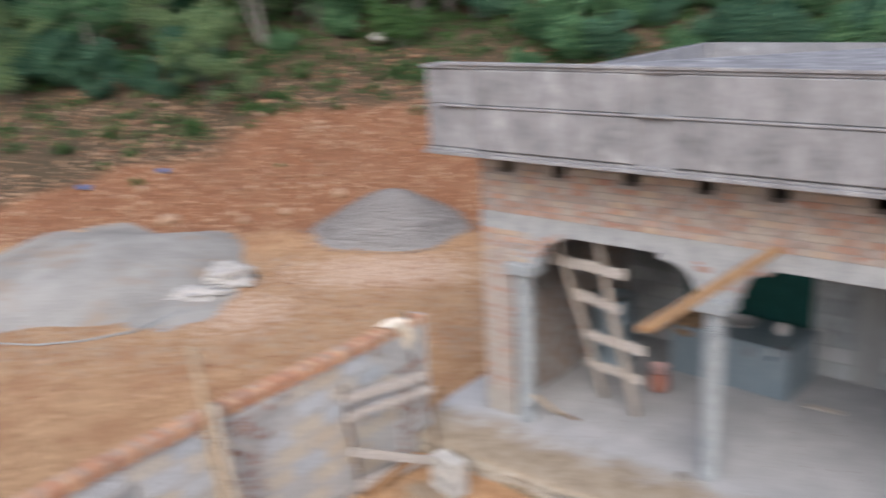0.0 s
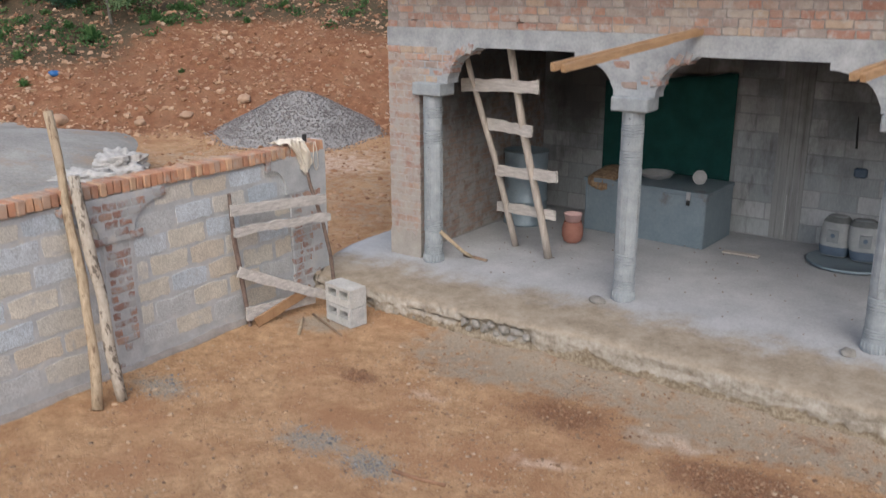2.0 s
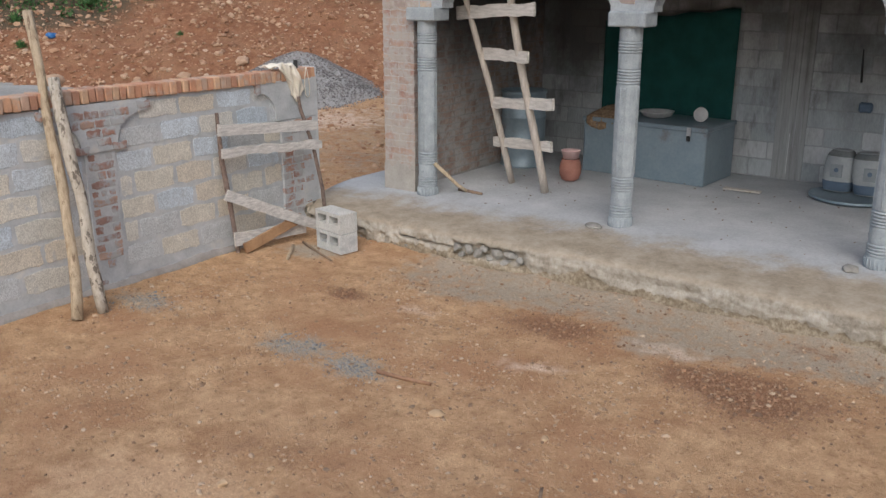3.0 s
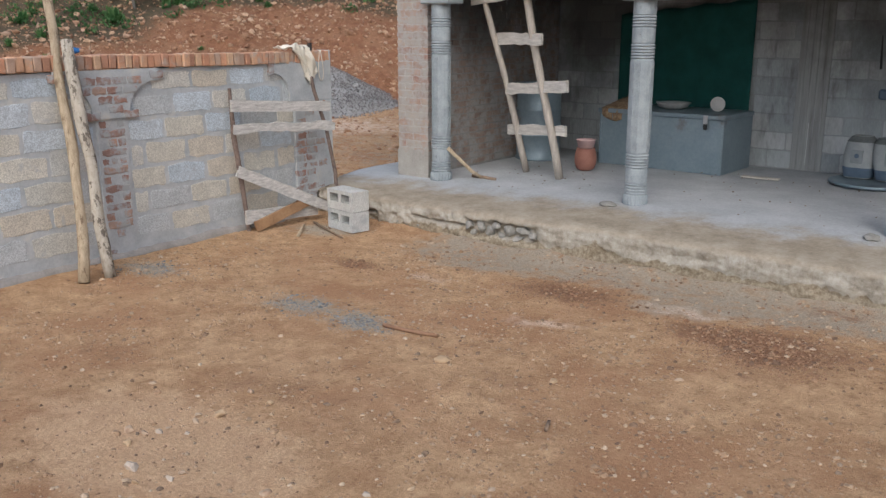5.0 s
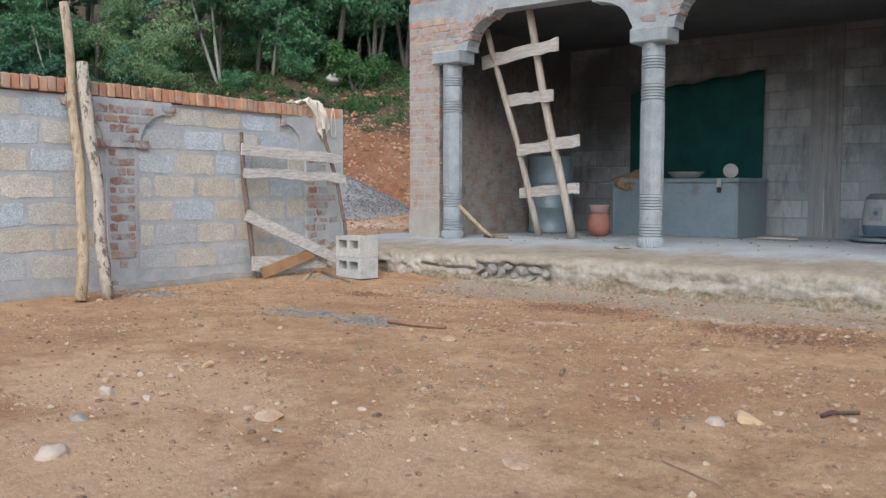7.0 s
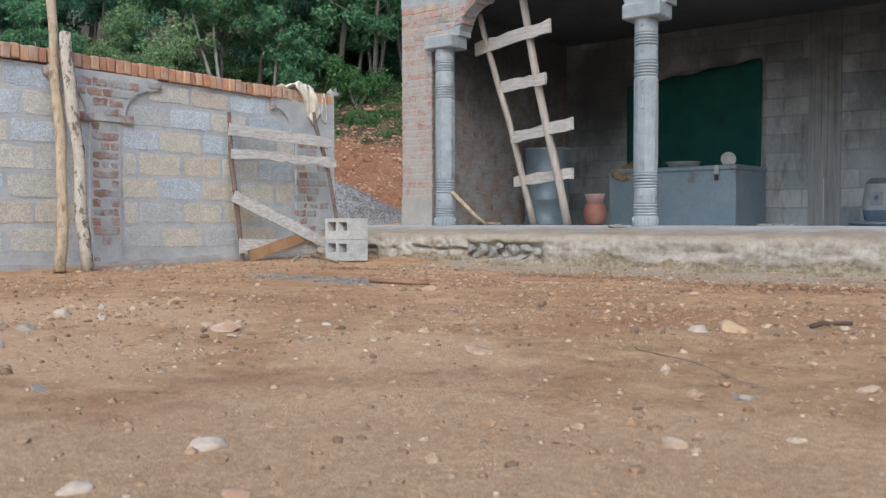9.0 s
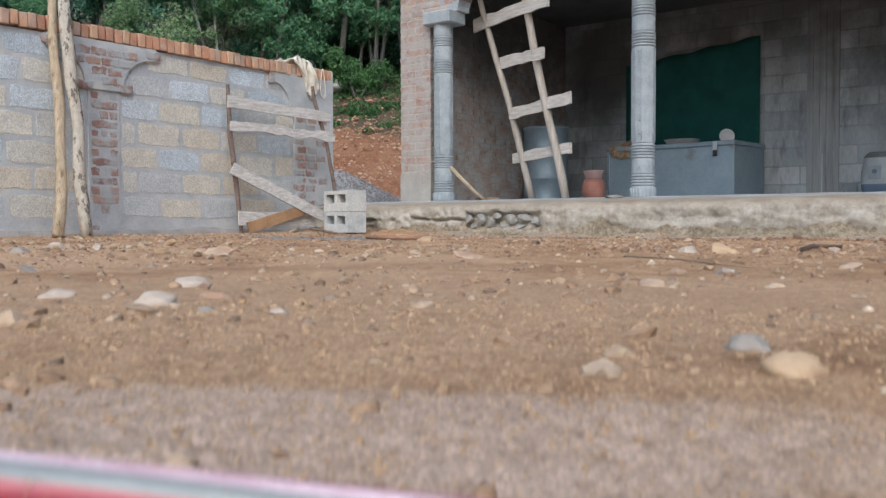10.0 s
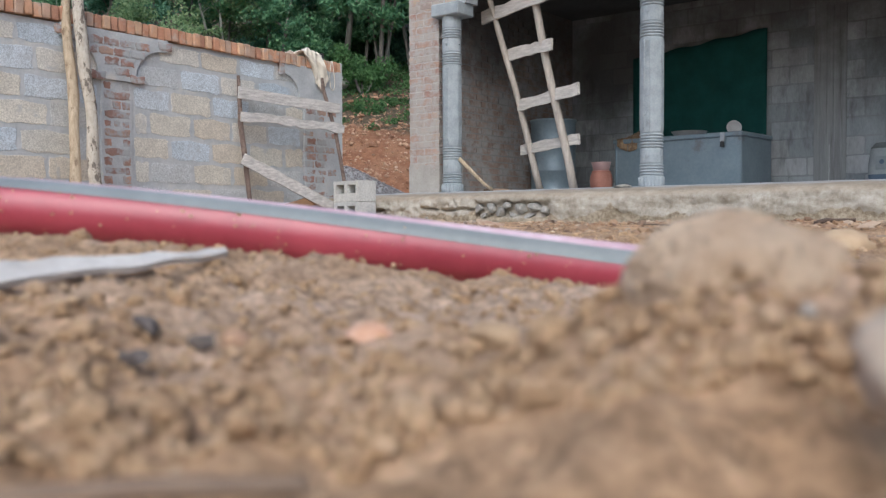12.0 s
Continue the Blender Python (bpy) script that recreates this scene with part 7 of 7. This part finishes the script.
# ---- bricks and blocks ----
def lay_blocks():
    """Blocks of the boundary wall, course by course."""
    rng = random.Random(5)
    kinds = {"b": M_BLOCK_BLUE, "t": M_BLOCK_TAN, "g": M_BLOCK_GREY}
    full = {k: [face_mesh("block", 0.390, 0.166, 0.16, m, s, "y", 0.0015, 0.012, 0.005) for s in range(6)] for k, m in kinds.items()}
    # for each course: a joint beyond the pilaster and one before it, and the colours outwards from the pilaster
    courses = [(-2.72, -4.03, "gtgtg", "gtgbt"), (-2.93, -3.82, "tgttg", "ttgtb"), (-2.73, -4.04, "tbtttg", "gtbgt"), (-2.93, -3.805, "ttttbg", "gtbtt"),
               (-2.72, -4.005, "btbgtg", "bbtbt"), (-2.62, -3.91, "gbtbg", "ttbtb"), (-2.41, -3.62, "gttbg", "bbtbt")]
    for row, (j0, j1, beyond, before) in enumerate(courses):
        z, tall = (0.23 + COURSE * row, 1.0) if row < 6 else (1.447, 0.80)
        for joint, lo, hi, cols, way in ((j0, -3.08, -1.17, beyond, 1), (j1, WALL_FAR + 0.3, -3.38, before, -1)):
            first = joint - 0.43 * math.ceil((joint - lo) / 0.43)
            spans = [(max(first + 0.43 * k, lo), min(first + 0.43 * (k + 1), hi)) for k in range(24) if first + 0.43 * k < hi - 0.06]
            spans = [q for q in spans if q[1] - q[0] > 0.09][::way]
            for k, (y0, y1) in enumerate(spans):
                kind = cols[k] if k < len(cols) else rng.choice("bbttg")
                # one block is missing, leaving a dark hole
                if row == 5 and y0 < -4.5 < y1:
                    continue
                wide = (y1 - y0 - 0.036 + rng.uniform(-0.012, 0.006)) / 0.390
                piece("block", rng.choice(full[kind]), pose(WALL_X - 0.0832 + rng.uniform(-0.0008, 0.0008), (y0 + y1) / 2 + rng.uniform(-0.006, 0.006), z + rng.uniform(-0.006, 0.006), rng.uniform(-1.0, 1.0), 0, 0)
                      @ Matrix.Diagonal((1, wide, tall * rng.uniform(0.95, 1.04), 1)), WALL)
    # coping of bricks set on edge
    cop = [brick_mesh("coping_brick", (0.20, 0.062, 0.108), M_COPING, 0.006, s, 0.004) for s in range(4)]
    y = WALL_END - 0.03
    while y > WALL_FAR:
        piece("coping_brick", rng.choice(cop), pose(WALL_X - 0.07 + rng.uniform(-0.012, 0.012), y, 1.612 + 0.010 * math.sin(y * 1.3) + rng.uniform(-0.005, 0.005), rng.uniform(-3, 3), 0, rng.uniform(-2, 2)), WALL)
        y -= 0.071
    # bricks showing in the pilaster and post
    pb = [face_mesh("pilaster_brick", 0.128, 0.060, 0.05, M_BRICK_OLD, s, "y", 0.003, 0.008) for s in range(5)]
    ps = [face_mesh("pilaster_brick", 0.225, 0.060, 0.05, M_BRICK_OLD, s, "y", 0.003, 0.009) for s in range(3)]
    pe = [face_mesh("pilaster_brick", 0.070, 0.062, 0.05, M_BRICK_OLD, s, "y", 0.003, 0.006) for s in range(3)]
    for row in range(15):
        z = 0.06 + 0.076 * row
        deep = WALL_X - 0.0175 + rng.uniform(-0.003, 0.003)
        if row % 2:
            if rng.random() < 0.85:
                piece("pilaster_brick", rng.choice(ps), pose(deep, -3.23, z), WALL)
        else:
            for k in range(3):
                if rng.random() < 0.75:
                    piece("pilaster_brick", rng.choice(pe), pose(deep, -3.315 + 0.083 * k, z), WALL)
        for k in range(3):
            if rng.random() < (0.8 if k < 2 else 0.5):
                piece("pilaster_brick", rng.choice(pb), pose(WALL_X - 0.007 + rng.uniform(-0.003, 0.003), -1.09 + 0.145 * k - 0.03 * (row % 2), z, 0, 0, 0), WALL)
    for y, z in ((-2.78, 1.505), (-3.68, 1.505), (-3.05, 1.195), (-1.47, 1.505), (-3.40, 1.195)):
        piece("pilaster_brick", pb[0], pose(WALL_X + 0.004, y, z, 90 if abs(y + 1.47) < 0.01 else 0, 0, 0), WALL)
    for row in range(4):
        for k in range(-1, 3 + row // 2):
            y = -3.33 + 0.142 * k + 0.05 * (row % 2)
            if abs(y + 3.23) < 0.13 + 0.06 * row and rng.random() < 0.85:
                piece("pilaster_brick", rng.choice(pb), pose(WALL_X + 0.0018 + rng.uniform(-0.0015, 0.002), y, 1.245 + 0.076 * row, 0, 0, 0), WALL)


lay_blocks()


def lay_facade():
    rng = random.Random(9)
    lens = (0.21, 0.13, 0.11)
    meshes = {L: [face_mesh("brick", L - 0.012, 0.063, 0.06, M_BRICK, s, "x", 0.003, 0.005, 0.005) for s in range(4)] for L in lens}
    row = 0
    z = 2.826
    while z < 3.45:
        x = -0.46 - (0.06 if row % 2 else 0)
        while x < 5.6:
            L = rng.choice(lens)
            xc = x + L / 2
            hole = (3.25 < z < 3.41 and any(abs(xc - v) < 0.095 + L / 2 - 0.03 for v in VENTS)) or (2.83 < z < 2.89 and (abs(xc + 0.11) < 0.06 or abs(xc - 1.126) < 0.06))
            if not hole and xc - L / 2 > -0.50:
                piece("brick", rng.choice(meshes[L]), pose(xc, 0.034 + rng.uniform(-0.004, 0.003), z + rng.uniform(-0.003, 0.003), 0, rng.uniform(-0.8, 0.8), 0), BAND)
            x += L
        z += 0.072
        row += 1
    # corner pier, brick by brick
    pm = [face_mesh("brick", 0.196, 0.065, 0.10, M_BRICK_PIER, s, "x", 0.0015, 0.009, 0.006) for s in range(4)]
    ph = [face_mesh("brick", 0.092, 0.065, 0.10, M_BRICK_PIER, s, "x", 0.0015, 0.009, 0.006) for s in range(2)]
    pside = [brick_mesh("brick", (0.05, 0.22, 0.067), M_BRICK_PIER, 0.006, s, 0.005) for s in range(2)]
    row, z = 0, 0.52
    while z < 2.60:
        if row % 2:
            for xc in (-0.362, -0.155):
                piece("brick", rng.choice(pm), pose(xc, 0.0492 + rng.uniform(-0.002, 0.0012), z, 0, rng.uniform(-0.8, 0.8), 0), PIER)
        else:
            piece("brick", rng.choice(ph), pose(-0.41, 0.0485, z), PIER)
            piece("brick", rng.choice(pm), pose(-0.258, 0.0492 + rng.uniform(-0.002, 0.0012), z), PIER)
            piece("brick", rng.choice(ph), pose(-0.105, 0.0485, z), PIER)
        piece("brick", rng.choice(pside), pose(-0.08, 0.22 + 0.05 * (row % 2), z), PIER)
        z += 0.0755
        row += 1
    # bricks showing in the spandrels over the columns
    sp = [brick_mesh("brick", (0.15, 0.05, 0.064), M_BRICK, 0.005, s, 0.005) for s in range(3)]
    for row in range(5):
        z = 2.275 + 0.0725 * row
        x = -0.385 + (0.06 if row % 2 else 0.0)
        while x < COL_X[0] + 0.20 + 0.05 * row - 0.10:
            if z < 2.60 and not (x > -0.15 and z < 2.26):
                piece("brick", rng.choice(sp), pose(x, 0.0205 + rng.uniform(-0.003, 0.003), z, 0, rng.uniform(-1, 1), 0), BAND)
            x += 0.162
    for x0 in COL_X[1:4]:
        for k in range(7):
            if rng.random() < 0.7:
                piece("brick", rng.choice(sp), pose(x0 + rng.uniform(-0.16, 0.14), 0.0235, 2.29 + 0.045 * k, 0, rng.uniform(-2, 2), 0), BAND)
    # voussoirs along the left haunch of each arch
    vm = [brick_mesh("brick", (0.055, 0.20, 0.10), M_BRICK_OLD, 0.006, s, 0.004) for s in range(2)]
    for x0 in COL_X[:3]:
        a = x0 + 0.22
        for k in range(6):
            an = math.pi / 2 * (k + 0.6) / 6.2
            piece("brick", rng.choice(vm), pose(a + 0.33 * (1 - math.cos(an)) - 0.03, 0.088, 2.30 + 0.27 * math.sin(an) + 0.03, 0, -math.degrees(an) * 0.9 + 90, 0), BAND)


lay_facade()


def lay_inner():
    rng = random.Random(14)
    full = [face_mesh("block", 0.388, 0.194, 0.06, M_BLOCK_IN, s, "x", 0.003, 0.004, 0.006) for s in range(4)]
    for row in range(13):
        z = FLOOR + 0.08 + 0.207 * row
        if z > 2.9:
            break
        x = -0.21 + (0.2 if row % 2 else 0.0)
        while x < 5.6:
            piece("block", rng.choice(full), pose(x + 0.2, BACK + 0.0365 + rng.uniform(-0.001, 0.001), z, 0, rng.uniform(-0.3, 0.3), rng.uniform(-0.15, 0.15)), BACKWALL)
            x += 0.4
    # brick inner face of the side wall, joined
    bm = bmesh.new()
    for row in range(35):
        z = FLOOR + 0.04 + 0.0755 * row
        if z > 2.93:
            break
        y = 0.42 + (0.1 if row % 2 else 0.0)
        while y < BACK - 0.05:
            box(bm, (-0.25, y + 0.008, z - 0.03), (-0.2 + rng.uniform(-0.004, 0.004), min(y + 0.212, BACK - 0.02), z + 0.03))
            y += 0.22
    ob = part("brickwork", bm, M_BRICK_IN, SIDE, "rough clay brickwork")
    ob["kind"] = "stuff"


lay_inner()
